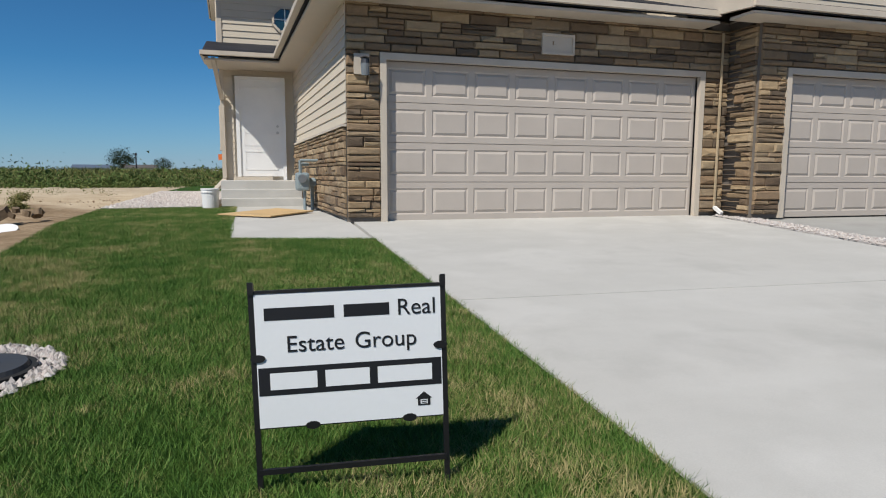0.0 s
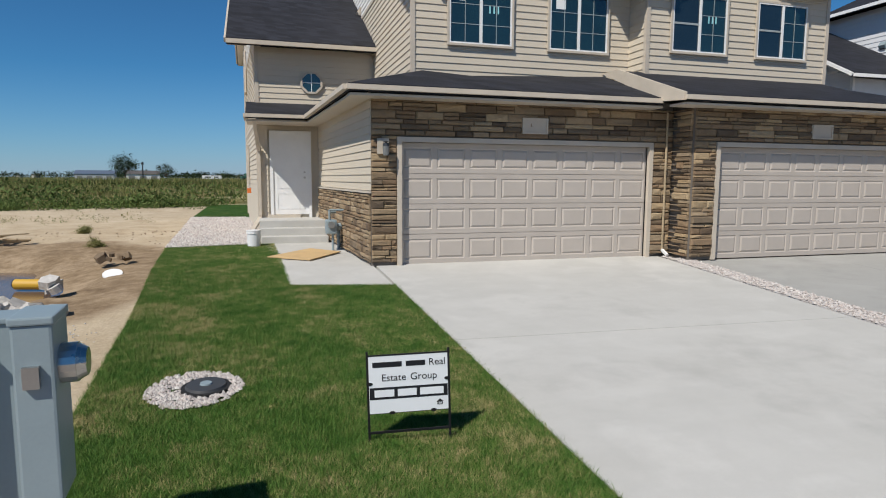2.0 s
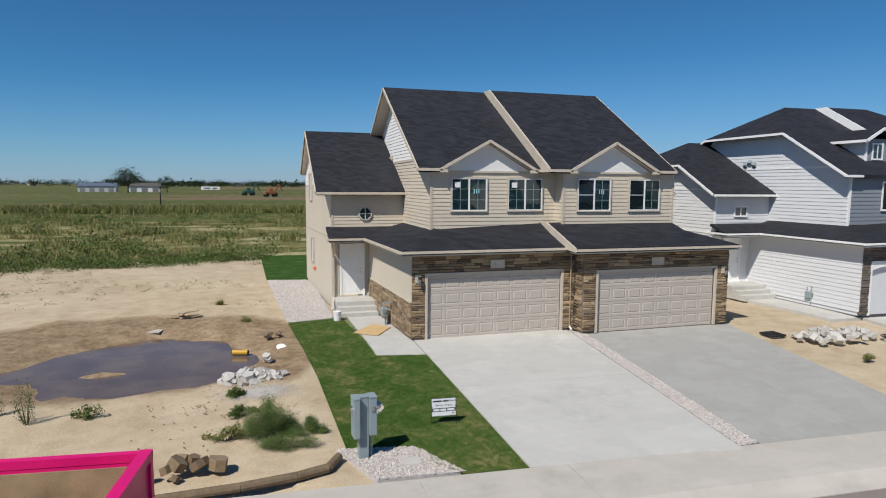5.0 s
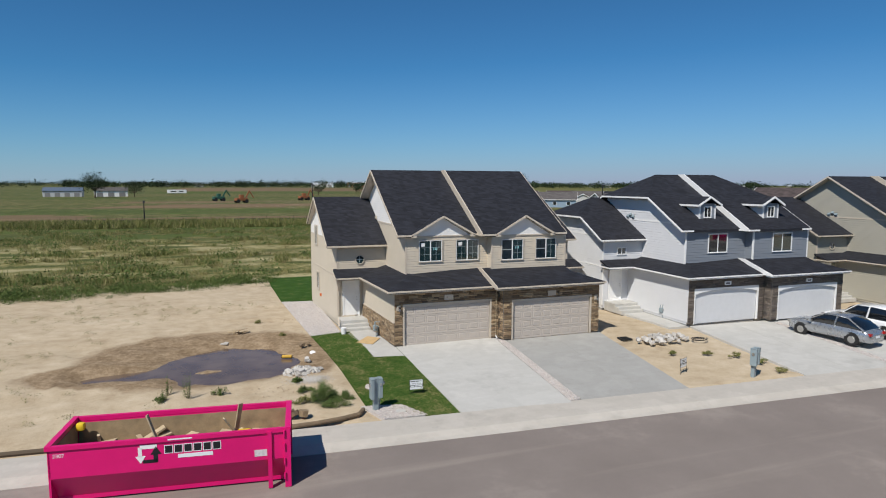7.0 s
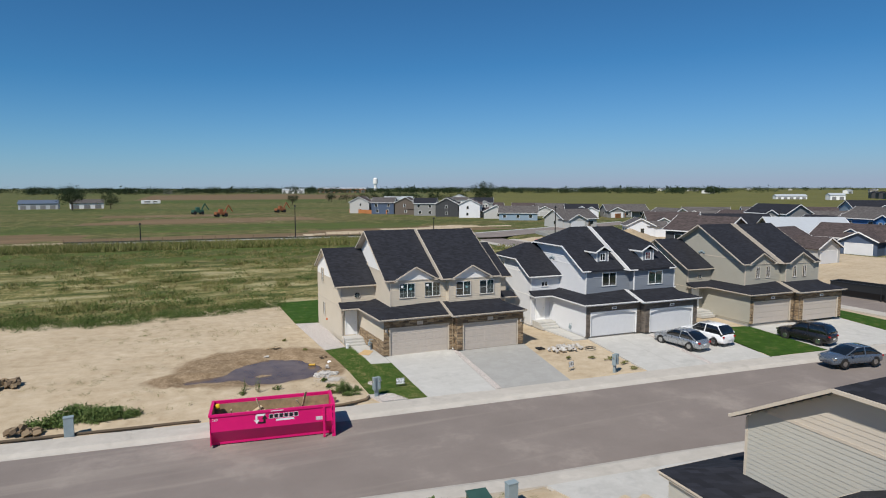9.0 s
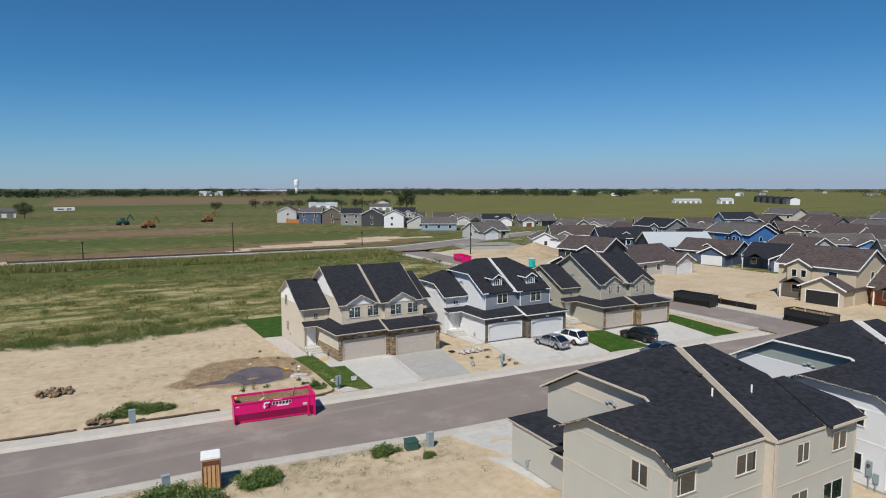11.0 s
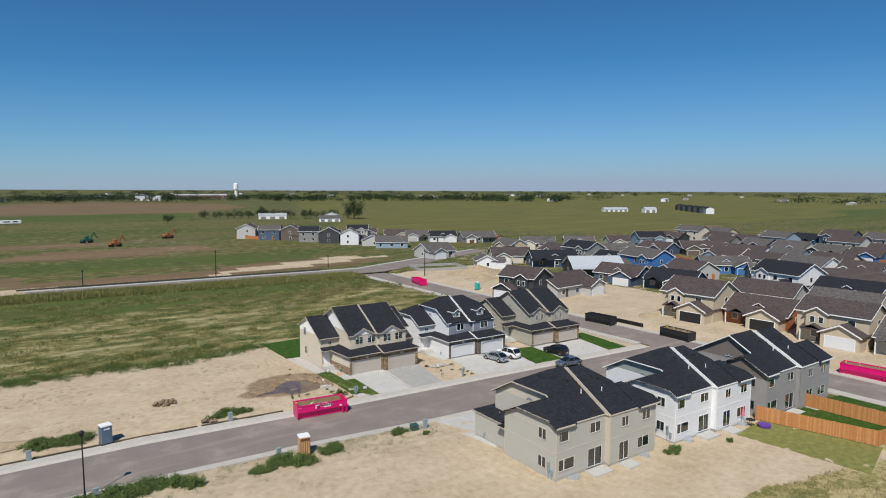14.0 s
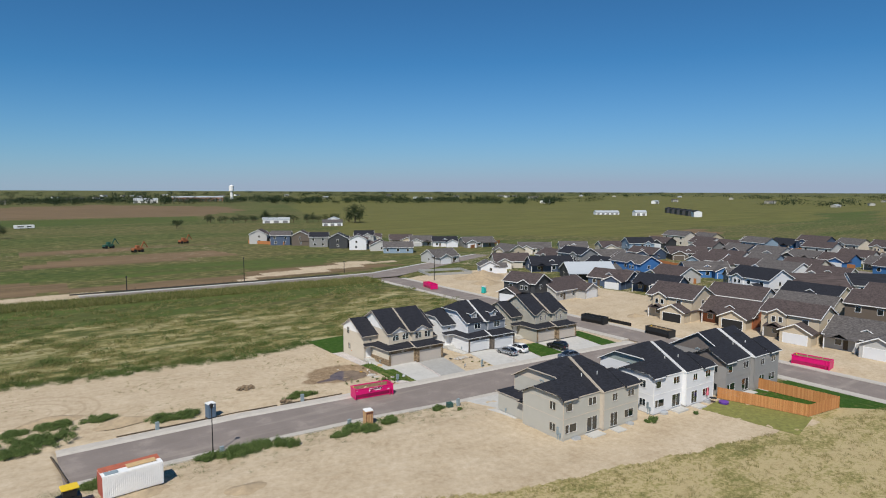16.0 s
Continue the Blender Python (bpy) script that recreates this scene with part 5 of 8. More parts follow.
        part("roof_pipe", Mesh().tube((4.6, 11.0, main_z(11) - 0.1), (4.6, 11.0, main_z(11) + 0.45), 0.05), WHITE, roof)
        part("roof_pipe", Mesh().tube((7.4, 11.0, main_z(11) - 0.1), (7.4, 11.0, main_z(11) + 0.45), 0.05), WHITE, roof)
        mt = part("electric_meter", Mesh().box(-2.22, -2.08, 12.55, 12.85, 0.75, 1.75).box(-2.2, -2.08, 12.95, 13.25, 0.45, 1.05), BOX_GREY, base)
        part("meter_dial", Mesh().tube((-2.22, 12.7, 1.5), (-2.3, 12.7, 1.5), 0.1), CHROME, mt)
        part("conduit", Mesh().tube((-2.14, 12.7, -0.2), (-2.14, 12.7, 0.75), 0.04).tube((-2.14, 13.1, -0.2), (-2.14, 13.1, 0.45), 0.04), BOX_GREY, mt)
        for wx in (1.0, 11.9):
            part("window_well", Mesh().tube((wx, 13.9, -0.3), (wx, 13.9, 0.16), 0.62, 0.62, 16), plain("galvanised_well", (0.5, 0.52, 0.54), 0.5, 0.5), base)
        part("gas_meter", Mesh().box(-0.3, -0.05, 1.6, 1.9, 0.4, 0.75).tube((-0.15, 1.7, -0.2), (-0.15, 1.7, 0.4), 0.04).tube((-0.15, 1.8, 0.75), (-0.15, 2.1, 0.95), 0.03), BOX_GREY, base)
    if fronts and not detailed:
        for x in (2.72, 8.7):
            plate = part("address_plate", Mesh().box(x, x + 0.5, -0.05 if x < 5 else -0.7, 0.02, 2.36, 2.58), WHITE, base, "pale address plate with dark print")
            part("printed_bar", Mesh().box(x + 0.1, x + 0.4, -0.054 if x < 5 else -0.704, -0.05 if x < 5 else -0.7, 2.43, 2.51), DARK, plate)
    hoods = ((1.1, 8.1, 6.32),) if detailed else tuple((1.1, RY - 0.5 + 0.3 * k, 6.3 + 0.12 * (k % 2)) for k in range(3))
    for x, y, z in hoods:
        v = part("wall_vent", Mesh().prism([(x - 0.01, y - 0.12, z - 0.12), (x - 0.05, y - 0.12, z - 0.12), (x - 0.11, y - 0.12, z - 0.02), (x - 0.01, y - 0.12, z + 0.12)], (0, 0.24, 0)), trim if detailed else BOX_GREY, shell, "small hooded wall vent")
        part("louvre", Mesh().box(x - 0.06, x - 0.02, y - 0.09, y + 0.09, z - 0.15, z - 0.12), DARK, v)
    if fronts:
        window_x(shell, 11.4, 12.1, 4.4, 5.6, -2.08, wmat, GLASS)
        window_x(shell, 11.0, 11.7, 1.4, 2.5, -2.08, wmat, GLASS)

    # --- stone ---
    if stone and fronts:
        backing = Mesh().box(-0.005, 0.46, 0.03, 0.07, 0.0, 2.95).box(5.48, 5.95, 0.03, 0.07, 0.0, 2.95).box(0.40, 5.6, 0.03, 0.07, 2.2, 2.95)
        backing.box(5.94, 6.42, -0.62, -0.58, 0.0, 2.95).box(11.46, 11.98, -0.62, -0.58, 0.0, 2.95).box(6.4, 11.6, -0.62, -0.58, 2.2, 2.95).box(5.935, 5.96, -0.6, 0.05, 0.0, 2.95)
        ven = part_each("stone_backing", backing, MORTAR, base)

        def front_at(y):
            return lambda x, z: Matrix.Translation((x, y, z))

        side = Matrix.Rotation(radians(-90), 4, "Z")

        def left_at(x):
            return lambda y, z: Matrix.Translation((x, y, z)) @ side

        big = stone_rows(rng, 0.0, 0.445, 0.06, 2.23, 0.3) + stone_rows(rng, 5.495, 5.93, 0.06, 2.23, 0.3)
        big += stone_rows(rng, 0.0, 5.93, 2.235, 2.84, 0.40)
        stone_face(ven, rng, big, front_at(0.03), stone, detailed)
        right_ = stone_rows(rng, 5.94, 6.41, 0.06, 2.23, 0.3) + stone_rows(rng, 11.47, 11.97, 0.06, 2.23, 0.3) + stone_rows(rng, 5.94, 11.97, 2.235, 2.84, 0.40)
        stone_face(ven, rng, right_, front_at(-0.62), stone, False)
        stone_face(ven, rng, stone_rows(rng, -0.58, 0.0, 0.06, 2.84, 0.3), left_at(5.935), stone, False)
        if detailed:
            part("stone_backing", Mesh().box(-0.012, 0.02, 0.06, 5.9, 0.03, 1.28), MORTAR, base)
            stone_face(ven, rng, stone_rows(rng, 0.02, 5.88, 0.06, 1.24, 0.26), left_at(-0.01), stone, False, 0.04)
            part("stone_cap", Mesh().box(-0.065, 0.0, 0.0, 5.9, 1.255, 1.29), trim, base)
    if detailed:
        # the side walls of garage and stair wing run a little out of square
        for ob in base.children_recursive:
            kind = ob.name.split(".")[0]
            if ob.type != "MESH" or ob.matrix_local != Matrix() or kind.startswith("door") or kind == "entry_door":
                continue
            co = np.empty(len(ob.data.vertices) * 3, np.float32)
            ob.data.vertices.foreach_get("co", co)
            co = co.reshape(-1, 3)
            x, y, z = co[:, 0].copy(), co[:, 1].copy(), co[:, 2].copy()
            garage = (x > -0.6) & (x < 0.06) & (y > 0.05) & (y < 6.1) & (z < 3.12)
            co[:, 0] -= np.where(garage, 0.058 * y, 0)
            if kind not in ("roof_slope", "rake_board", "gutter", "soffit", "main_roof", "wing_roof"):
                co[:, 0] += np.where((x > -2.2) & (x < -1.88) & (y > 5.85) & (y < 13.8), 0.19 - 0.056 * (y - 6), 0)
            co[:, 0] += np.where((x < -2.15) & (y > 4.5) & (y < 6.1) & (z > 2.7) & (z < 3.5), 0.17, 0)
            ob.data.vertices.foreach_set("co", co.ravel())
    if plan:
        # other widths of the same house type, its first unit set nearer the street
        for ob in base.children_recursive:
            co = np.empty(len(ob.data.vertices) * 3, np.float32)
            ob.data.vertices.foreach_get("co", co)
            co = co.reshape(-1, 3)
            if (co[:, 0].min() + co[:, 0].max()) / 2 < 5.315:
                co[:, 1] -= 0.65
            co[:, 0] = np.interp(co[:, 0], *plan)
            ob.data.vertices.foreach_set("co", co.ravel())
    base.matrix_world = m @ Matrix.Diagonal((*size, 1))
    return base


WIDER = ([-2.52, -2.05, 0, 0.6, 1.12, 5.3, 5.97, 10.66, 11.97, 13.9, 14.3], [-1.2, -0.73, 0, 1.37, 1.85, 7.1, 7.7, 12.0, 13.17, 15.5, 15.9])


PAL_BEIGE = (BEIGE, CREAM, TRIM_BEIGE, SHINGLE, STONE, DOOR_BEIGE, TRIM_BEIGE)
PAL_WHITE = (WHITE_SIDING, WHITE_SIDING, WHITE, SHINGLE, STONE_DARK, WHITE_STEEL, WHITE)
PAL_TAN = (TAN_SIDING, TAN_SIDING, TRIM_BEIGE, SHINGLE, STONE, DOOR_BEIGE, TRIM_BEIGE)
PAL_PUTTY = (PUTTY_SIDING, siding_mat("pale_putty_gable", (0.55, 0.49, 0.41)), TRIM_BEIGE, SHINGLE, None, TAN_SIDING, TRIM_BEIGE)
PAL_WHITE_B = (WHITE_SIDING, PALE_GREEN, WHITE, SHINGLE, None, WHITE, WHITE)
PAL_ASH = (ASH_SIDING, TAUPE, ASH_SIDING, SHINGLE, None, ASH_SIDING, WHITE)
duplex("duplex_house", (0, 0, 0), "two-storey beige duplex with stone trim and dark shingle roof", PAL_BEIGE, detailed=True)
duplex("duplex_house", (17.95, -1.13, 0.05), "two-storey white duplex with grey dormers and arched garage doors", PAL_WHITE, (0.985, 1, 0.98), clip=7.75, gables=False, dormers=True, arched=True, turn=-0.8, seed=2, front=GREY_SIDING)
duplex("duplex_house", (35.05, -3.2, 0.12), "two-storey tan duplex with stone piers at the garages", PAL_TAN, (0.956, 1, 0.97), turn=-1.3, seed=3, slim=True)
duplex("duplex_house", (1.86, -29.03, -0.07), "two-storey putty-coloured duplex seen from its garden side", PAL_PUTTY, (0.889, -1.019, 0.967), WIDER, clip=7.75, gables=False, fronts=False, turn=-1.16, seed=4)
duplex("duplex_house", (19.76, -30.38, 0.05), "two-storey white duplex with pale green gable, garden side", PAL_WHITE_B, (0.855, -1.016, 0.948), WIDER, clip=7.75, gables=False, fronts=False, turn=-2.24, seed=5)
duplex("duplex_house", (35.18, -32.3, -0.1), "two-storey ash-grey duplex beyond the cedar fence", PAL_ASH, (0.947, -1.034, 0.995), WIDER, gables=False, fronts=False, turn=-0.3, seed=6)


# ---------- small things on and round the beige house ----------
def lettering(body, size, mat, parent, m, name="lettering"):
    cu = bpy.data.curves.new(name, "FONT")
    cu.body, cu.size, cu.extrude, cu.align_x = body, size, 0.0006, "CENTER"
    tmp = bpy.data.objects.new("tmp", cu)
    me = bpy.data.meshes.new_from_object(tmp)
    bpy.data.objects.remove(tmp)
    me.materials.append(mat)
    ob = new(name, me)
    ob.parent = parent
    ob.matrix_local = m
    return ob


UPRIGHT = Matrix.Rotation(radians(90), 4, "X")
INK = plain("black_print", (0.012, 0.013, 0.016), 0.5, vary=0.05, bumpy=0)
PANEL_WHITE = plain("white_sign_panel", (0.74, 0.77, 0.79), 0.42, vary=0.03)


def yard_sign(x, y, yaw, roll, full=True, label="white yard sign in a black steel frame"):
    s = thing("yard_sign", pose(x, y, float(land(x, y)) + 0.045, -2.4, roll, yaw), label, "sign", "yard signs")
    w, top, bot = 0.282, 0.565, 0.165
    for k in (-1, 1):
        part("post", Mesh().box(k * w - 0.008, k * w + 0.008, -0.003, 0.011, -0.16, 0.595).box(k * w - 0.008, k * w + 0.008, -0.010, -0.003, 0.566, 0.601), BLACK, s)
    part("rail", Mesh().box(-w, w, -0.006, 0.006, top + 0.001, top + 0.010), BLACK, s)
    part("rail", Mesh().box(-w, w, -0.006, 0.006, 0.022, 0.038), BLACK, s)
    part("rail", Mesh().box(-w, w, 0.003, 0.009, bot - 0.006, bot + 0.002), BLACK, s)
    p = part("panel", Mesh().box(-w + 0.008, w - 0.008, -0.004, 0.001, bot, top), PANEL_WHITE, s, "white printed panel with a black band")
    clip = Mesh()
    for cx, cz in ((-w + 0.012, 0.375), (w - 0.012, 0.385), (-0.12, bot), (0.17, bot)):
        pts = [(cx + 0.022 * math.cos(a), -0.0052, cz + 0.012 * math.sin(a)) for a in np.linspace(0, math.tau, 10, endpoint=False)]
        clip.prism(pts, (0, -0.003, 0))
    part("clip", clip, BLACK, s)
    f = -0.0048
    part("band", Mesh().box(-w + 0.011, w - 0.011, f, -0.0042, 0.262, 0.346), INK, p)
    if full:
        for a, b, z0, z1 in ((-0.247, -0.045, 0.486, 0.523), (-0.017, 0.118, 0.486, 0.523)):
            part("printed_bar", Mesh().box(a, b, f - 0.0002, f + 0.0004, z0, z1), INK, p)
        lettering("Real", 0.070, INK, p, Matrix.Translation((0.200, f - 0.0006, 0.484)) @ UPRIGHT)
        lettering("Estate", 0.070, INK, p, Matrix.Translation((-0.103, f - 0.0006, 0.390)) @ UPRIGHT)
        lettering("Group", 0.070, INK, p, Matrix.Translation((0.105, f - 0.0006, 0.390)) @ UPRIGHT)
        for a, b in ((-0.238, -0.102), (-0.078, 0.053), (0.077, 0.242)):
            part("printed_bar", Mesh().box(a, b, f - 0.0012, f - 0.0004, 0.279, 0.329), PANEL_WHITE, p)
        e = Mesh()
        e.prism([(0.190, f, 0.221), (0.240, f, 0.221), (0.215, f, 0.242)], (0, -0.0005, 0)).box(0.196, 0.234, f - 0.0005, f, 0.199, 0.221)
        part("printed_mark", e, INK, p)
        part("printed_mark", Mesh().box(0.204, 0.226, f - 0.001, f - 0.0006, 0.204, 0.218), PANEL_WHITE, p)
        part("printed_mark", Mesh().box(0.207, 0.223, f - 0.0016, f - 0.0011, 0.2065, 0.2095).box(0.207, 0.223, f - 0.0016, f - 0.0011, 0.2125, 0.2155), INK, p)
    else:
        part("printed_bar", Mesh().box(-0.2, 0.2, f - 0.0004, f + 0.0004, 0.46, 0.49).box(-0.15, 0.15, f - 0.0004, f + 0.0004, 0.39, 0.42), INK, p)
        part("printed_bar", Mesh().box(-0.22, 0.22, f - 0.001, f - 0.0004, 0.278, 0.312), PANEL_WHITE, p)
    return s


yard_sign(-0.833, -6.398, -7.5, -1.4)
yard_sign(12.1, -7.5, 20, 0, False, "white yard sign on the bare plot between driveways")


def pedestal(x, y, yaw=0.0, meter=True, label="grey-green steel utility pedestal with meter boxes"):
    z = float(land(x, y))
    s = thing("utility_pedestal", pose(x, y, z, 0, 0, yaw), label, "utility box", "utility pedestals")
    part("post", Mesh().box(-0.11, 0.085, -0.04, 0.13, -0.1, 1.28), BOX_GREY, s, bevel=0.008)
    part("cabinet", Mesh().box(-0.235, -0.112, -0.16, 0.14, 0.50, 1.285), BOX_GREY, s, bevel=0.012)
    c = part("cabinet", Mesh().box(0.087, 0.235, -0.13, 0.14, 0.52, 1.285), BOX_GREY, s, bevel=0.012)
    part("lid", Mesh().box(-0.243, -0.104, -0.168, 0.147, 1.285, 1.318), BOX_GREY, s, bevel=0.008)
    part("lid", Mesh().box(0.080, 0.243, -0.138, 0.147, 1.285, 1.318), BOX_GREY, s, bevel=0.008)
    part("lid", Mesh().box(-0.103, 0.079, -0.05, 0.147, 1.281, 1.305), BOX_GREY, s, bevel=0.006)
    part("latch", Mesh().box(0.125, 0.185, -0.155, -0.13, 1.03, 1.12), CHROME, c)
    if meter:
        part("meter", Mesh().tube((0.235, 0.0, 1.09), (0.30, 0.0, 1.09), 0.085, 0.085, 18).tube((0.30, 0.0, 1.09), (0.335, 0.0, 1.09), 0.08, 0.06, 18), CHROME, c)
        part("meter", Mesh().tube((-0.235, 0.0, 1.05), (-0.26, 0.0, 1.05), 0.075, 0.07, 18), CHROME, c)
    part("conduit", Mesh().tube((0.15, 0.05, -0.1), (0.15, 0.05, 0.64), 0.028), BOX_GREY, s)
    return s


pedestal(-2.85, -7.53, 4)
pedestal(14.9, -9.0, 20)
for x, y in ((-20.1, -6.95), (-41.0, -6.0), (-19.0, -20.6), (-36.2, -19.4), (-1.5, -22.9)):
    z = float(land(x, y))
    s = thing("utility_pedestal", pose(x, y, z, 0, 0, 5), "small grey-green utility pedestal among weeds", "utility box", "utility pedestals")
    part("cabinet", Mesh().box(-0.24, 0.24, -0.16, 0.16, -0.1, 1.05), BOX_GREY, s, bevel=0.012)
    part("lid", Mesh().box(-0.26, 0.26, -0.18, 0.18, 1.05, 1.10), BOX_GREY, s, bevel=0.01)
tr = thing("transformer_box", pose(-2.9, -22.6, float(land(-2.9, -22.6)), 0, 0, -5) @ Matrix.Scale(0.72, 4), "dark green steel transformer box on the bare plot", "utility box")
part("cabinet", Mesh().box(-0.6, 0.6, -0.5, 0.5, 0.0, 0.85), GREEN_BOX, tr, bevel=0.03)
part("lid", Mesh().prism([(-0.65, -0.55, 0.85), (0.65, -0.55, 0.85), (0.65, 0.55, 0.97), (-0.65, 0.55, 0.97)], (0, 0, 0.05)), GREEN_BOX, tr)

# stone ring with the sewer cover
cover = thing("sewer_cover", pose(-2.27, -5.10, float(land(-2.27, -5.10)), 3, 0, 0), "round black sewer cover in a ring of river rock", "manhole cover")
part("rim", Mesh().tube((0, 0, -0.05), (0, 0, 0.035), 0.20, 0.195, 32), DARK, cover)
part("lid", Mesh().tube((0, 0, 0.035), (0, 0, 0.055), 0.165, 0.155, 32), plain("cast_cover", (0.05, 0.052, 0.055), 0.55), cover)
part("cap", Mesh().tube((0, 0, 0.055), (0, 0, 0.066), 0.05, 0.046, 20), BOX_GREY, cover)


def pebbles(name, pts, size, mat, label, seed=3):
    """Loose stones as one mesh."""
    r = np.random.RandomState(seed)
    base = np.array([(1, 0, 0), (-1, 0, 0), (0, 1, 0), (0, -1, 0), (0, 0, 1), (0, 0, -1)], float)
    tri = [(0, 2, 4), (2, 1, 4), (1, 3, 4), (3, 0, 4), (2, 0, 5), (1, 2, 5), (3, 1, 5), (0, 3, 5)]
    n = len(pts)
    s = r.uniform(0.6, 1.4, (n, 1, 3)) * size * np.array([1, 1, 0.7])
    a = r.rand(n) * 6.28
    rot = np.zeros((n, 3, 3))
    rot[:, 0, 0], rot[:, 0, 1], rot[:, 1, 0], rot[:, 1, 1], rot[:, 2, 2] = np.cos(a), -np.sin(a), np.sin(a), np.cos(a), 1
    jit = 1 + r.uniform(-0.25, 0.25, (n, 6, 3))
    v = np.einsum("nij,nkj->nki", rot, base[None] * jit * s) + np.asarray(pts)[:, None]
    f = (np.array(tri)[None] + 6 * np.arange(n)[:, None, None]).reshape(-1, 3)
    me = bpy.data.meshes.new(name)
    me.from_pydata(v.reshape(-1, 3).tolist(), [], f.tolist())
    me.materials.append(mat)
    return tagged(new(name, me), label, "gravel", kind="stuff")


def scatter_quad(q, n, seed):
    r = np.random.RandomState(seed)
    a, b, c, d = [np.array(p, float) for p in q]
    u, v = r.rand(n, 1), r.rand(n, 1)
    p = a * (1 - u) * (1 - v) + b * u * (1 - v) + c * u * v + d * (1 - u) * v
    return np.column_stack([p, land(p[:, 0], p[:, 1])])


for (name, q, size), n in zip(ROCK_BEDS, (5200, 2600, 1500, 1500)):
    pts = scatter_quad(q, n, 5)
    pts[:, 2] += 0.03
    pebbles("river_rock", pts, size * 0.62, PEBBLE, "small pink and grey river rocks")
r_ = np.random.RandomState(9)
rad, ang = np.sqrt(r_.rand(900)), r_.rand(900) * 6.283
px_, py_ = -2.36 + 0.38 * rad * np.cos(ang), -5.10 + 0.40 * rad * np.sin(ang)
keep = np.hypot(px_ + 2.27, py_ + 5.10) > 0.19
pebbles("river_rock", np.column_stack([px_, py_, land(px_, py_) + 0.02])[keep], 0.022, PEBBLE, "ring of pink and grey river rocks round the cover")

# fittings of the front
grate = thing("drain_grate", pose(12.75, -2.1, float(land(12.75, -2.1))), "dark square drain grate beside the driveway", "drain")
part("frame", Mesh().box(-0.3, 0.3, -0.3, -0.24, -0.05, 0.02).box(-0.3, 0.3, 0.24, 0.3, -0.05, 0.02).box(-0.3, -0.24, -0.24, 0.24, -0.05, 0.02).box(0.24, 0.3, -0.24, 0.24, -0.05, 0.02), DARK, grate)
for k in range(6):
    part("bar", Mesh().box(-0.22 + 0.08 * k, -0.19 + 0.08 * k, -0.24, 0.24, -0.03, 0.012), DARK, grate)
gas = thing("gas_meter", pose(-0.42, 2.45, 0.0), "grey gas meter on pipes against the stone", "gas meter")
part("body", Mesh().box(-0.12, 0.10, -0.16, 0.16, 0.36, 0.66), BOX_GREY, gas, bevel=0.04)
part("dial", Mesh().tube((-0.02, -0.16, 0.56), (-0.02, -0.20, 0.56), 0.07), CHROME, gas)
part("pipe", Mesh().tube((-0.05, -0.12, 0.64), (-0.05, -0.12, 0.86), 0.022).tube((-0.05, -0.12, 0.86), (0.24, -0.12, 0.86), 0.022), BOX_GREY, gas)
part("pipe", Mesh().tube((-0.02, 0.12, 0.64), (-0.02, 0.12, 0.80), 0.022).tube((-0.02, 0.12, 0.80), (0.10, 0.2, 0.80), 0.03), BOX_GREY, gas)
part("riser", Mesh().tube((0.02, -0.06, -0.02), (0.02, -0.06, 0.4), 0.026).tube((0.16, 0.16, -0.02), (0.16, 0.16, 0.5), 0.03), BOX_GREY, gas)
part("regulator", Mesh().tube((0.10, 0.16, 0.5), (0.22, 0.16, 0.5), 0.075), BOX_GREY, gas)

bucket = thing("bucket", pose(-1.98, 3.62, 0.0), "white plastic pail standing on the lawn edge", "bucket")
part("body", Mesh().tube((0, 0, 0.02), (0, 0, 0.36), 0.135, 0.152, 24), WHITE, bucket)
part("rim", Mesh().tube((0, 0, 0.30), (0, 0, 0.318), 0.162, 0.162, 24).tube((0, 0, 0.35), (0, 0, 0.372), 0.160, 0.160, 24), WHITE, bucket)

board = part("plywood_sheet", Mesh().prism([(-1.72, 1.42, 0.035), (-0.98, 0.82, 0.03), (-0.30, 1.92, 0.035), (-0.86, 2.5, 0.05)], (0, 0, 0.018)), PLYWOOD)
tagged(board, "bare plywood sheet lying on the walkway", "board")

for x, y in ((0.2, -0.02), (11.74, -0.67)):
    lamp = thing("wall_lantern", pose(x, y, 2.02), "small grey wall lantern on a pale mounting block", "wall lamp", "wall lanterns")
    part("block", Mesh().box(-0.10, 0.10, -0.03, 0.05, -0.10, 0.16), TRIM_BEIGE, lamp)
    part("arm", Mesh().tube((0.03, -0.03, 0.06), (0.03, -0.12, 0.08), 0.018).tube((0.03, -0.12, 0.08), (0.03, -0.12, 0.02), 0.05, 0.06).tube((0.03, -0.12, 0.09), (0.03, -0.12, 0.11), 0.065, 0.03), plain("pewter", (0.07, 0.072, 0.075), 0.4, 0.6), lamp)
    part("shade", Mesh().tube((0.03, -0.12, -0.13), (0.03, -0.12, 0.02), 0.05, 0.06, 14), glass_mat("frosted_lantern", (0.20, 0.21, 0.21), 0.25), lamp)
for x, y in ((2.74, -0.02), (8.62, -0.67)):
    v = thing("address_plate", pose(x, y, 2.32), "blank pale plate set in the stonework", "plate", "address plates")
    part("frame", Mesh().box(0, 0.5, -0.03, 0.03, 0, 0.03).box(0, 0.5, -0.03, 0.03, 0.25, 0.28).box(0, 0.03, -0.03, 0.03, 0.03, 0.25).box(0.47, 0.5, -0.03, 0.03, 0.03, 0.25), TRIM_BEIGE, v)
    part("face", Mesh().box(0.03, 0.47, -0.012, 0.03, 0.03, 0.25), TRIM_BEIGE, v)
spout = thing("downspout", pose(0, 0, 0), "thin beige downspout on the stone pier", "downspout", "downspouts")
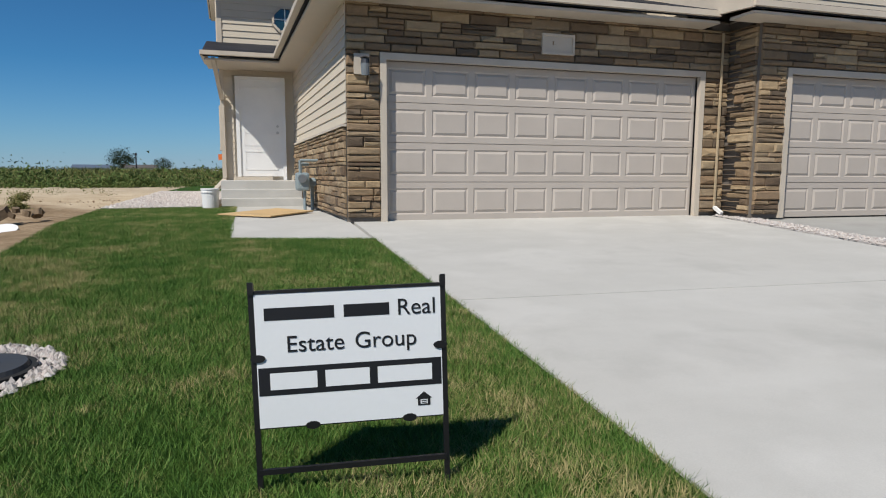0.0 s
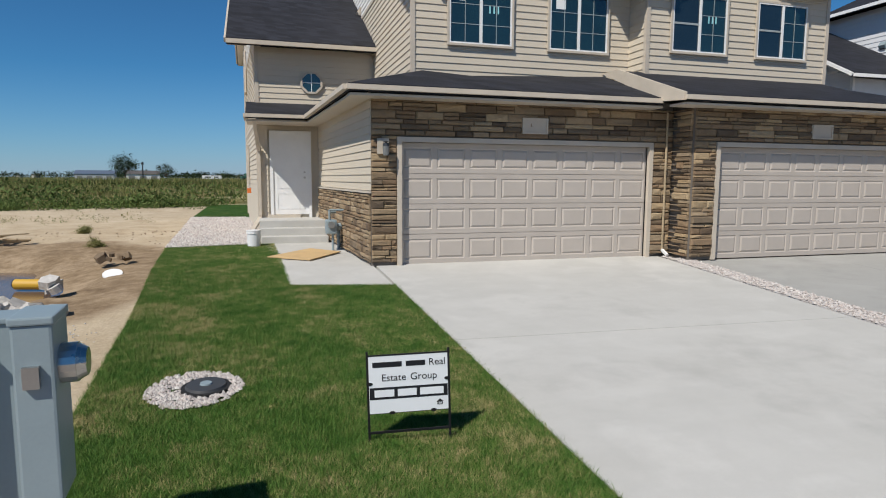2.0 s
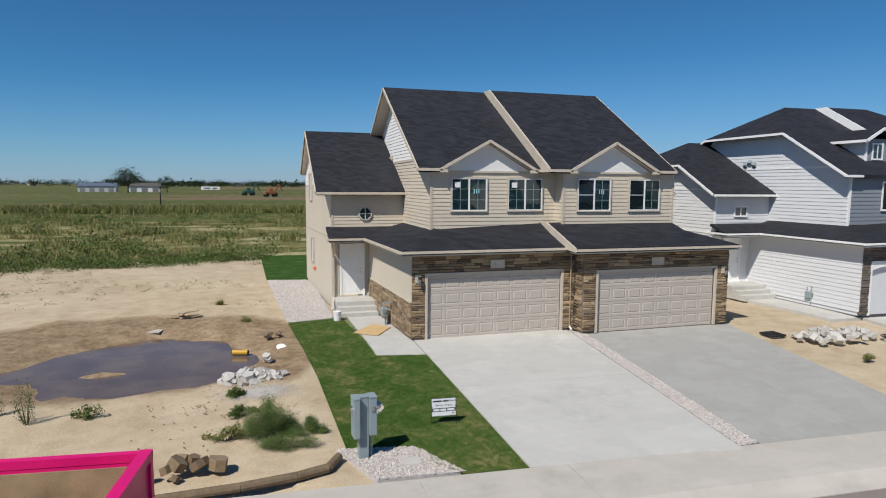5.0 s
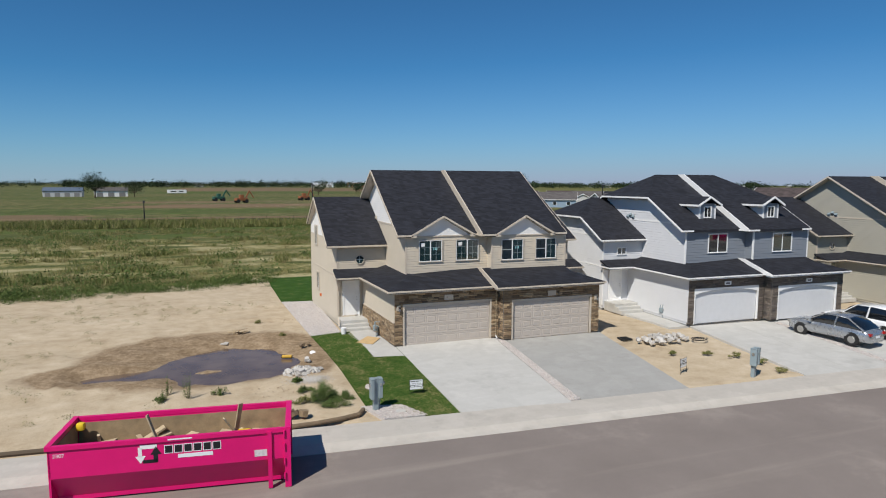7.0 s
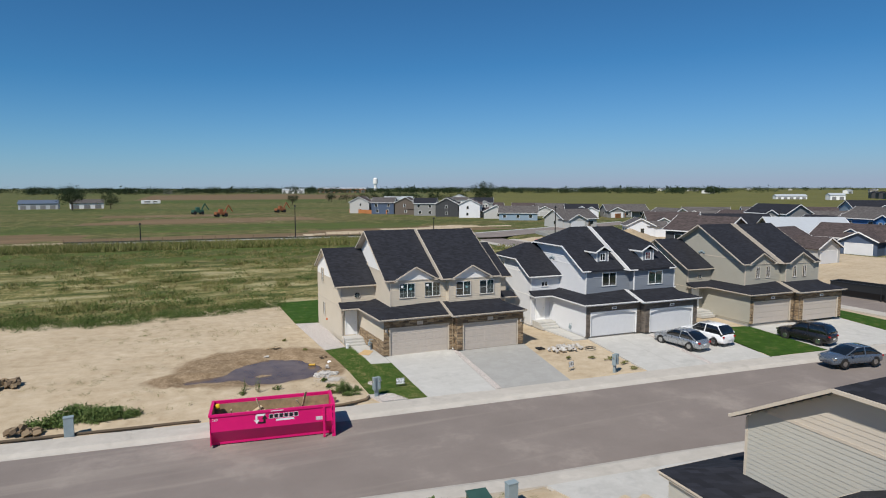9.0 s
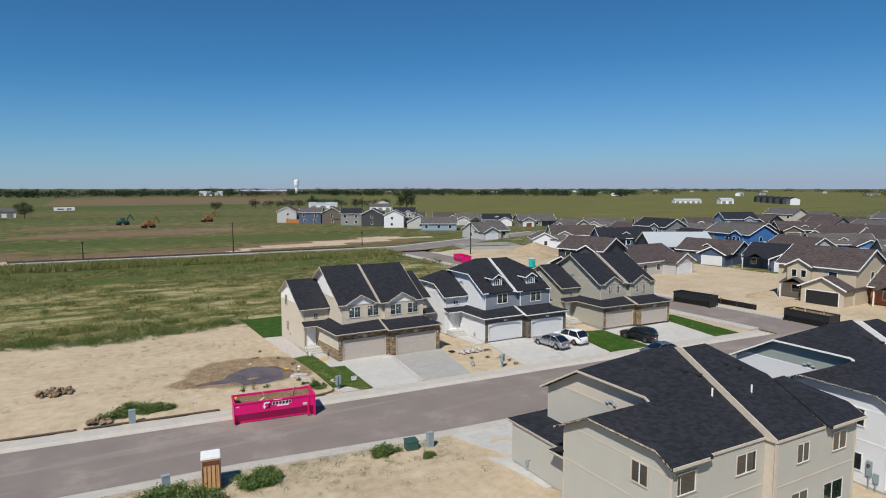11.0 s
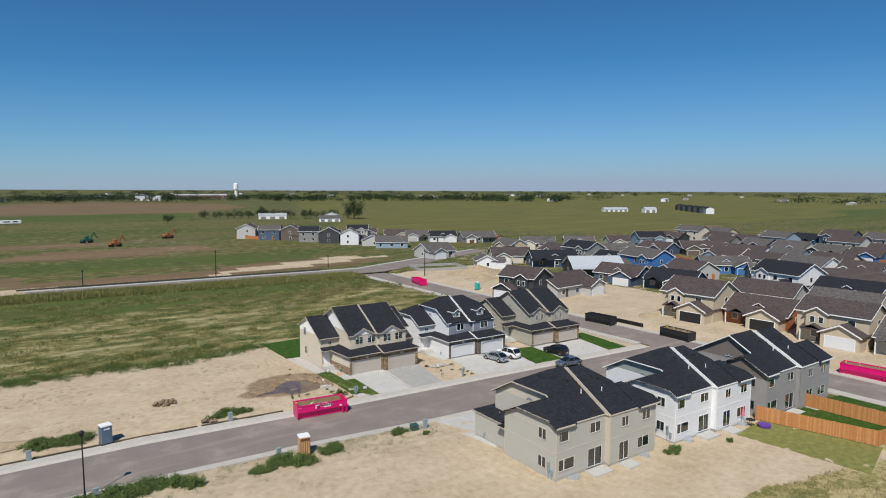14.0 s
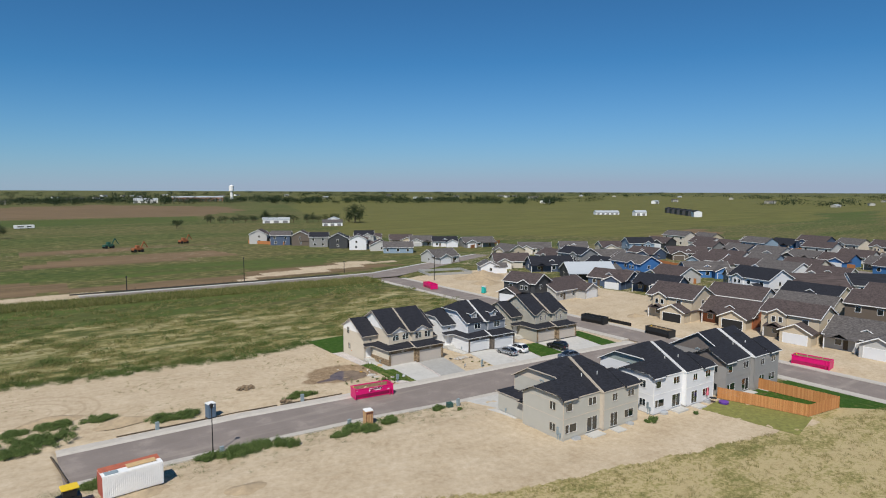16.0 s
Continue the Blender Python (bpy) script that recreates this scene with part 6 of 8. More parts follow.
part("pipe", Mesh().beam((5.76, -0.045, 0.12), (5.76, -0.045, 2.8), 0.028, 0.025, (0, 1, 0)), LUMBER, spout)
part("outlet", Mesh().beam((5.76, -0.05, 0.14), (5.76, -0.22, 0.05), 0.05, 0.045), WHITE, spout)
spout = thing("downspout", pose(0, 0, 0), "beige downspout bent back to the house corner", "downspout", "downspouts")
part("pipe", Mesh().beam((-1.92, 4.9, 2.86), (-1.84, 5.86, 2.2), 0.08, 0.06).beam((-1.84, 5.9, 0.55), (-1.84, 5.9, 2.3), 0.08, 0.06, (0, 1, 0)), TRIM_BEIGE, spout)
part("extension", Mesh().beam((-1.84, 5.9, 0.5), (-2.05, 4.6, 0.22), 0.09, 0.07), TRIM_BEIGE, spout)
marks = thing("window_stickers", pose(0, 0, 0), "pale maker's labels and chalk marks on new windows", "sticker")
CHALK = plain("chalk_marks", (0.35, 0.72, 0.75), 0.8)
for x, y, z in ((2.1, 1.674, 5.12), (4.3, 1.674, 5.12)):
    part("sticker", Mesh().box(x - 0.11, x + 0.11, y - 0.001, y, z - 0.09, z + 0.1), WHITE, marks)
for x, y in ((2.83, 1.674), (7.55, 1.024)):
    for k in range(3):
        part("chalk_bar", Mesh().box(x - 0.12 + k * 0.09, x - 0.09 + k * 0.09, y - 0.001, y, 4.82, 4.98), CHALK, marks)
reel = part("orange_hose_box", Mesh().box(-2.24, -2.1, 10.44, 10.56, 1.02, 1.18), ORANGE)
tagged(reel, "small orange box on the side wall", "box")


# ---------- roll-off containers ----------
def dumpster(x, y, yaw, mat, label, printed=True, load=True, L=6.45, H=1.78, W=2.25):
    s = thing("roll_off_dumpster", pose(x, y, -0.53 if abs(y) < 24 and x < 50 else -0.5, 0, 0, yaw), label, "dumpster", "roll-off dumpsters")
    t = 0.06
    lo = 0.12
    # sides slant: upper half upright, lower half set in
    for k in (0, 1):
        yy = 0 if k == 0 else W
        sgn = 1 if k == 0 else -1
        prof = [(yy, 0.86), (yy, H), (yy + sgn * t, H), (yy + sgn * t, 0.86), (yy + sgn * 0.48, lo), (yy + sgn * 0.42, lo)]
        part("side_panel", Mesh().prism([(0.02, a, b) for a, b in prof], (L - 0.04, 0, 0)), mat, s)
        part("top_rail", Mesh().box(-0.03, L + 0.03, yy - 0.05, yy + 0.07, H - 0.10, H + 0.02) if k == 0 else Mesh().box(-0.03, L + 0.03, yy - 0.07, yy + 0.05, H - 0.10, H + 0.02), mat, s)
        part("skid", Mesh().box(0.0, L, yy + sgn * 0.45 - 0.05, yy + sgn * 0.45 + 0.05, 0.02, 0.14), mat, s)
    part("end_panel", Mesh().box(0.0, t, 0.0, W, lo, H).box(-0.05, 0.10, -0.04, W + 0.04, H - 0.10, H + 0.03), mat, s)
    gate = part("tail_gate", Mesh().box(L - t, L, 0.0, W, lo, H).box(L - 0.12, L + 0.05, -0.05, W + 0.05, H - 0.10, H + 0.03), mat, s)
    for k in (-0.07, W - 0.05):
        part("gate_post", Mesh().box(L - 0.62, L - 0.50, k, k + 0.12, 0.0, H - 0.05).box(L - 0.14, L + 0.04, k, k + 0.12, -0.02, H), mat, gate)
    hin = Mesh()
    for z in (0.3, 0.75, 1.2, 1.6):
        hin.box(L - 0.17, L - 0.1, -0.095, -0.055, z, z + 0.10)
        hin.tube((L - 0.135, -0.10, z - 0.05), (L - 0.135, -0.10, z + 0.15), 0.028, 0.028, 8)
    part_each("hinge", hin, mat, gate)
    part("floor", Mesh().box(0.05, L - 0.05, 0.5, W - 0.5, lo, lo + 0.06), mat, s)
    roller = Mesh()
    for a in (0.35, L - 0.4):
        for b in (0.55, W - 0.66):
            roller.tube((a, b, 0.07), (a, b + 0.12, 0.07), 0.08, 0.08, 14)
    part("roller", roller, DARK, s)
    if load:
        rust = plain("dusty_inner_steel", (0.30, 0.22, 0.13), 0.9, vary=0.4, scale=2.5)
        part_each("liner", Mesh().box(0.10, L - 0.10, W - 0.085, W - 0.065, 0.88, H - 0.16).box(0.10, L - 0.1, 0.075, 0.085, 0.88, H - 0.2).box(t + 0.005, t + 0.02, 0.1, W - 0.1, 0.88, H - 0.14).box(0.1, L - 0.1, 0.09, W - 0.09, 0.86, 0.92), rust, s)
        rr = random.Random(4)
        debris = Mesh()
        for _ in range(60):
            a, b, z = rr.uniform(0.3, L - 0.4), rr.uniform(0.25, W - 0.3), rr.uniform(0.93, 1.05)
            d = Vector((rr.uniform(-1, 1), rr.uniform(-1, 1), rr.uniform(-0.05, 0.25))).normalized() * rr.uniform(0.3, 0.9)
            q = Vector((a, b, z)) + d
            q.x, q.y = min(max(q.x, 0.2), L - 0.2), min(max(q.y, 0.2), W - 0.2)
            debris.beam((a, b, z), q, rr.uniform(0.05, 0.35), rr.uniform(0.02, 0.09))
        deb = thing("waste_wood", Matrix.Translation(s.matrix_world.translation) @ s.matrix_world.to_3x3().to_4x4(), "broken boards and cardboard heaped in the dumpster", "waste", kind="stuff")
        part("heap", debris, LUMBER, deb)
        for a, b in (((2.75, 0.9, 0.93), (2.35, 0.95, 2.15)), ((4.75, 1.5, 0.93), (5.0, 1.1, 2.25)), ((5.0, 1.3, 0.95), (4.5, 1.0, 1.85))):
            part("plank", Mesh().beam(a, b, 0.14, 0.04), LUMBER, deb)
        part("yellow_bag", Mesh().box(0.16, 0.40, W - 0.55, W - 0.30, 1.52, 1.75), YELLOW, deb, bevel=0.08)
        part("yellow_bag", Mesh().box(4.9, 5.3, 0.7, 1.0, 1.3, 1.5), YELLOW, deb, bevel=0.08)
    if printed:
        f = -0.004
        part("printed_logo", Mesh().prism([(2.35, f, 1.5), (2.80, f, 1.5), (2.80, f, 1.62), (2.35, f, 1.62)], (0, -0.003, 0)).prism([(2.22, f, 1.30), (2.50, f, 1.30), (2.36, f, 1.08)], (0, -0.003, 0)).box(2.30, 2.40, f - 0.003, f, 1.28, 1.56), WHITE, s)
        part("printed_logo", Mesh().prism([(2.62, f, 1.32), (2.92, f, 1.32), (2.77, f, 1.56)], (0, -0.003, 0)).box(2.42, 2.80, f - 0.003, f, 1.08, 1.18).box(2.70, 2.82, f - 0.003, f, 1.1, 1.34), INK, s)
        for k in range(6):
            part("printed_bar", Mesh().box(2.99 + 0.26 * k, 3.225 + 0.26 * k, f - 0.001, f, 1.315, 1.565), PANEL_WHITE, s)
            part("printed_bar", Mesh().box(3.01 + 0.26 * k, 3.205 + 0.26 * k, f - 0.003, f - 0.001, 1.335, 1.545), INK, s)
        part("printed_bar", Mesh().box(3.35, 4.3, f - 0.003, f, 1.16, 1.27), PANEL_WHITE, s)
        part("printed_bar", Mesh().box(3.1, 3.75, -0.056, -0.052, H - 0.06, H - 0.02), PANEL_WHITE, s)
        part("worn_patch", Mesh().box(L - 1.0, L - 0.64, f - 0.003, f, 0.98, 1.18), plain("worn_white", (0.62, 0.58, 0.6), 0.6, vary=0.3, scale=12), s)
        lettering("2307", 0.15, PANEL_WHITE, s, Matrix.Translation((0.28, f - 0.002, 1.46)) @ UPRIGHT)
    return s


BLACK_BIN = plain("black_bin_enamel", (0.02, 0.022, 0.025), 0.45)
dumpster(-13.05, -11.40, -7, PINK, "magenta roll-off dumpster loaded with waste wood at the kerb")
dumpster(61.3, 7.4, -84, BLACK_BIN, "black roll-off dumpster by the side street kerb", False, False)
dumpster(63.3, -10.2, -93, BLACK_BIN, "black roll-off dumpster with waste beside a plot", False)
dumpster(64.9, -42.0, -84, PINK, "magenta roll-off dumpster filled with white bags", False)
dumpster(59.2, 75.0, -100, PINK, "magenta roll-off dumpster far along the side street", False, False)


# ---------- cars ----------
def car(x, y, yaw, mat, label, suv=False):
    """Local x runs from tail to nose."""
    z = max(float(land(x, y)), -0.53) + 0.03
    c = thing("parked_car", pose(x, y, z, 0, 0, yaw), label, "car", "parked cars")
    L, W, H = (4.5, 1.84, 1.68) if suv else (4.55, 1.78, 1.48)
    b = 0.95 if suv else 0.87

    def loft(stations):
        """Half sections (y, z) at stations along x, mirrored into one smooth skin."""
        m = Mesh()
        k = 2 * len(stations[0][1]) - 1
        for px, half in stations:
            m.v += [(px, -q, z_) for q, z_ in half] + [(px, q, z_) for q, z_ in half[-2::-1]]
        for i in range(len(stations) - 1):
            m.f += [(i * k + j, (i + 1) * k + j, (i + 1) * k + j + 1, i * k + j + 1) for j in range(k - 1)]
            m.f.append((i * k + k - 1, (i + 1) * k + k - 1, (i + 1) * k, i * k))
        m.f += [tuple(range(k)), tuple(range(len(m.v) - k, len(m.v)))]
        return m

    h = W / 2
    shell = []
    for px, w, zt in ((-0.5, 0.72, 0.62), (-0.485, 0.86, 0.86), (-0.44, 0.95, 0.97), (-0.30, 1.0, 1.0), (-0.1, 1.0, 1.01), (0.1, 1.0, 1.0), (0.24, 1.0, 0.99), (0.34, 0.98, 0.965), (0.43, 0.94, 0.92), (0.48, 0.85, 0.84), (0.5, 0.68, 0.68)):
        zt, w = zt * (b + 0.06), w * h
        if suv and px < -0.3:
            zt *= 1.06
        shell.append((px * L, [(w * 0.86, 0.25), (w * 0.97, 0.32), (w, 0.5 if zt > 0.6 else zt * 0.8), (w * 0.985, zt * 0.84), (w * 0.93, zt * 0.95), (w * 0.80, zt), (0, zt + 0.025)]))
    part("body", loft(shell), mat, c, smooth=True)
    if suv:
        line = [(-0.475, b + 0.10, 0.84), (-0.43, H - 0.22, 0.74), (-0.36, H - 0.05, 0.70), (-0.15, H, 0.70), (0.05, H - 0.03, 0.70), (0.14, H - 0.2, 0.72), (0.25, b + 0.02, 0.80)]
    else:
        line = [(-0.44, b + 0.03, 0.82), (-0.33, H - 0.20, 0.74), (-0.24, H - 0.05, 0.70), (-0.09, H, 0.70), (0.05, H - 0.04, 0.70), (0.16, H - 0.22, 0.74), (0.29, b + 0.0, 0.84)]
    part("cabin", loft([(px * L, [(h * 0.93, b - 0.08), (h * (0.5 * w + 0.46), (b + zt) / 2), (h * w + 0.03, zt - 0.03), (h * w - 0.08, zt), (0, zt + 0.02)]) for px, zt, w in line]), GLASS_CAR, c, "dark tinted windows", smooth=True)
    part("roof", loft([(px * L, [(h * w + 0.045, zt - 0.05), (h * w + 0.035, zt - 0.015), (h * w - 0.08, zt + 0.014), (0, zt + 0.034)]) for px, zt, w in line[2:5]]), mat, c, smooth=True)
    for s in (-1, 1):
        for i, j in ((0, 2), (6, 4)):
            p, q = line[i], line[j]
            part("pillar", Mesh().beam((p[0] * L, s * h * 0.88, p[1] - 0.02), (q[0] * L, s * (h * q[2] + 0.02), q[1] - 0.02), 0.10, 0.05), mat, c)
        part("pillar", Mesh().beam((-0.10 * L, s * h * 0.955, b), (-0.11 * L, s * (h * 0.70 + 0.02), H - 0.04), 0.07, 0.05), mat, c)
    for wx in (-L / 2 + 0.85, L / 2 - 0.88):
        for s in (-1, 1):
            yy = s * (W / 2 - 0.10)
            wh = part("wheel", Mesh().tube((wx, yy - 0.11, 0.32), (wx, yy + 0.11, 0.32), 0.325, 0.325, 22), TIRE, c)
            part("rim", Mesh().tube((wx, yy + s * 0.10, 0.32), (wx, yy + s * 0.117, 0.32), 0.21, 0.19, 16), CHROME, wh)
            part("wheel_arch", Mesh().tube((wx, yy - 0.115, 0.34), (wx, yy + s * 0.094, 0.34), 0.385, 0.385, 20), DARK, wh)
    for s in (-1, 1):
        part("tail_light", Mesh().box(-L / 2 - 0.035, -L / 2 + 0.12, s * (W / 2 - 0.24) - 0.09, s * (W / 2 - 0.24) + 0.09, b - 0.22, b - 0.09), plain("red_lens", (0.35, 0.01, 0.01), 0.2), c)
        part("headlight", Mesh().box(L / 2 - 0.28, L / 2 - 0.02, s * (W / 2 - 0.25) - 0.15, s * (W / 2 - 0.25) + 0.15, b - 0.28, b - 0.14), CHROME, c)
        part("mirror", Mesh().box((L / 2 - 1.25) - 0.25, (L / 2 - 1.25) - 0.08, s * (W / 2 + 0.03) - 0.09, s * (W / 2 + 0.03) + 0.09, b + 0.02, b + 0.16), mat, c)
    part("number_plate", Mesh().box(-L / 2 - 0.045, -L / 2 - 0.02, -0.16, 0.16, 0.5, 0.62), PANEL_WHITE, c)
    return c


def paint(name, col, metal=0.4):
    m = plain(name, col, 0.28, metal, vary=0.04, bumpy=0)
    m.node_tree.nodes["Principled BSDF"].inputs["Coat Weight"].default_value = 0.8
    return m


car(24.4, -5.6, 98, paint("silver_paint", (0.42, 0.44, 0.46), 0.7), "silver saloon car parked on the pale driveway")
car(27.6, -5.2, 96, paint("white_car_paint", (0.78, 0.79, 0.80), 0.0), "white compact suv parked beside the saloon", True)
car(36.0, -8.3, 100, paint("black_car_paint", (0.015, 0.014, 0.016), 0.2), "black suv parked before the tan house", True)
car(32.7, -14.4, 171, paint("blue_grey_paint", (0.16, 0.20, 0.26), 0.6), "blue-grey hatchback parked at the kerb")


# ---------- street things ----------
lamp = thing("street_lamp", pose(-37.0, -18.3, -0.45) @ Matrix.Scale(1.1, 4), "tall black street lamp with a small lantern head", "street lamp")
part("base", Mesh().tube((0, 0, 0), (0, 0, 0.5), 0.13, 0.09, 14), BLACK, lamp)
part("pole", Mesh().tube((0, 0, 0.5), (0, 0, 5.35), 0.065, 0.05, 12), BLACK, lamp)
part("lantern", Mesh().tube((0, 0, 5.35), (0, 0, 5.45), 0.1, 0.16, 12).tube((0, 0, 5.45), (0, 0, 5.78), 0.15, 0.22, 12).tube((0, 0, 5.78), (0, 0, 5.95), 0.27, 0.06, 12), BLACK, lamp)


def toilet(x, y, yaw, mat, label, boards=False):
    t = thing("portable_toilet", pose(x, y, float(land(x, y)), 0, 0, yaw), label, "portable toilet")
    part("cabin", Mesh().box(-0.56, 0.56, -0.56, 0.56, 0.08, 2.05), mat, t, bevel=0.02)
    part("skid", Mesh().box(-0.6, 0.6, -0.6, 0.6, -0.02, 0.08), DARK, t)
    rf = Mesh().box(-0.6, 0.6, -0.6, 0.6, 2.05, 2.14)
    rf.prism([(-0.58, -0.58, 2.14), (0.58, -0.58, 2.14), (0.58, 0.58, 2.14), (-0.58, 0.58, 2.14)], (0, 0, 0.06))
    part("roof", rf, WHITE, t, "white moulded roof", bevel=0.06)
    part("door", Mesh().box(-0.36, 0.36, -0.585, -0.56, 0.16, 1.92), mat, t)
    if boards:
        trim = plain("dark_stain", (0.14, 0.05, 0.03), 0.7)
        for k in range(5):
            part("batten", Mesh().box(-0.52 + k * 0.25, -0.47 + k * 0.25, -0.605, -0.585, 0.1, 1.65), trim, t)
            part("batten", Mesh().box(0.562, 0.58, -0.52 + k * 0.25, -0.47 + k * 0.25, 0.1, 1.65), trim, t)
        part("printed_bar", Mesh().box(-0.5, 0.5, -0.61, -0.586, 1.70, 1.98).box(0.56, 0.585, -0.5, 0.5, 1.70, 1.98), trim, t)
    else:
        part("vent", Mesh().box(-0.3, 0.3, -0.592, -0.585, 1.7, 1.85), WHITE, t)
    return t


toilet(-16.45, -21.4, -8, plain("varnished_pine", (0.55, 0.33, 0.16), 0.6, vary=0.2), "wooden portable toilet with a white roof beside the road", True)
toilet(-33.7, -5.6, 10, BLUE_GREY, "blue-grey plastic portable toilet with a white roof")
toilet(67.5, 53.0, 10, TEAL, "teal plastic portable toilet on a building plot")

# shipping container and loader at the road's end
box = thing("shipping_container", pose(-50.0, -24.2, -0.15, 0, 0, 4), "white shipping container with a rusty red roof tarp", "container")
part("shell", Mesh().box(0, 6.1, 0, 2.45, 0.1, 2.6), WHITE, box)
ribs = Mesh()
for i in range(30):
    ribs.box(0.1 + i * 0.2, 0.2 + i * 0.2, -0.035, 0.0, 0.2, 2.5)
part("corrugation", ribs, WHITE, box)
ribs = Mesh()
for i in range(12):
    ribs.box(6.1, 6.135, 0.1 + i * 0.2, 0.2 + i * 0.2, 0.2, 2.5)
part("corrugation", ribs, WHITE, box)
part("tarp", Mesh().box(0.0, 6.1, 1.2, 2.5, 2.6, 2.66), plain("faded_red_tarp", (0.42, 0.12, 0.07), 0.8, vary=0.3), box)
part("plywood_cover", Mesh().box(2.6, 5.6, 0.6, 1.7, 2.665, 2.69), PLYWOOD, box)
part("hatch", Mesh().box(0.3, 1.6, 0.2, 0.9, 2.6, 2.72), BOX_GREY, box)
part("end_door", Mesh().box(-0.05, 0.0, 0.05, 2.4, 0.15, 2.55), plain("faded_red_paint", (0.40, 0.10, 0.07), 0.7, vary=0.3), box)
ld = thing("skid_loader", pose(-52.8, -23.6, -0.15, 0, 0, 4), "yellow skid loader parked behind the container", "loader")
part("body", Mesh().box(-1.3, 0.9, -0.5, 0.9, 0.4, 1.2), BLACK, ld, bevel=0.05)
part("cab", Mesh().box(-0.8, 0.5, -0.35, 0.75, 1.2, 2.05), BLACK, ld, bevel=0.03)
part("cab_roof", Mesh().box(-0.95, 0.7, -0.5, 0.9, 2.05, 2.2), YELLOW, ld, bevel=0.04)
for wx in (-0.75, 0.45):
    for wy in (-0.72, 0.88):
        part("wheel", Mesh().tube((wx, wy, 0.42), (wx, wy + 0.26, 0.42), 0.42, 0.42, 18), TIRE, ld)

# cedar fence
def fence(a, b, group):
    a, b = Vector((*a, 0)), Vector((*b, 0))
    n = int((b - a).length / 0.145)
    s = thing("cedar_fence", Matrix(), "tall fence of new orange cedar boards", "fence", group)
    d = (b - a).normalized()
    side = Vector((-d.y, d.x, 0))
    me = Mesh().box(-0.068, 0.068, -0.01, 0.01, 0.05, 1.83).data("board")
    me.materials.append(CEDAR)
    ang = math.atan2(d.y, d.x)
    for i in range(n):
        p = a + d * (0.145 * (i + 0.5))
        ob = new("board", me)
        ob.parent = s
        ob.matrix_local = pose(p.x, p.y, -0.05 + 0.012 * math.sin(i * 1.7), 0, 0, math.degrees(ang))
    for z in (0.4, 1.45):
        part("rail", Mesh().beam((*(a + side * 0.03).xy, z), (*(b + side * 0.03).xy, z), 0.04, 0.09), CEDAR, s)
    k = int((b - a).length / 2.4) + 1
    for i in range(k + 1):
        p = a.lerp(b, i / k) + side * 0.08
        part("post", Mesh().box(p.x - 0.05, p.x + 0.05, p.y - 0.05, p.y + 0.05, -0.1, 1.8), CEDAR, s)


fence((33.4, -45.0), (36.6, -57.2), "backyard fence")
fence((36.6, -57.2), (44.2, -58.2), "backyard fence")
fence((43.4, -46.1), (44.2, -58.2), "backyard fence")

# patio furniture behind the white house
para = thing("patio_umbrella", pose(30.6, -44.9, 0.0), "furled pink patio umbrella", "umbrella")
part("pole", Mesh().tube((0, 0, 0), (0, 0, 2.4), 0.025), WHITE, para)
part("canopy", Mesh().tube((0, 0, 1.0), (0.05, 0, 2.3), 0.22, 0.05, 9), plain("pink_canvas", (0.62, 0.16, 0.22), 0.85, vary=0.3, scale=9), para)
tab = thing("patio_table", pose(30.9, -45.7, 0.0), "dark metal patio table", "table")
part("tabletop", Mesh().tube((0, 0, 0.70), (0, 0, 0.73), 0.55, 0.55, 20), DARK, tab)
for a in (0.8, 2.4, 4.0, 5.5):
    part("leg", Mesh().tube((0.4 * math.cos(a), 0.4 * math.sin(a), 0), (0.25 * math.cos(a), 0.25 * math.sin(a), 0.7), 0.02, 0.02, 8), DARK, tab)
toy = thing("paddling_pool", pose(31.9, -46.9, 0.0), "small purple plastic paddling pool", "pool")
part("ring", Mesh().tube((0, 0, 0), (0, 0, 0.3), 0.7, 0.75, 24), plain("purple_plastic", (0.12, 0.05, 0.32), 0.5), toy)


# ---------- loose stones and rubbish on the plots ----------
CLODS = stone_like("brown_clods", [(0.26, 0.19, 0.12), (0.18, 0.13, 0.085), (0.33, 0.25, 0.16)])


def rubble(x, y, rx, ry, n, size, label, seed, mat=RUBBLE):
    """Broken slabs in a heap, each a stone of its own."""
    r = random.Random(seed)
    h = thing("rubble_heap", pose(x, y, float(land(x, y)) - (0.1 if -3 < y < 0 and x < -3 else 0.0)), label, "rubble")
    for i in range(n):
        a, d = r.uniform(0, math.tau), math.sqrt(r.random())
        px, py = rx * d * math.cos(a), ry * d * math.sin(a)
        s = size * r.uniform(0.5, 1.3)
        k = r.choice((5, 6, 7))
        th = s * r.uniform(0.4, 0.75)
        o = [Vector((s * 0.5 * math.cos(j * math.tau / k) * r.uniform(0.7, 1.2), s * 0.5 * math.sin(j * math.tau / k) * r.uniform(0.7, 1.2), r.uniform(-0.03, 0.03) * s)) for j in range(k)]
        m = Mesh().prism(o, (r.uniform(-0.1, 0.1) * s, r.uniform(-0.1, 0.1) * s, th))
        ob = part("stone", m, mat, h)
        ob.matrix_local = pose(px, py, (1 - d) * size * 0.75 + th * 0.1, r.uniform(-35, 35), r.uniform(-35, 35), r.uniform(0, 360))


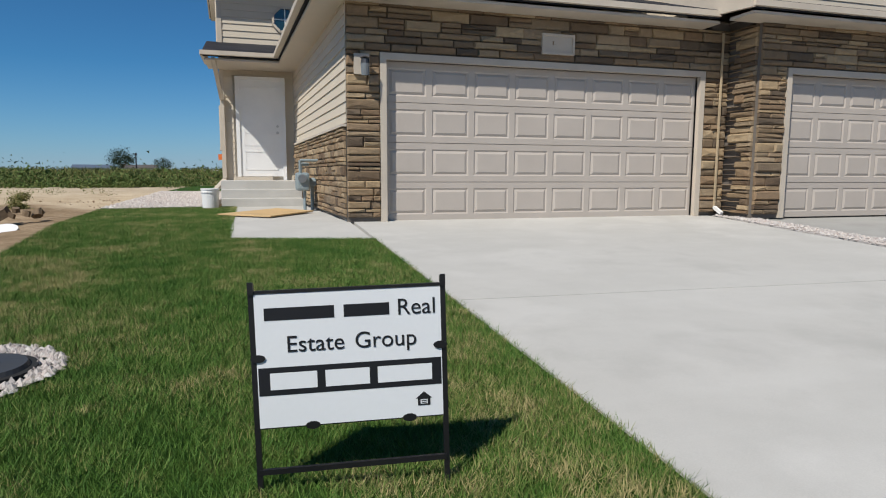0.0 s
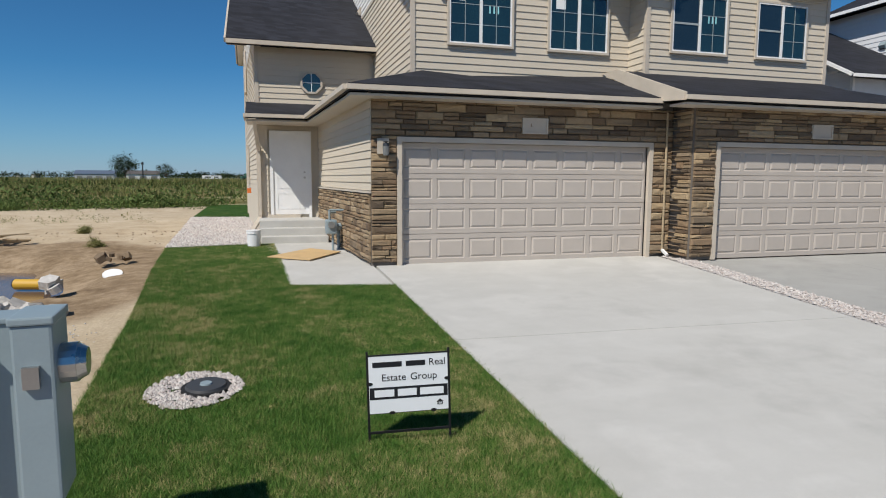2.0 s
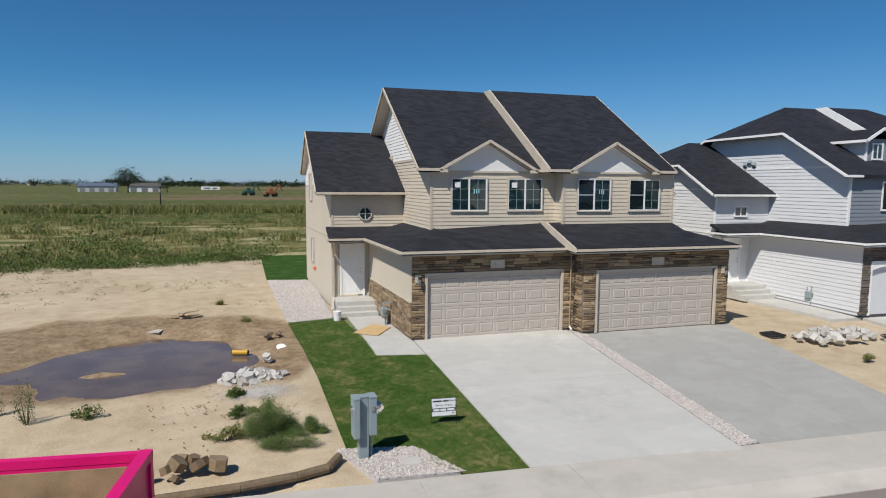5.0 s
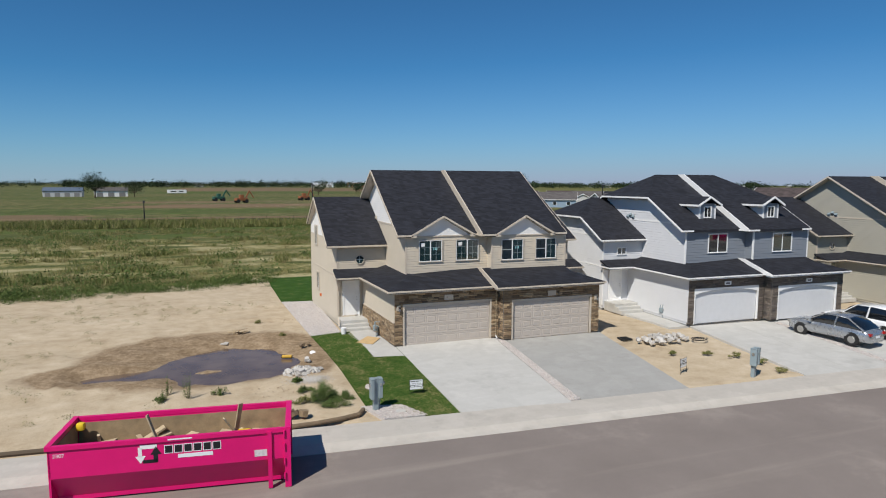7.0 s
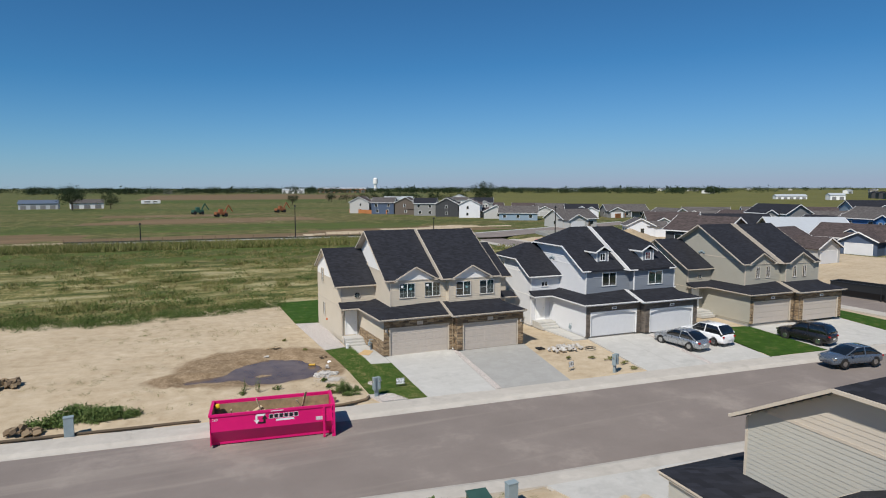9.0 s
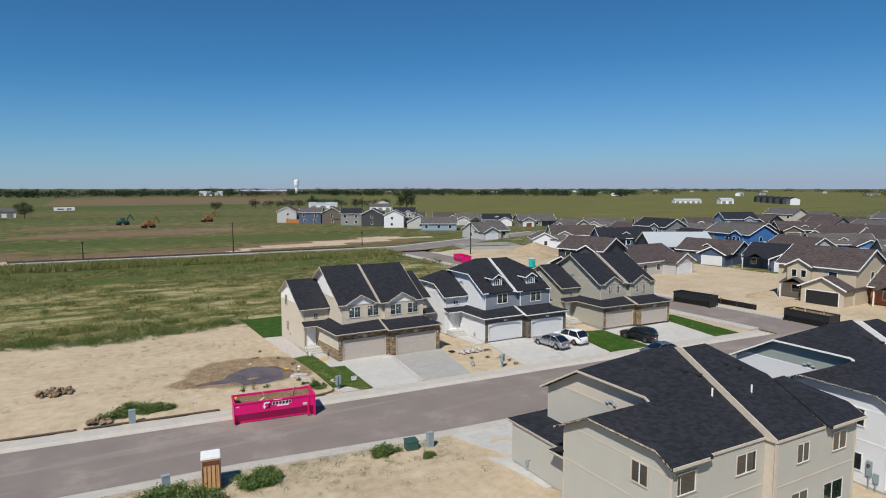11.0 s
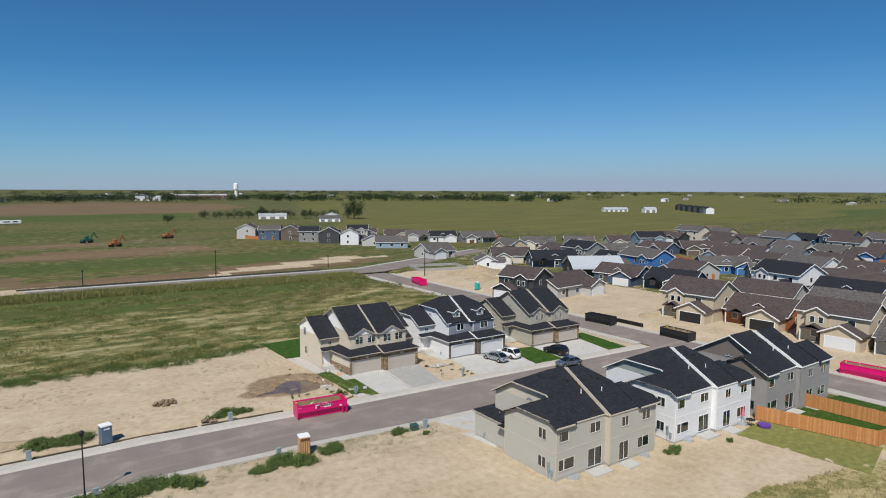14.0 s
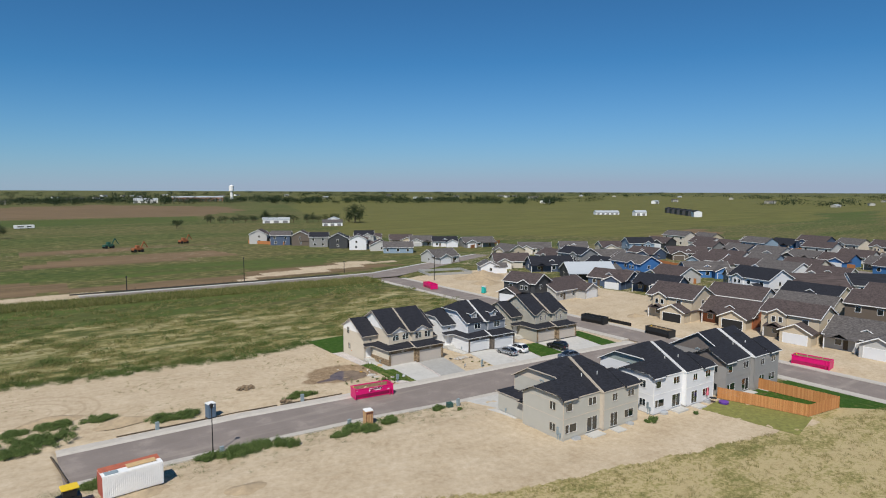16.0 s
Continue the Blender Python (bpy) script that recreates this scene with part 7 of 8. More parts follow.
rubble(-5.05, -2.25, 0.85, 0.42, 66, 0.25, "heap of broken pale concrete at the puddle's edge", 1)
rubble(14.6, -3.0, 1.6, 0.8, 58, 0.27, "heap of broken pale concrete between driveways", 2)
rubble(-4.36, 1.87, 0.28, 0.2, 7, 0.17, "few dark wet clods beside the lawn", 12, CLODS)
rubble(-4.6, -0.85, 0.2, 0.15, 3, 0.24, "pale rock lying in wet mud", 13)
rubble(-25.8, 2.8, 1.6, 0.8, 45, 0.45, "heap of broken brown clods on the bare plot", 3, CLODS)
rubble(-22.6, -6.0, 0.9, 0.35, 18, 0.4, "few rocks and clods behind the kerb", 4, CLODS)
rubble(-6.6, -7.2, 1.1, 0.35, 16, 0.3, "rocks and clods behind the kerb near weeds", 5, CLODS)
drum = thing("yellow_drum", pose(-5.4, 0.85, -0.22, 90, 0, 75), "yellow plastic tube lying in the puddle", "tube")
part("body", Mesh().tube((0, 0, -0.24), (0, 0, 0.24), 0.085, 0.085, 20), plain("ochre_plastic", (0.56, 0.33, 0.035), 0.5), drum)
part("cap", Mesh().tube((0, 0, -0.27), (0, 0, -0.24), 0.065, 0.085, 20).tube((0, 0, 0.24), (0, 0, 0.27), 0.085, 0.065, 20), DARK, drum)
lid = part("pail_lid", Mesh().tube((-4.15, 0.6, -0.075), (-4.15, 0.59, -0.05), 0.15, 0.15, 24), WHITE)
tagged(lid, "white plastic lid lying on wet dirt", "lid")
tarp = part("plastic_scrap", Mesh().prism([(-8.9, 4.3, -0.17), (-8.2, 4.0, -0.16), (-8.1, 4.35, -0.14), (-8.5, 4.7, -0.15)], (0, 0, 0.03)), CONCRETE_OLD)
tagged(tarp, "pale crumpled plastic scrap at the puddle", "scrap")
rr = random.Random(8)
pile = thing("lumber_scraps", pose(-7.56, 5.9, -0.05), "few weathered boards lying on the dirt", "boards")
for i in range(7):
    a = rr.uniform(0, 3.1)
    part("plank", Mesh().beam((-0.5 * math.cos(a) + rr.uniform(-0.3, 0.3), -0.3 * math.sin(a), 0.03 + i * 0.03), (0.6 * math.cos(a), 0.4 * math.sin(a), 0.05 + i * 0.03), 0.1, 0.03), LUMBER, pile)
WATTLE = plain("muddy_straw", (0.17, 0.125, 0.08), 0.95, vary=0.4, scale=9)
wattle = thing("straw_wattle", Matrix(), "brown straw erosion roll along the kerb", "erosion roll")
pts = [(-3.35, -7.45), (-3.6, -7.85), (-4.2, -8.02), (-5.2, -8.15), (-6.6, -8.2), (-8.5, -8.0)]
for a, b in zip(pts, pts[1:]):
    part("roll", Mesh().tube((*a, float(land(*a)) + 0.08), (*b, float(land(*b)) + 0.08), 0.09, 0.09, 10), WATTLE, wattle)
for x0, x1 in ((-46, -24), (-23.5, -14)):
    w = thing("straw_wattle", Matrix(), "dark erosion roll behind the kerb", "erosion roll")
    for x in np.arange(x0, x1, 2.0):
        a, b = (x, walk_n(x) + 0.25), (x + 2.0, walk_n(x + 2) + 0.25)
        part("roll", Mesh().tube((*a, -0.36), (*b, -0.36), 0.09, 0.09, 8), BARK, w)
w = thing("straw_wattle", Matrix(), "dark erosion roll across the road's end", "erosion roll")
part("roll", Mesh().tube((-53.6, -8.0, -0.3), (-52.6, -16.5, -0.4), 0.12, 0.12, 8), BARK, w)
slab = part("stepping_slab", Mesh().box(-2.15, -1.78, -8.05, -7.75, -0.42, -0.335), CONCRETE, bevel=0.02)
tagged(slab, "small concrete slab lying in the rock bed", "slab")

hose = Mesh()
for k in range(54):
    a, b = k * math.tau / 18, (k + 1) * math.tau / 18
    p, q = [(0.34 * (1 + 0.16 * c / math.tau) * math.cos(c), 0.25 * (1 + 0.16 * c / math.tau) * math.sin(c), 0.02 + 0.004 * c) for c in (a, b)]
    hose.tube(p, q, 0.016, 0.016, 6)
coil = part("garden_hose", hose, BLACK)
coil.matrix_world = pose(16.6, -3.6, float(land(16.6, -3.6)))
tagged(coil, "coil of black hose lying on bare dirt", "hose")

for m in (pose(17.98, 1.2, 0.0), pose(35.95, -0.6, 0.0)):
    copy_thing(gas, m)

# grey crushed stone beside the broken concrete
r_ = np.random.RandomState(41)
gx_, gy_ = -4.85 + 0.70 * r_.normal(0, 0.6, 3600), -3.35 + 0.42 * r_.normal(0, 0.6, 3600)
pebbles("crushed_stone", np.column_stack([gx_, gy_, land(gx_, gy_) - 0.004]), 0.013, RUBBLE, "spill of grey crushed stone beside broken concrete", 8)
gx_, gy_ = r_.uniform(-7.5, -3.9, 380), r_.uniform(-6.5, 9, 380)
keep = pond_shape(gx_, gy_) > 1.0
gx_, gy_ = gx_[keep], gy_[keep]
pebbles("dirt_clods", np.column_stack([gx_, gy_, land(gx_, gy_) - 0.02]), 0.028, stone_like("dry_clods", [(0.40, 0.31, 0.22), (0.30, 0.22, 0.15), (0.46, 0.38, 0.28)]), "clods and pebbles on the bare dirt", 9)


# ---------- the far neighbourhood ----------
SIDINGS = {
    "slate": siding_mat("slate_blue_siding", (0.07, 0.10, 0.16)), "blue": siding_mat("bright_blue_siding", (0.05, 0.16, 0.38)),
    "tan": siding_mat("sand_siding", (0.52, 0.44, 0.325)), "cream": siding_mat("cream_siding", (0.58, 0.53, 0.45)),
    "white": WHITE_SIDING, "brown": siding_mat("brown_siding", (0.13, 0.105, 0.085)), "grey": siding_mat("mid_grey_siding", (0.24, 0.24, 0.235)),
    "sage": siding_mat("sage_siding", (0.24, 0.28, 0.23)), "rust": siding_mat("rust_siding", (0.36, 0.12, 0.05)), "char": siding_mat("charcoal_siding", (0.05, 0.052, 0.056)),
    "ltblue": siding_mat("light_blue_siding", (0.24, 0.32, 0.40)), "dove": siding_mat("dove_grey_siding", (0.46, 0.455, 0.44)),
}
ROOFS = {"brown": SHINGLE_BROWN, "grey": SHINGLE_GREY, "dark": SHINGLE, "metal": plain("pale_metal_roof", (0.42, 0.45, 0.48), 0.5)}


def home(x, y, yaw, w, d, storeys, wall, roof, seed, garage=True, open_garage=False, z=0.0, porch=False, dormer=False, side=0, label=""):
    """A detached house: ridge along its local x, a garage wing with its own gable to the front (-y)."""
    r = random.Random(seed)
    wm, rm = SIDINGS[wall], ROOFS[roof]
    colour = {"brown": "brown", "grey": "grey", "dark": "dark", "metal": "pale metal"}[roof]
    text = label or f"{'two-storey' if storeys > 1 else 'single-storey'} {wall.replace('lt', 'light ').replace('char', 'charcoal')} house under a {colour} roof"
    h = thing("detached_house", pose(x, y, z, 0, 0, yaw), text, "house", "detached houses")
    H = 2.75 * storeys + 0.2
    rise = d * 0.5 * 0.5
    part("wall", Mesh().box(-w / 2, w / 2, -d / 2, d / 2, -0.3, H).prism([(-w / 2, -d / 2, H), (-w / 2, d / 2, H), (-w / 2, 0, H + rise)], (0.12, 0, 0)).prism([(w / 2 - 0.12, -d / 2, H), (w / 2 - 0.12, d / 2, H), (w / 2 - 0.12, 0, H + rise)], (0.12, 0, 0)), wm, h)
    o = 0.45
    for s in (-1, 1):
        rf = part("roof_slope", Mesh().prism([(-w / 2 - o, s * (d / 2 + o), H - o * 0.5), (w / 2 + o, s * (d / 2 + o), H - o * 0.5), (w / 2 + o, 0, H + rise), (-w / 2 - o, 0, H + rise)], (0, 0, 0.14)), rm, h)
        part("gutter", Mesh().beam((-w / 2 - o, s * (d / 2 + o + 0.03), H - o * 0.5 + 0.05), (w / 2 + o, s * (d / 2 + o + 0.03), H - o * 0.5 + 0.05), 0.08, 0.18), WHITE, rf)
        for e in (-1, 1) if x < 200 else (math.copysign(1, math.sin(radians(yaw))),):
            part("rake_board", Mesh().beam((e * (w / 2 + o + 0.02), s * (d / 2 + o), H - o * 0.5 + 0.05), (e * (w / 2 + o + 0.02), 0, H + rise + 0.05), 0.06, 0.22), WHITE, rf)
    if garage:
        gw, gd = min(6.4, w * 0.55), 3.2
        gx = (w / 2 - gw / 2 - 0.2) * (r.choice((-1, 1)) * (side == 0) + side)
        gh, gr = 2.75, gw * 0.25
        y0 = -d / 2 - gd
        part("garage_wall", Mesh().box(gx - gw / 2, gx + gw / 2, y0, -d / 2 + 0.1, -0.3, gh).prism([(gx - gw / 2, y0, gh), (gx + gw / 2, y0, gh), (gx, y0, gh + gr)], (0, 0.12, 0)), SIDINGS["tan"] if wall == "rust" else wm, h)
        for s in (-1, 1):
            g = part("garage_roof", Mesh().prism([(gx + s * (gw / 2 + o), y0 - o, gh - o * 0.5), (gx, y0 - o, gh + gr), (gx, 0.0, gh + gr), (gx + s * (gw / 2 + o), 0.0 if storeys > 1 else -d / 4, gh - o * 0.5)], (0, 0, 0.14)), rm, h)
            part("rake_board", Mesh().beam((gx + s * (gw / 2 + o), y0 - o - 0.02, gh - o * 0.5 + 0.05), (gx, y0 - o - 0.02, gh + gr + 0.05), 0.06, 0.22), WHITE, g)
        # open garage: a flat black sheet stands in for the shaded inside
        gm = DARK if open_garage else (WHITE_SIDING if r.random() < 0.7 else wm)
        gdoor = part("garage_door", Mesh().box(gx - 2.4, gx + 2.4, y0 - 0.03, y0, 0, 2.13), gm, h)
        part("door_casing", Mesh().box(gx - 2.52, gx - 2.4, y0 - 0.06, y0, 0, 2.25).box(gx + 2.4, gx + 2.52, y0 - 0.06, y0, 0, 2.25).box(gx - 2.4, gx + 2.4, y0 - 0.06, y0, 2.13, 2.25), WHITE, gdoor)
        px = -gx
        part("front_door", Mesh().box(px - 0.45 + 0.6, px + 0.45 + 0.6, -d / 2 - 0.04, -d / 2, 0.1, 2.15), BARK, h)
        if porch or r.random() < 0.6:
            pw = (w - gw) * 0.8
            pc = part("porch_roof", Mesh().prism([(px - pw / 2, -d / 2 - 1.9, 2.5), (px + pw / 2, -d / 2 - 1.9, 2.5), (px + pw / 2, -d / 2, 3.0), (px - pw / 2, -d / 2, 3.0)], (0, 0, 0.14)), rm, h)
            for s in (-1, 1):
                part("porch_post", Mesh().box(px + s * (pw / 2 - 0.15) - 0.09, px + s * (pw / 2 - 0.15) + 0.09, -d / 2 - 1.75, -d / 2 - 1.57, 0, 2.5), WHITE, pc)
            if r.random() < 0.5:
                gz = 3.0
                for s in (-1, 1):
                    part("porch_gable", Mesh().prism([(px + s * 1.7, -d / 2 - 2.0, 2.55), (px, -d / 2 - 2.0, 3.5), (px, -d / 2, 3.5), (px + s * 1.7, -d / 2, 2.55)], (0, 0, 0.12)), rm, pc)
    if storeys > 1 and garage:
        cx, cw, cz = -gx * 0.9, 1.9, H - 0.15
        face = part("front_bay", Mesh().box(cx - cw, cx + cw, -d / 2 - 0.6, -d / 2 + 0.1, 2.9, cz).prism([(cx - cw, -d / 2 - 0.6, cz), (cx + cw, -d / 2 - 0.6, cz), (cx, -d / 2 - 0.6, cz + cw * 0.55)], (0, 0.1, 0)), wm, h)
        for s in (-1, 1):
            g = part("bay_roof", Mesh().prism([(cx + s * (cw + 0.35), -d / 2 - 1.0, cz - 0.2), (cx, -d / 2 - 1.0, cz + cw * 0.55), (cx, -d / 4, cz + cw * 0.55), (cx + s * (cw + 0.35), -d / 2 + 0.1, cz - 0.2)], (0, 0, 0.13)), rm, face)
            part("rake_board", Mesh().beam((cx + s * (cw + 0.35), -d / 2 - 1.02, cz - 0.15), (cx, -d / 2 - 1.02, cz + cw * 0.55 + 0.05), 0.06, 0.2), WHITE, g)
        for s in (-0.75, 0.75):
            c = part("window", Mesh().box(cx + s - 0.45, cx + s + 0.45, -d / 2 - 0.64, -d / 2 - 0.6, 3.6, 4.9), WHITE, face)
            part("pane", Mesh().box(cx + s - 0.36, cx + s + 0.36, -d / 2 - 0.65, -d / 2 - 0.64, 3.69, 4.81), GLASS, c)
    elif garage and (dormer or seed % 4 == 0 and abs(x) < 215):
        cz, cy = H + 0.75, -d * 0.27
        dm = part("dormer", Mesh().box(-1.0, 1.0, cy - 0.6, cy + 1.2, H + 0.2, cz + 0.3).prism([(-1.0, cy - 0.6, cz + 0.3), (1.0, cy - 0.6, cz + 0.3), (0, cy - 0.6, cz + 0.85)], (0, 0.1, 0)), wm, h)
        for s in (-1, 1):
            g = part("dormer_roof", Mesh().prism([(s * 1.3, cy - 0.85, cz + 0.17), (0, cy - 0.85, cz + 0.9), (0, cy + 1.6, cz + 0.9), (s * 1.3, cy + 0.9, cz + 0.17)], (0, 0, 0.1)), rm, dm)
            part("rake_board", Mesh().beam((s * 1.3, cy - 0.87, cz + 0.2), (0, cy - 0.87, cz + 0.93), 0.05, 0.16), WHITE, g)
        for s in (-0.45, 0.45):
            part("window", Mesh().box(s - 0.3, s + 0.3, cy - 0.64, cy - 0.6, cz - 0.35, cz + 0.25), WHITE, dm)
            part("pane", Mesh().box(s - 0.22, s + 0.22, cy - 0.65, cy - 0.64, cz - 0.27, cz + 0.17), GLASS, dm)
    # windows on all sides
    for s in range(storeys):
        z0 = 0.95 + 2.75 * s
        for face in (-1, 1) if x < 180 else ((-1,) if yaw < 0 else (1,)):
            k = 3 if w > 12 else 2
            for i in range(k):
                wx = -w / 2 + w * (i + 0.5) / k + r.uniform(-0.4, 0.4)
                if face < 0 and s == 0 and garage:
                    if abs(wx - gx) < gw / 2 + 0.9:
                        continue
                yy = face * d / 2
                c = part("window", Mesh().box(wx - 0.68, wx + 0.68, yy, yy + face * 0.04, z0 - 0.08, z0 + 1.28), WHITE, h)
                part("pane", Mesh().box(wx - 0.58, wx + 0.58, yy + face * 0.04, yy + face * 0.05, z0, z0 + 1.2), GLASS, c)
        for face in (-1, 1) if x < 225 else ():
            wy = r.uniform(-1, 1)
            c = part("window", Mesh().box(face * w / 2, face * (w / 2 + 0.04), wy - 0.55, wy + 0.55, z0 - 0.08, z0 + 1.28), WHITE, h)
            part("pane", Mesh().box(face * (w / 2 + 0.04), face * (w / 2 + 0.05), wy - 0.46, wy + 0.46, z0, z0 + 1.2), GLASS, c)
    return h


HOMES = [
    (70, 262, 60, 11, 10, 2, "dove", "brown"), (77, 246, 150, 11, 9, 2, "slate", "grey"), (86, 238, 60, 11, 10, 2, "brown", "brown"),
    (90, 223, 150, 10, 9, 2, "grey", "dark"), (96, 211, 60, 11, 10, 2, "char", "dark"), (101, 198, 60, 10, 9, 2, "white", "brown"),
    (108, 187, 60, 11, 10, 1, "dove", "brown"), (110, 172, 150, 15, 10, 1, "ltblue", "grey"), (128, 232, -30, 13, 9, 1, "cream", "brown"),
    (118, 222, -30, 11, 9, 2, "dove", "dark"), (137, 212, -30, 13, 10, 1, "tan", "brown"), (142, 198, -30, 13, 10, 1, "dove", "grey"),
    (150, 186, -30, 14, 10, 1, "white", "dark"), (104, 127, 0, 13, 11, 1, "dove", "grey"), (164, 174, -20, 18, 10, 1, "grey", "grey"),
    (166, 130, -40, 16, 10, 1, "cream", "grey"), (186, 122, -40, 14, 10, 1, "white", "grey"), (205, 112, -30, 14, 10, 1, "cream", "brown"),
    (99, 88, 60, 8, 7, 1, "white", "grey"), (118, 96, -30, 15, 11, 1, "cream", "brown"), (124, 79, -30, 17, 11, 1, "slate", "dark"),
    (119, 55, -30, 17, 12, 1, "char", "metal"), (70, 36, -75, 10.5, 9, 2, "char", "brown"), (82, 34.5, 5, 16.5, 11, 1, "dove", "brown"),
    (113, 38, -80, 14, 10, 1, "slate", "brown"), (115.3, 21.2, -80, 14, 10, 1, "slate", "dark"), (164, 84, -30, 18, 11, 1, "sage", "grey"),
    (208, 98, -30, 13, 10, 2, "ltblue", "dark"), (160, 33, -40, 16, 10, 1, "blue", "grey"), (150, 10, -50, 15, 11, 1, "grey", "grey"),
    (154, -8, -50, 17, 12, 1, "tan", "brown"), (170, -20, -50, 16, 12, 1, "white", "dark"), (208, 71, -40, 18, 11, 1, "brown", "brown"),
    (85.8, -4.6, -86, 12, 11, 2, "tan", "brown"), (90.6, -17.2, -86, 12.6, 11, 1, "rust", "brown"), (86.4, -33.4, -88, 12, 8.6, 2, "tan", "brown"), (88.2, -47.6, -88, 14, 12, 1, "dove", "grey"),
    (87, -65, -90, 15, 11, 1, "cream", "brown"), (114, -6, 95, 15, 11, 1, "dove", "brown"), (114, -24, 92, 14, 11, 1, "cream", "grey"), (114, -42, 90, 15, 11, 2, "brown", "brown"), (112, -62, 90, 14, 11, 1, "slate", "dark"),
]
for i, (x, y, yaw, w, d, st, wall, roof) in enumerate(HOMES):
    home(x, y, yaw, w, d, st, wall, roof, 40 + i, open_garage=i in (33, 34, 37), porch=i in (33, 34, 35, 36), dormer=i in (34, 36), side=1 if 33 <= i <= 36 else 0)
rng = random.Random(77)
spots = [(h[0], h[1]) for h in HOMES]
names = ["dove", "cream", "grey", "tan", "white", "slate", "white", "cream", "dove", "blue", "tan", "char", "ltblue"]
count = 0
for col, (x0, flip) in enumerate(((134, 0), (152, 1), (184, 0), (203, 1), (236, 0), (256, 1), (288, 0), (308, 1), (340, 0), (362, 1), (394, 0), (416, 1))):
    for k in range(18):
        y = -150 + k * 16.5 + rng.uniform(-1.5, 1.5)
        x = x0 + rng.uniform(-2, 2) + (y * 0.12)
        if y > 134 - 0.12 * (x - 180) or any(math.hypot(x - a, y - b) < 15.5 for a, b in spots):
            continue
        if count >= 92:
            break
        spots.append((x, y))
        home(x, y, (82 if flip else -98) + rng.uniform(-8, 8), rng.uniform(12, 16), rng.uniform(9.5, 11.5), 1 if rng.random() < 0.72 else 2, rng.choice(names), rng.choice(("brown", "brown", "brown", "brown", "grey", "grey", "dark")), 200 + count)
        count += 1

# board fences and streets between those houses
FENCE_FAR = plain("orange_stained_boards", (0.42, 0.17, 0.06), 0.8, vary=0.25, scale=6)
for x, y, yaw, L in ((70, 252, 120, 26), (178, 152, -30, 22), (225, 62, 80, 26), (196, 30, 80, 22), (232, 20, 80, 26), (250, 70, 70, 26), (176, 60, 70, 18), (140, 30, 80, 14), (140, 85, -30, 16), (222, 98, 70, 20), (270, 85, 80, 24), (92, 225, 120, 22), (171, 174, 25, 40), (223, 81, -11, 20), (280, 56, -22, 22)):
    f = thing("board_fence", pose(x, y, 0, 0, 0, yaw), "long orange board fence between gardens", "fence", "garden fences")
    part("fence_panel", Mesh().box(-L / 2, L / 2, -0.03, 0.03, 0, 1.85), FENCE_FAR, f)
    for k in range(int(L / 2.4) + 1):
        part("post", Mesh().box(-L / 2 + k * 2.4 - 0.06, -L / 2 + k * 2.4 + 0.06, 0.03, 0.13, 0, 1.9), FENCE_FAR, f)
for i, x in enumerate((168, 220, 272, 324)):
    tagged(part("road_far", Mesh().prism([(x - 4.5 - 18, -150, 0.03), (x + 4.5 - 18, -150, 0.03), (x + 4.5 + 13, 108, 0.03), (x - 4.5 + 13, 108, 0.03)], (0, 0, 0.05)), ASPHALT), "asphalt street between detached houses", "road", kind="structure")

# house plots on the near side: bare foundation, heaps of earth
fnd = thing("foundation_walls", pose(84, 96, 0, 0, 0, -15), "new concrete foundation walls of an unbuilt house", "foundation")
for a in ((-9, 9, -6, -5.7), (-9, 9, 5.7, 6), (-9, -8.7, -5.7, 5.7), (8.7, 9, -5.7, 5.7)):
    part("wall", Mesh().box(a[0], a[1], a[2], a[3], 0, 0.9), CONCRETE_GREY, fnd)
heap_mat = plain("heaped_earth", (0.40, 0.31, 0.20), 0.97, vary=0.3, scale=1.2, grain=14, bumpy=0.8)


def earth_heap(x, y, rx, ry, h, seed):
    r = np.random.RandomState(seed)
    m = Mesh()
    n, k = 9, 26
    for j in range(n):
        t = j / (n - 1)
        for i in range(k):
            a = i * math.tau / k
            q = 1 + 0.14 * math.sin(3 * a + seed) + r.uniform(-0.05, 0.05)
            m.v.append((rx * t * q * math.cos(a), ry * t * q * math.sin(a), h * (1 - t) ** 1.2 * (1 + r.uniform(-0.06, 0.06)) - 0.06))
    m.f = [(j * k + i, j * k + (i + 1) % k, (j + 1) * k + (i + 1) % k, (j + 1) * k + i) for j in range(n - 1) for i in range(k)]
    ob = part("earth_mound", m, heap_mat, smooth=True)
    ob.location = (x, y, float(land(x, y)))
    tagged(ob, "heap of bare sandy earth", "earth heap", "earth heaps")


for i, q in enumerate(((88, 78, 11, 7, 2.8), (80, 66, 6, 4, 1.6), (-44.5, -1.0, 4.2, 2.0, 0.8), (-52.7, 5.1, 4.5, 2.0, 0.7), (76, 2, 3, 2, 0.7), (92, 2, 4, 3, 0.8), (-46, -25, 2.5, 1.4, 0.5), (-37, -30.5, 2.4, 1.6, 0.5))):
    earth_heap(*q, i)


# ---------- plants ----------
def leaves(n, centre_fn, size, seed, upright=False):
    """n small leaf triangles; centre_fn(random) gives (n, 3) places."""
    r = np.random.RandomState(seed)
    c = centre_fn(r)
    n = len(c)
    if upright:
        a = r.rand(n) * 6.283
        lean = r.normal(0, 0.55, (n, 2))
        s = size * r.uniform(0.55, 1.35, n)
        w = s * 0.05
        d = np.column_stack([np.cos(a) * w, np.sin(a) * w, np.zeros(n)])
        tip = np.column_stack([lean[:, 0] * s, lean[:, 1] * s, s])
        v = np.stack([c - d, c + d, c + tip], 1)
    else:
        v = c[:, None] + r.normal(0, size * 0.55, (n, 3, 3))
    return v.reshape(-1, 3)


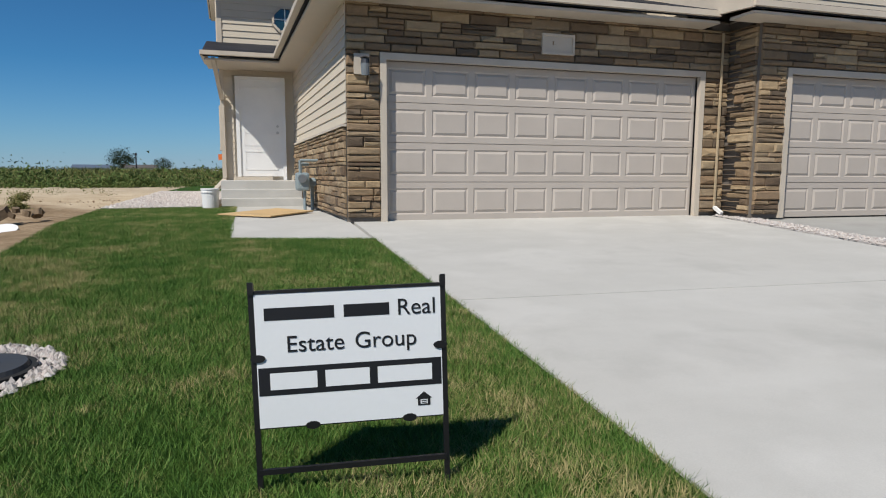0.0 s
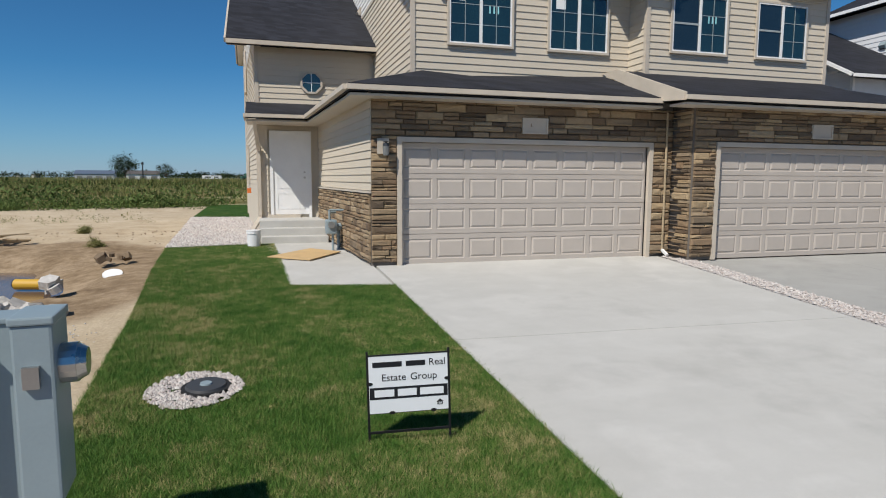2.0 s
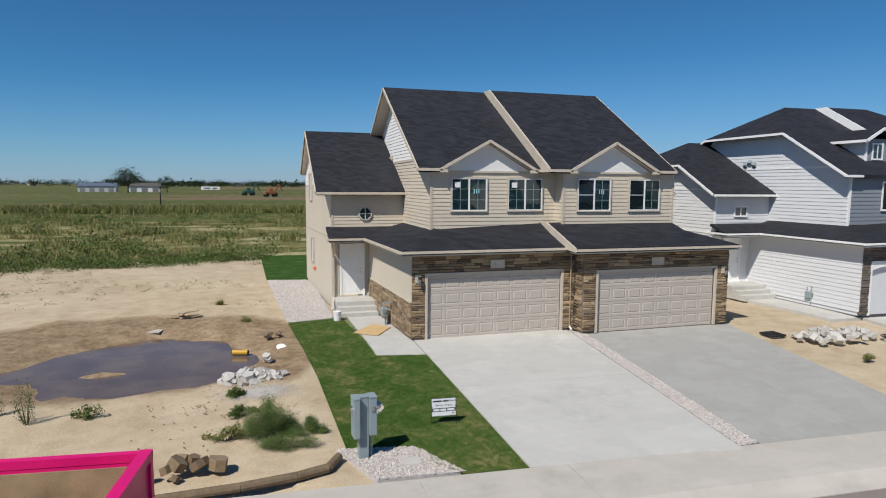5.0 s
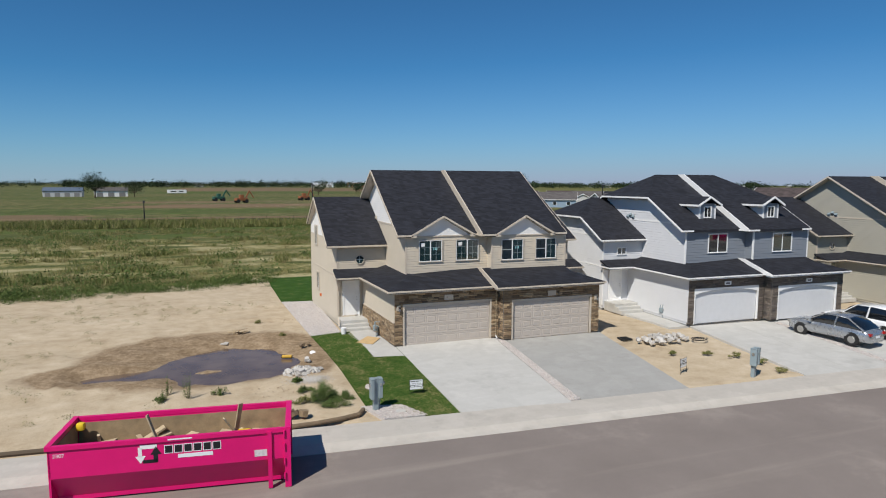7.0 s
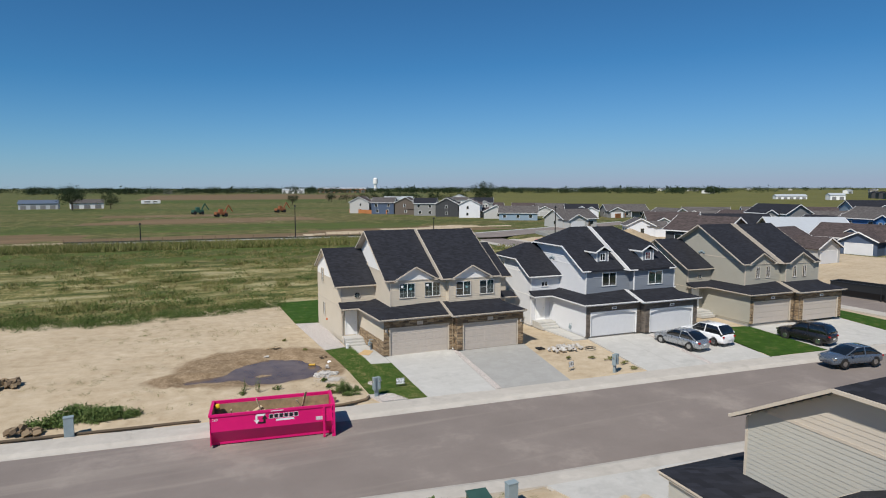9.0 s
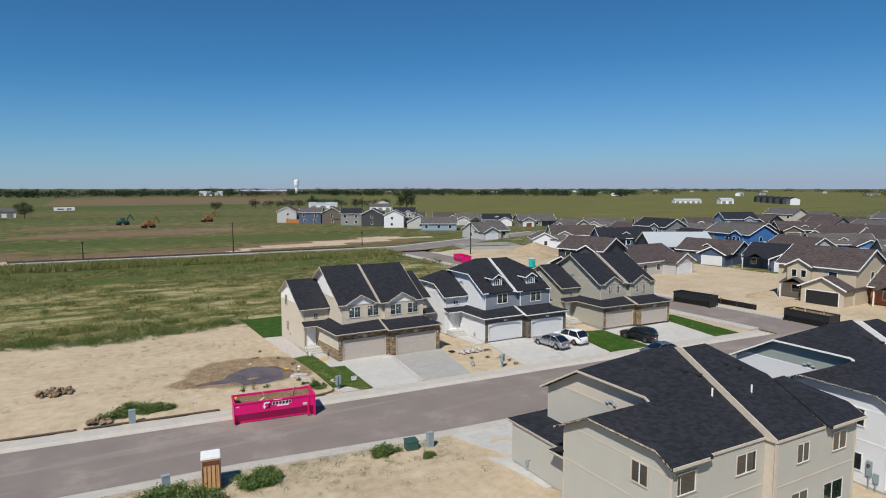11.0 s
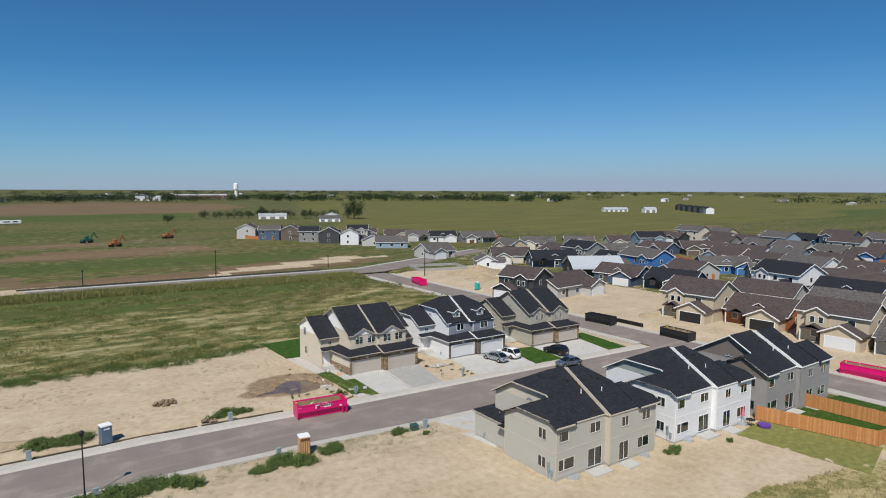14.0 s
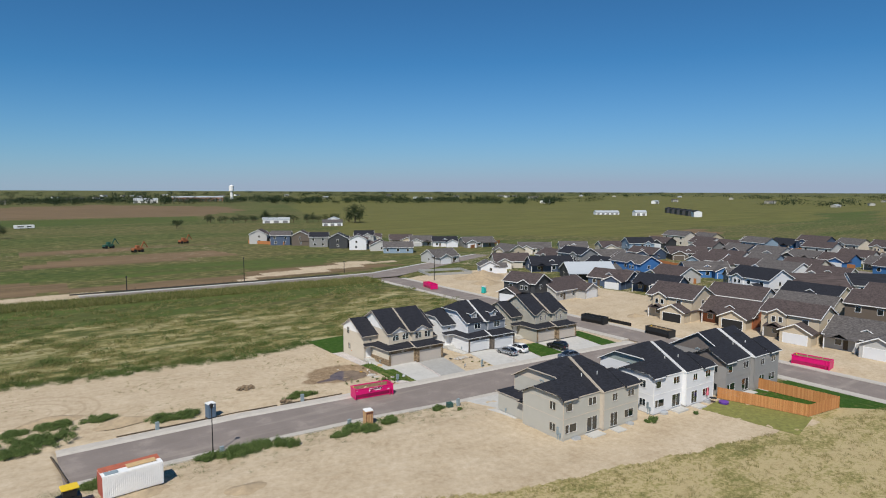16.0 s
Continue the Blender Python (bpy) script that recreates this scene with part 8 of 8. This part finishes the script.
def tri_mesh(name, v, mat):
    me = bpy.data.meshes.new(name)
    n = len(v) // 3
    me.vertices.add(3 * n)
    me.vertices.foreach_set("co", np.ascontiguousarray(v, np.float32).ravel())
    me.loops.add(3 * n)
    me.loops.foreach_set("vertex_index", np.arange(3 * n, dtype=np.int32))
    me.polygons.add(n)
    me.polygons.foreach_set("loop_start", np.arange(0, 3 * n, 3, dtype=np.int32))
    me.update(calc_edges=True)
    me.materials.append(mat)
    return me


def quad_points(q, n, r):
    a, b, c, d = [np.array(p, float) for p in q]
    u, v = r.rand(n, 1), r.rand(n, 1)
    p = a * (1 - u) * (1 - v) + b * u * (1 - v) + c * u * v + d * (1 - u) * v
    return p


# lawn blades
for i, (name, q) in enumerate(LAWNS[:3]):
    def spread(r, q=q):
        p = quad_points(q, 300000, r)
        p = p + r.normal(0, 0.012, p.shape)
        off = np.hypot((p[:, 0] + 2.36) / 0.38, (p[:, 1] + 5.10) / 0.40)
        p = p[off > 0.96]
        return np.column_stack([p, land(p[:, 0], p[:, 1])])

    tagged(new("lawn_blades", tri_mesh("lawn_blades", leaves(0, spread, 0.034, 20 + i, True), LAWN)), "thick mown lawn grass with a few dry blades", "grass", kind="stuff")


def bush(x, y, rx, ry, h, n, mat, label, seed, leaf=0.05, z=None):
    """A weed clump: leaves thick at several hearts, thin at the rim, over real stems."""
    r = np.random.RandomState(seed)
    g = float(land(x, y)) if z is None else z
    b = thing("weed_bush", pose(x, y, g), label, "bush", "weed clumps")
    k = max(7, int(15 * (rx + ry)))
    hearts = np.column_stack([r.normal(0, rx * 0.48, k), r.normal(0, ry * 0.48, k), r.uniform(0.15, 1.0, k) ** 1.3 * h])
    hearts[:, 2] *= 1 - 0.4 * np.clip(np.hypot(hearts[:, 0] / rx, hearts[:, 1] / ry), 0, 1)

    def spread(rr):
        i = rr.randint(0, k, n)
        p = hearts[i] + rr.normal(0, 1, (n, 3)) * np.array([min(rx * 0.2, 0.24), min(ry * 0.2, 0.24), h * 0.2])
        p[:, 2] = np.abs(p[:, 2])
        return p

    part("leaves", tri_mesh("leaves", leaves(n, spread, leaf, seed + 1), mat), mat, b)
    st = Mesh()
    for q in hearts:
        st.tube((q[0] * 0.3, q[1] * 0.3, -0.05), tuple(q), 0.012, 0.004, 5)
    part("stem", st, BARK, b)
    return b


bush(-4.55, -5.9, 0.44, 0.42, 0.68, 46000, BUSH, "bushy green weed clump on the bare plot", 1, 0.014)
bush(-4.3, -6.55, 0.45, 0.35, 0.36, 14000, BUSH, "bushy green weed clump beside the lawn", 2, 0.014)
bush(-3.75, -6.0, 0.28, 0.25, 0.35, 9000, BUSH, "leafy green weed at the lawn edge", 3, 0.016)
bush(-10.6, -3.4, 0.16, 0.16, 0.85, 900, WEED, "tall thin weed sprig on the bare plot", 11, 0.02)
bush(-9.8, -4.0, 0.2, 0.2, 1.0, 1200, WEED, "tall thin weed sprig on the bare plot", 12, 0.02)
bush(-10.9, -4.1, 0.3, 0.25, 0.25, 900, WEED, "low green weed on the bare plot", 13, 0.03)
bush(-8.6, -4.0, 0.28, 0.22, 0.25, 900, WEED, "low green weed on the bare plot", 14, 0.03)
bush(-5.35, -3.5, 0.24, 0.2, 0.22, 1400, WEED, "low green weed near the puddle", 4, 0.035)
bush(-5.3, -4.6, 0.32, 0.22, 0.2, 1300, WEED, "low green weed on the bare plot", 5, 0.035)
bush(-5.2, 4.4, 0.22, 0.2, 0.18, 1600, SAGE, "low pale weed on the bare plot", 15, 0.022)
bush(-6.3, 8.1, 0.26, 0.2, 0.2, 1600, SAGE, "low pale weed on the bare plot", 16, 0.022)
bush(-5.5, -5.9, 0.35, 0.28, 0.22, 1000, SAGE, "low pale weed on the bare plot", 6, 0.035)
for i, (x, y, rx, ry, h) in enumerate([(-20.0, -4.9, 1.9, 0.9, 1.2), (-18.0, -5.2, 1.2, 0.7, 0.9), (-40.0, -3.0, 2.2, 1.2, 1.4), (-36.8, -3.6, 2.4, 1.0, 1.4), (-54.5, -2.2, 5.0, 2.6, 1.3), (-52.4, 2.2, 3.0, 1.3, 0.9), (-57.6, -4.6, 3.0, 1.6, 1.1), (-57.5, 2.0, 2.4, 1.2, 0.8), (-47.5, -19.6, 3.6, 1.2, 1.1), (-47.0, 1.5, 2.0, 1.4, 0.8),
                                       (-34.6, -20.2, 3.0, 1.5, 1.6), (-31.6, -20.0, 2.2, 1.2, 1.5), (-37.8, -19.6, 1.8, 1.0, 1.1), (-29.3, -21.2, 1.0, 0.8, 1.1), (-28.0, -22.3, 0.8, 0.7, 0.9), (-19.2, -22.4, 2.2, 1.3, 1.5), (-17.6, -23.6, 1.9, 1.0, 1.4), (-13.9, -22.6, 1.3, 0.8, 1.2), (-21.6, -23.0, 1.2, 0.9, 0.8), (-13.2, -22.0, 0.9, 0.6, 0.7),
                                       (-5.1, -22.6, 0.9, 0.7, 0.7), (-2.6, -24.6, 0.5, 0.4, 0.4), (-50.0, -19.3, 3.5, 1.2, 0.9), (16.6, -44.8, 0.9, 0.6, 0.6), (24.5, -46.8, 0.5, 0.4, 0.4)]):
    bush(x, y, rx * 0.85, ry * 0.8, h * (0.62 if rx > 1 else 1), int(3900 * (rx + ry)), BUSH, "green weed thicket on the road verge" if y < -4 and x < 10 else "low green weed clump on bare dirt", 30 + i, min(0.085, 0.1 * rx))


for i, (x, y) in enumerate([(16.4, -6.4), (15.2, -5.7), (16.9, -7.6), (16.6, -8.9), (13.4, -5.2)]):
    bush(x, y, 0.30, 0.22, 0.15, 1800, SAGE, "small pale weed on the dirt between driveways", 70 + i, 0.022)


def field_tufts(name, n, where, size, mat, label, seed, leaf_n=26, blades=True):
    """Many small tufts as one mesh."""
    r = np.random.RandomState(seed)
    c = where(r, n)
    m = len(c)
    s = size * r.uniform(0.5, 1.6, m)
    idx = np.repeat(np.arange(m), leaf_n)
    off = r.normal(0, 1, (m * leaf_n, 3)) * (s[idx, None] * np.array([0.5, 0.5, 0.1 if blades else 0.34]))
    off[:, 2] = np.abs(off[:, 2])
    p = c[idx] + off
    if blades:
        k = len(p)
        lean = r.normal(0, 0.22, (k, 3))
        lean[:, 2] = r.uniform(0.35, 1.0, k)
        a = r.rand(k) * 6.283
        wide = np.column_stack([np.cos(a), np.sin(a), 0 * a]) * (s[idx] * 0.045)[:, None]
        v = np.stack([p - wide, p + wide, p + lean * (s[idx] * 0.9)[:, None]], 1)
    else:
        v = p[:, None] + r.normal(0, 1, (len(p), 3, 3)) * (s[idx] * 0.056)[:, None, None]
    tagged(new(name, tri_mesh(name, v.reshape(-1, 3), mat)), label, "brush", kind="stuff")


def back_edge(x):
    return np.interp(x, [-75, -58, -42, -30, -22, -12, -4, 10, 45, 62], [31, 27, 25, 24.5, 23, 24.5, 26.5, 27, 21, 21])


def in_field(r, n):
    x = r.uniform(-85, 53, n)
    y = back_edge(x) + 0.3 + 75 * r.rand(n) ** 1.7
    clump = np.sin(x * 0.21 + 2 * np.sin(y * 0.11)) + np.sin(y * 0.33 + x * 0.07)
    k = (clump + r.normal(0, 0.8, n) > -0.3) & (y < 100) & ~((x > -5) & (x < 12.5) & (y < 27.5))
    return np.column_stack([x, y, 0 * x - 0.03])[k]


def in_clumps(r, n):
    p = in_field(r, n)
    x, y = p[:, 0], p[:, 1]
    return p[np.sin(x * 0.62 + 2.2 * np.sin(y * 0.35)) + np.sin(y * 0.9 + 1.6 * np.sin(x * 0.27)) + r.normal(0, 0.35, len(p)) > 0.55]


field_tufts("straw_tufts", 4600, in_field, 0.42, STRAW, "straw-yellow dry grass tufts over the open field", 13, 34)
field_tufts("field_brush", 12000, in_clumps, 0.6, SAGE, "wild grass and sage tufts over the open field", 3, 34)
field_tufts("field_weeds", 3900, in_clumps, 1.0, WEED, "dark green weeds scattered through the field", 6, 130, False)


def rim(r, n):
    x = r.uniform(-75, -4, n)
    y = back_edge(x) + r.normal(-0.6, 1.3, n)
    return np.column_stack([x, y, 0 * x - 0.03])


field_tufts("edge_brush", 620, rim, 0.62, WEED, "grass tufts along the edge of the bare plot", 7, 190, False)


def sparse(r, n):
    x, y = r.uniform(-58, -4.5, n), r.uniform(-5.5, 23, n)
    k = (pond_shape(x, y) > 1.2) & (np.sin(x * 0.3) + np.sin(y * 0.5 + 1) + r.normal(0, 0.7, n) > 0.6)
    return np.column_stack([x, y, land(x, y) - 0.03])[k]


field_tufts("plot_weeds", 1700, sparse, 0.26, SAGE, "low leafy weeds scattered over bare dirt", 8, 60, False)


def south(r, n):
    x = r.uniform(-60, 58, n)
    y = np.interp(x, [-120, -60, -25, -14, -6, 10, 27, 60], [-60, -52, -42, -48, -50, -53.5, -57, -64]) - 0.2 - 28 * r.rand(n) ** 1.4
    k = ~((x > 26) & (y > -60))
    return np.column_stack([x, y, land(x, y) - 0.03])[k]


field_tufts("dry_grass", 5200, south, 0.32, STRAW, "dry yellow grass tufts behind the houses", 9, 16)


def verge(r, n):
    x = r.uniform(-56, 0, n)
    y = np.interp(x, KX, ROAD_S) - 1.7 - np.abs(r.normal(0, 3.0, n))
    return np.column_stack([x, y, land(x, y) - 0.03])


field_tufts("verge_weeds", 700, verge, 0.30, WEED, "small weeds along the road verge", 10, 60, False)


def road_edge(r, n):
    x = r.uniform(-60, 51, n)
    y = np.interp(x, [-60, -38, 46, 51], [109.6, 107.2, 99.6, 99.2]) - 0.4 - 9 * r.rand(n) ** 1.5
    return np.column_stack([x, y, 0 * x - 0.03])


field_tufts("road_edge_grass", 3600, road_edge, 1.15, SAGE, "tall wild grass along the unfinished street", 17, 30)


def tree(x, y, h, spread_, seed, label="broad green tree beside farm buildings", n=2600):
    r = np.random.RandomState(seed)
    t = thing("tree", pose(x, y, 0), label, "tree", "far trees")
    tr = Mesh()
    tr.tube((0, 0, 0), (0.1, 0, h * 0.4), h * 0.035, h * 0.02, 8)
    k = 9
    tips = []
    for i in range(k):
        a = i * math.tau / k + r.uniform(-0.3, 0.3)
        tip = (spread_ * r.uniform(0.3, 0.75) * math.cos(a), spread_ * r.uniform(0.3, 0.75) * math.sin(a), h * r.uniform(0.4, 0.85))
        tr.tube((0.1, 0, h * r.uniform(0.2, 0.4)), tip, h * 0.014, h * 0.004, 5)
        tips.append(tip)
    tips.append((0, 0, h * 0.85))
    tips = np.array(tips)
    part("trunk", tr, BARK, t)

    def places(rr):
        i = rr.randint(0, len(tips), n)
        p = tips[i] + rr.normal(0, 1, (n, 3)) * np.array([spread_ * 0.2, spread_ * 0.2, h * 0.1])
        return p[p[:, 2] > h * 0.12]

    part("crown", tri_mesh("crown", leaves(n, places, h * 0.035, seed), TREE), TREE, t)
    return t


tree(217, 418, 17, 10, 1)
tree(-73, 362, 14, 9, 2)
tree(150, 470, 11, 6, 3)
tree(-55, 378, 9, 5, 4)
tree(60, 420, 7, 5, 5)
for i in range(26):
    r = random.Random(i)
    tree(100 + i * 5.2 + r.uniform(-2, 2), 482 - i * 2.2 + r.uniform(-6, 6), r.uniform(6, 9), r.uniform(4, 5.5), 60 + i, "green tree in a windbreak row", 1300)


def woods(name, pts, mat, label, seed):
    """Far tree belts as one mesh of leaf clumps."""
    r = np.random.RandomState(seed)
    out = []
    for x, y, h, s in pts:
        n = 150
        c = np.array([x, y, h * 0.5]) + r.normal(0, 1, (n, 3)) * np.array([s * 0.42, s * 0.42, h * 0.22])
        c[:, 2] = np.clip(c[:, 2], 0.3, h * 1.1)
        out.append((c[:, None] + r.normal(0, h * 0.09, (n, 3, 3))).reshape(-1, 3))
    tagged(new(name, tri_mesh(name, np.concatenate(out), mat)), label, "trees", kind="stuff")


r_ = np.random.RandomState(12)
belt = []
for i in range(430):
    a = radians(r_.uniform(-24, 84))
    d = r_.choice([1350, 1700, 2100, 2600, 3300]) * r_.uniform(0.9, 1.1)
    if 52 < math.degrees(a) < 66 and d < 2000:
        continue
    belt.append((d * math.sin(a), d * math.cos(a), r_.uniform(6, 14), r_.uniform(14, 36)))
for i in range(200):
    a = radians(r_.uniform(-12, 48))
    d = r_.uniform(1150, 1500)
    belt.append((d * math.sin(a), d * math.cos(a), r_.uniform(8, 15), r_.uniform(10, 24)))
for x, y in ((720, 80), (735, 92), (752, 70), (768, 84), (748, 100)):
    belt.append((x * 1.25, y * 1.5, 16, 16))
woods("far_woods", belt, TREE, "dark belts of trees along the horizon", 5)


# ---------- far buildings, poles and machines ----------
SHED_DOOR = plain("weathered_grey_doors", (0.20, 0.20, 0.20), 0.7)


def shed(x, y, yaw, w, d, h, wall, roof, label, doors=0):
    s = thing("farm_building", pose(x, y, 0, 0, 0, yaw), label, "building", "far buildings")
    part("wall", Mesh().box(-w / 2, w / 2, -d / 2, d / 2, -0.2, h).prism([(-w / 2, -d / 2, h), (-w / 2, d / 2, h), (-w / 2, 0, h + d * 0.2)], (0.1, 0, 0)).prism([(w / 2, -d / 2, h), (w / 2, d / 2, h), (w / 2, 0, h + d * 0.2)], (-0.1, 0, 0)), wall, s)
    for k in (-1, 1):
        part("roof_slope", Mesh().prism([(-w / 2 - 0.4, k * (d / 2 + 0.4), h - 0.08), (w / 2 + 0.4, k * (d / 2 + 0.4), h - 0.08), (w / 2 + 0.4, 0, h + d * 0.2), (-w / 2 - 0.4, 0, h + d * 0.2)], (0, 0, 0.15)), roof, s)
    for i in range(doors):
        xx = -w / 2 + w * (i + 0.5) / doors
        part("door", Mesh().box(xx - w / doors * 0.28, xx + w / doors * 0.28, -d / 2 - 0.06, -d / 2, 0, h * 0.7), SHED_DOOR, s)
        part("window", Mesh().box(xx - 0.5, xx + 0.5, d / 2, d / 2 + 0.06, h * 0.4, h * 0.7), GLASS, s)
    return s


STEEL_ROOF = ROOFS["metal"]
BRICK_RED = plain("red_brick_walls", (0.36, 0.17, 0.11), 0.9, vary=0.2, scale=0.2)
shed(156, 458, -20, 24, 10, 3.2, WHITE, STEEL_ROOF, "long white farm shed under a metal roof", 3)
shed(181, 392, -25, 17, 11, 3.0, WHITE, SHINGLE_GREY, "white farm barn with a grey roof", 3)
shed(188, 404, 60, 10, 10, 5, WHITE, STEEL_ROOF, "tall white metal barn", 1)
shed(-95, 395, 3, 20, 10, 3.4, plain("grey_shed_walls", (0.45, 0.47, 0.48), 0.7), plain("blue_grey_roof", (0.10, 0.13, 0.18), 0.5), "long grey farm shed with a blue roof", 4)
shed(-70, 396, 10, 18, 10, 3.5, WHITE, SHINGLE_GREY, "low farmhouse with a grey roof among trees", 3)
for i in range(6):
    t = i / 5
    shed(690 - 78 * t, 400 - 88 * t, 45, 14, 9, 6, SIDINGS["white"] if i == 5 else SIDINGS["char"], SHINGLE, "row house of a far terrace with a dark roof", 2)
shed(571, 411, -30, 30, 10, 3, WHITE, STEEL_ROOF, "long low white building in the far fields", 5)
shed(580, 368, -30, 14, 10, 4.5, WHITE, STEEL_ROOF, "white metal hall in the far fields", 2)
shed(330, 1390, -15, 110, 14, 9, BRICK_RED, STEEL_ROOF, "wide red-brick school on the horizon", 9)
shed(200, 1285, -15, 45, 18, 6, WHITE, STEEL_ROOF, "long white hall near the horizon", 4)
shed(930, 150, -40, 60, 20, 7, WHITE, STEEL_ROOF, "white farm hall near the horizon", 3)
r = random.Random(5)
for i in range(46):
    a, d = radians(r.uniform(-22, 82)), r.uniform(1250, 2400)
    shed(d * math.sin(a), d * math.cos(a), r.uniform(-40, 40), r.uniform(10, 30), r.uniform(8, 13), r.uniform(3, 5.5), r.choice((WHITE, PUTTY_SIDING, PUTTY_SIDING, TAN_SIDING)), r.choice((STEEL_ROOF, SHINGLE_GREY, SHINGLE_GREY)), "pale building on the edge of the far town", 1)
wt = thing("water_tower", pose(480, 1620, 0), "white water tower over the far town", "tower")
part("shaft", Mesh().tube((0, 0, 0), (0, 0, 26), 4.0, 3.6, 16), WHITE, wt)
part("tank", Mesh().tube((0, 0, 22), (0, 0, 36), 6.5, 6.5, 20).tube((0, 0, 36), (0, 0, 39), 6.5, 1.5, 20), WHITE, wt)


def pole(x, y, h, label="tall thin lamp pole by the new street"):
    s = thing("street_pole", pose(x, y, 0), label, "pole", "far poles")
    part("shaft", Mesh().tube((0, 0, 0), (0, 0, h), 0.16, 0.1, 8), BLACK, s)
    part("head", Mesh().tube((0, 0, h), (0, 0, h + 0.5), 0.3, 0.15, 8), BLACK, s)


pole(12.8, 118.8, 8)
pole(69.5, 83, 8)
for x, y in ((-24, 122), (52, 119)):
    pole(x, y, 4, "short dark marker post by the field")
silt = thing("silt_fence", pose(0, 0, 0), "low black silt fence along the new street", "fence")
part("fabric", Mesh().beam((-40, 120.2, 0.22), (47, 113.6, 0.22), 0.06, 0.45), plain("silt_cloth", (0.06, 0.06, 0.055), 0.9), silt)
for k in range(30):
    part("stake", Mesh().box(-40 + 3 * k - 0.04, -40 + 3 * k + 0.04, 120.1 - 6.6 * k / 29, 120.18 - 6.6 * k / 29, 0, 1.1), BARK, silt)
silt = thing("silt_fence", pose(0, 0, 0), "low black silt fence beside the side street", "fence")
part("fabric", Mesh().beam((66.2, 8.0, 0.0), (66.4, -4.0, 0.0), 0.05, 0.8), BLACK, silt)
for k in range(5):
    part("stake", Mesh().box(66.22, 66.28, 7.9 - 2.9 * k, 7.96 - 2.9 * k, -0.4, 0.6), BARK, silt)
for x, y, h in ((66.9, 9.5, 0.9), (67.2, 6.5, 0.7), (67.0, 3.0, 0.6)):
    bush(x, y, 0.8, 0.7, h, 2400, WEED, "green weed clump behind the side street kerb", int(y * 10), 0.06)
GREEN_MACH = plain("machine_green", (0.03, 0.10, 0.07), 0.6)
RUST_MACH = plain("machine_orange", (0.30, 0.11, 0.045), 0.6)
for x, y, mat, label in ((-8, 275, GREEN_MACH, "green farm sprayer parked on bare earth"), (1, 246, RUST_MACH, "orange excavator on the bare patch"), (32, 283, RUST_MACH, "orange machine at the field edge")):
    s = thing("earth_mover", pose(x, y, 0, 0, 0, 20), label, "machine", "earth movers")
    part("body", Mesh().box(-2.6, 2.6, -1.3, 1.3, 1.0, 2.2), mat, s, bevel=0.15)
    part("cab", Mesh().box(-0.8, 0.8, -0.9, 0.9, 2.2, 3.5), mat, s, bevel=0.1)
    part("arm", Mesh().beam((1.8, 0, 2.0), (3.6, 0, 5.2), 0.4, 0.5).beam((3.6, 0, 5.2), (5.4, 0, 2.2), 0.35, 0.4), mat, s)
    for wx in (-1.8, 1.8):
        for wy in (-1.5, 1.1):
            part("wheel", Mesh().tube((wx, wy, 0.8), (wx, wy + 0.4, 0.8), 0.8, 0.8, 16), TIRE, s)
for x, y in ((-40, 480), (-35, 481)):
    s = thing("camper_trailer", pose(x, y, 0, 0, 0, 8), "white camper trailer parked in the field", "trailer", "trailers")
    part("body", Mesh().box(-4.2, 4.2, -1.2, 1.2, 0.6, 3.2), WHITE, s, bevel=0.2)
    part("window", Mesh().box(-2, 2, -1.24, -1.2, 1.6, 2.4), GLASS, s)
    part("wheel", Mesh().tube((0, -1.2, 0.4), (0, -0.9, 0.4), 0.4, 0.4, 12), TIRE, s)
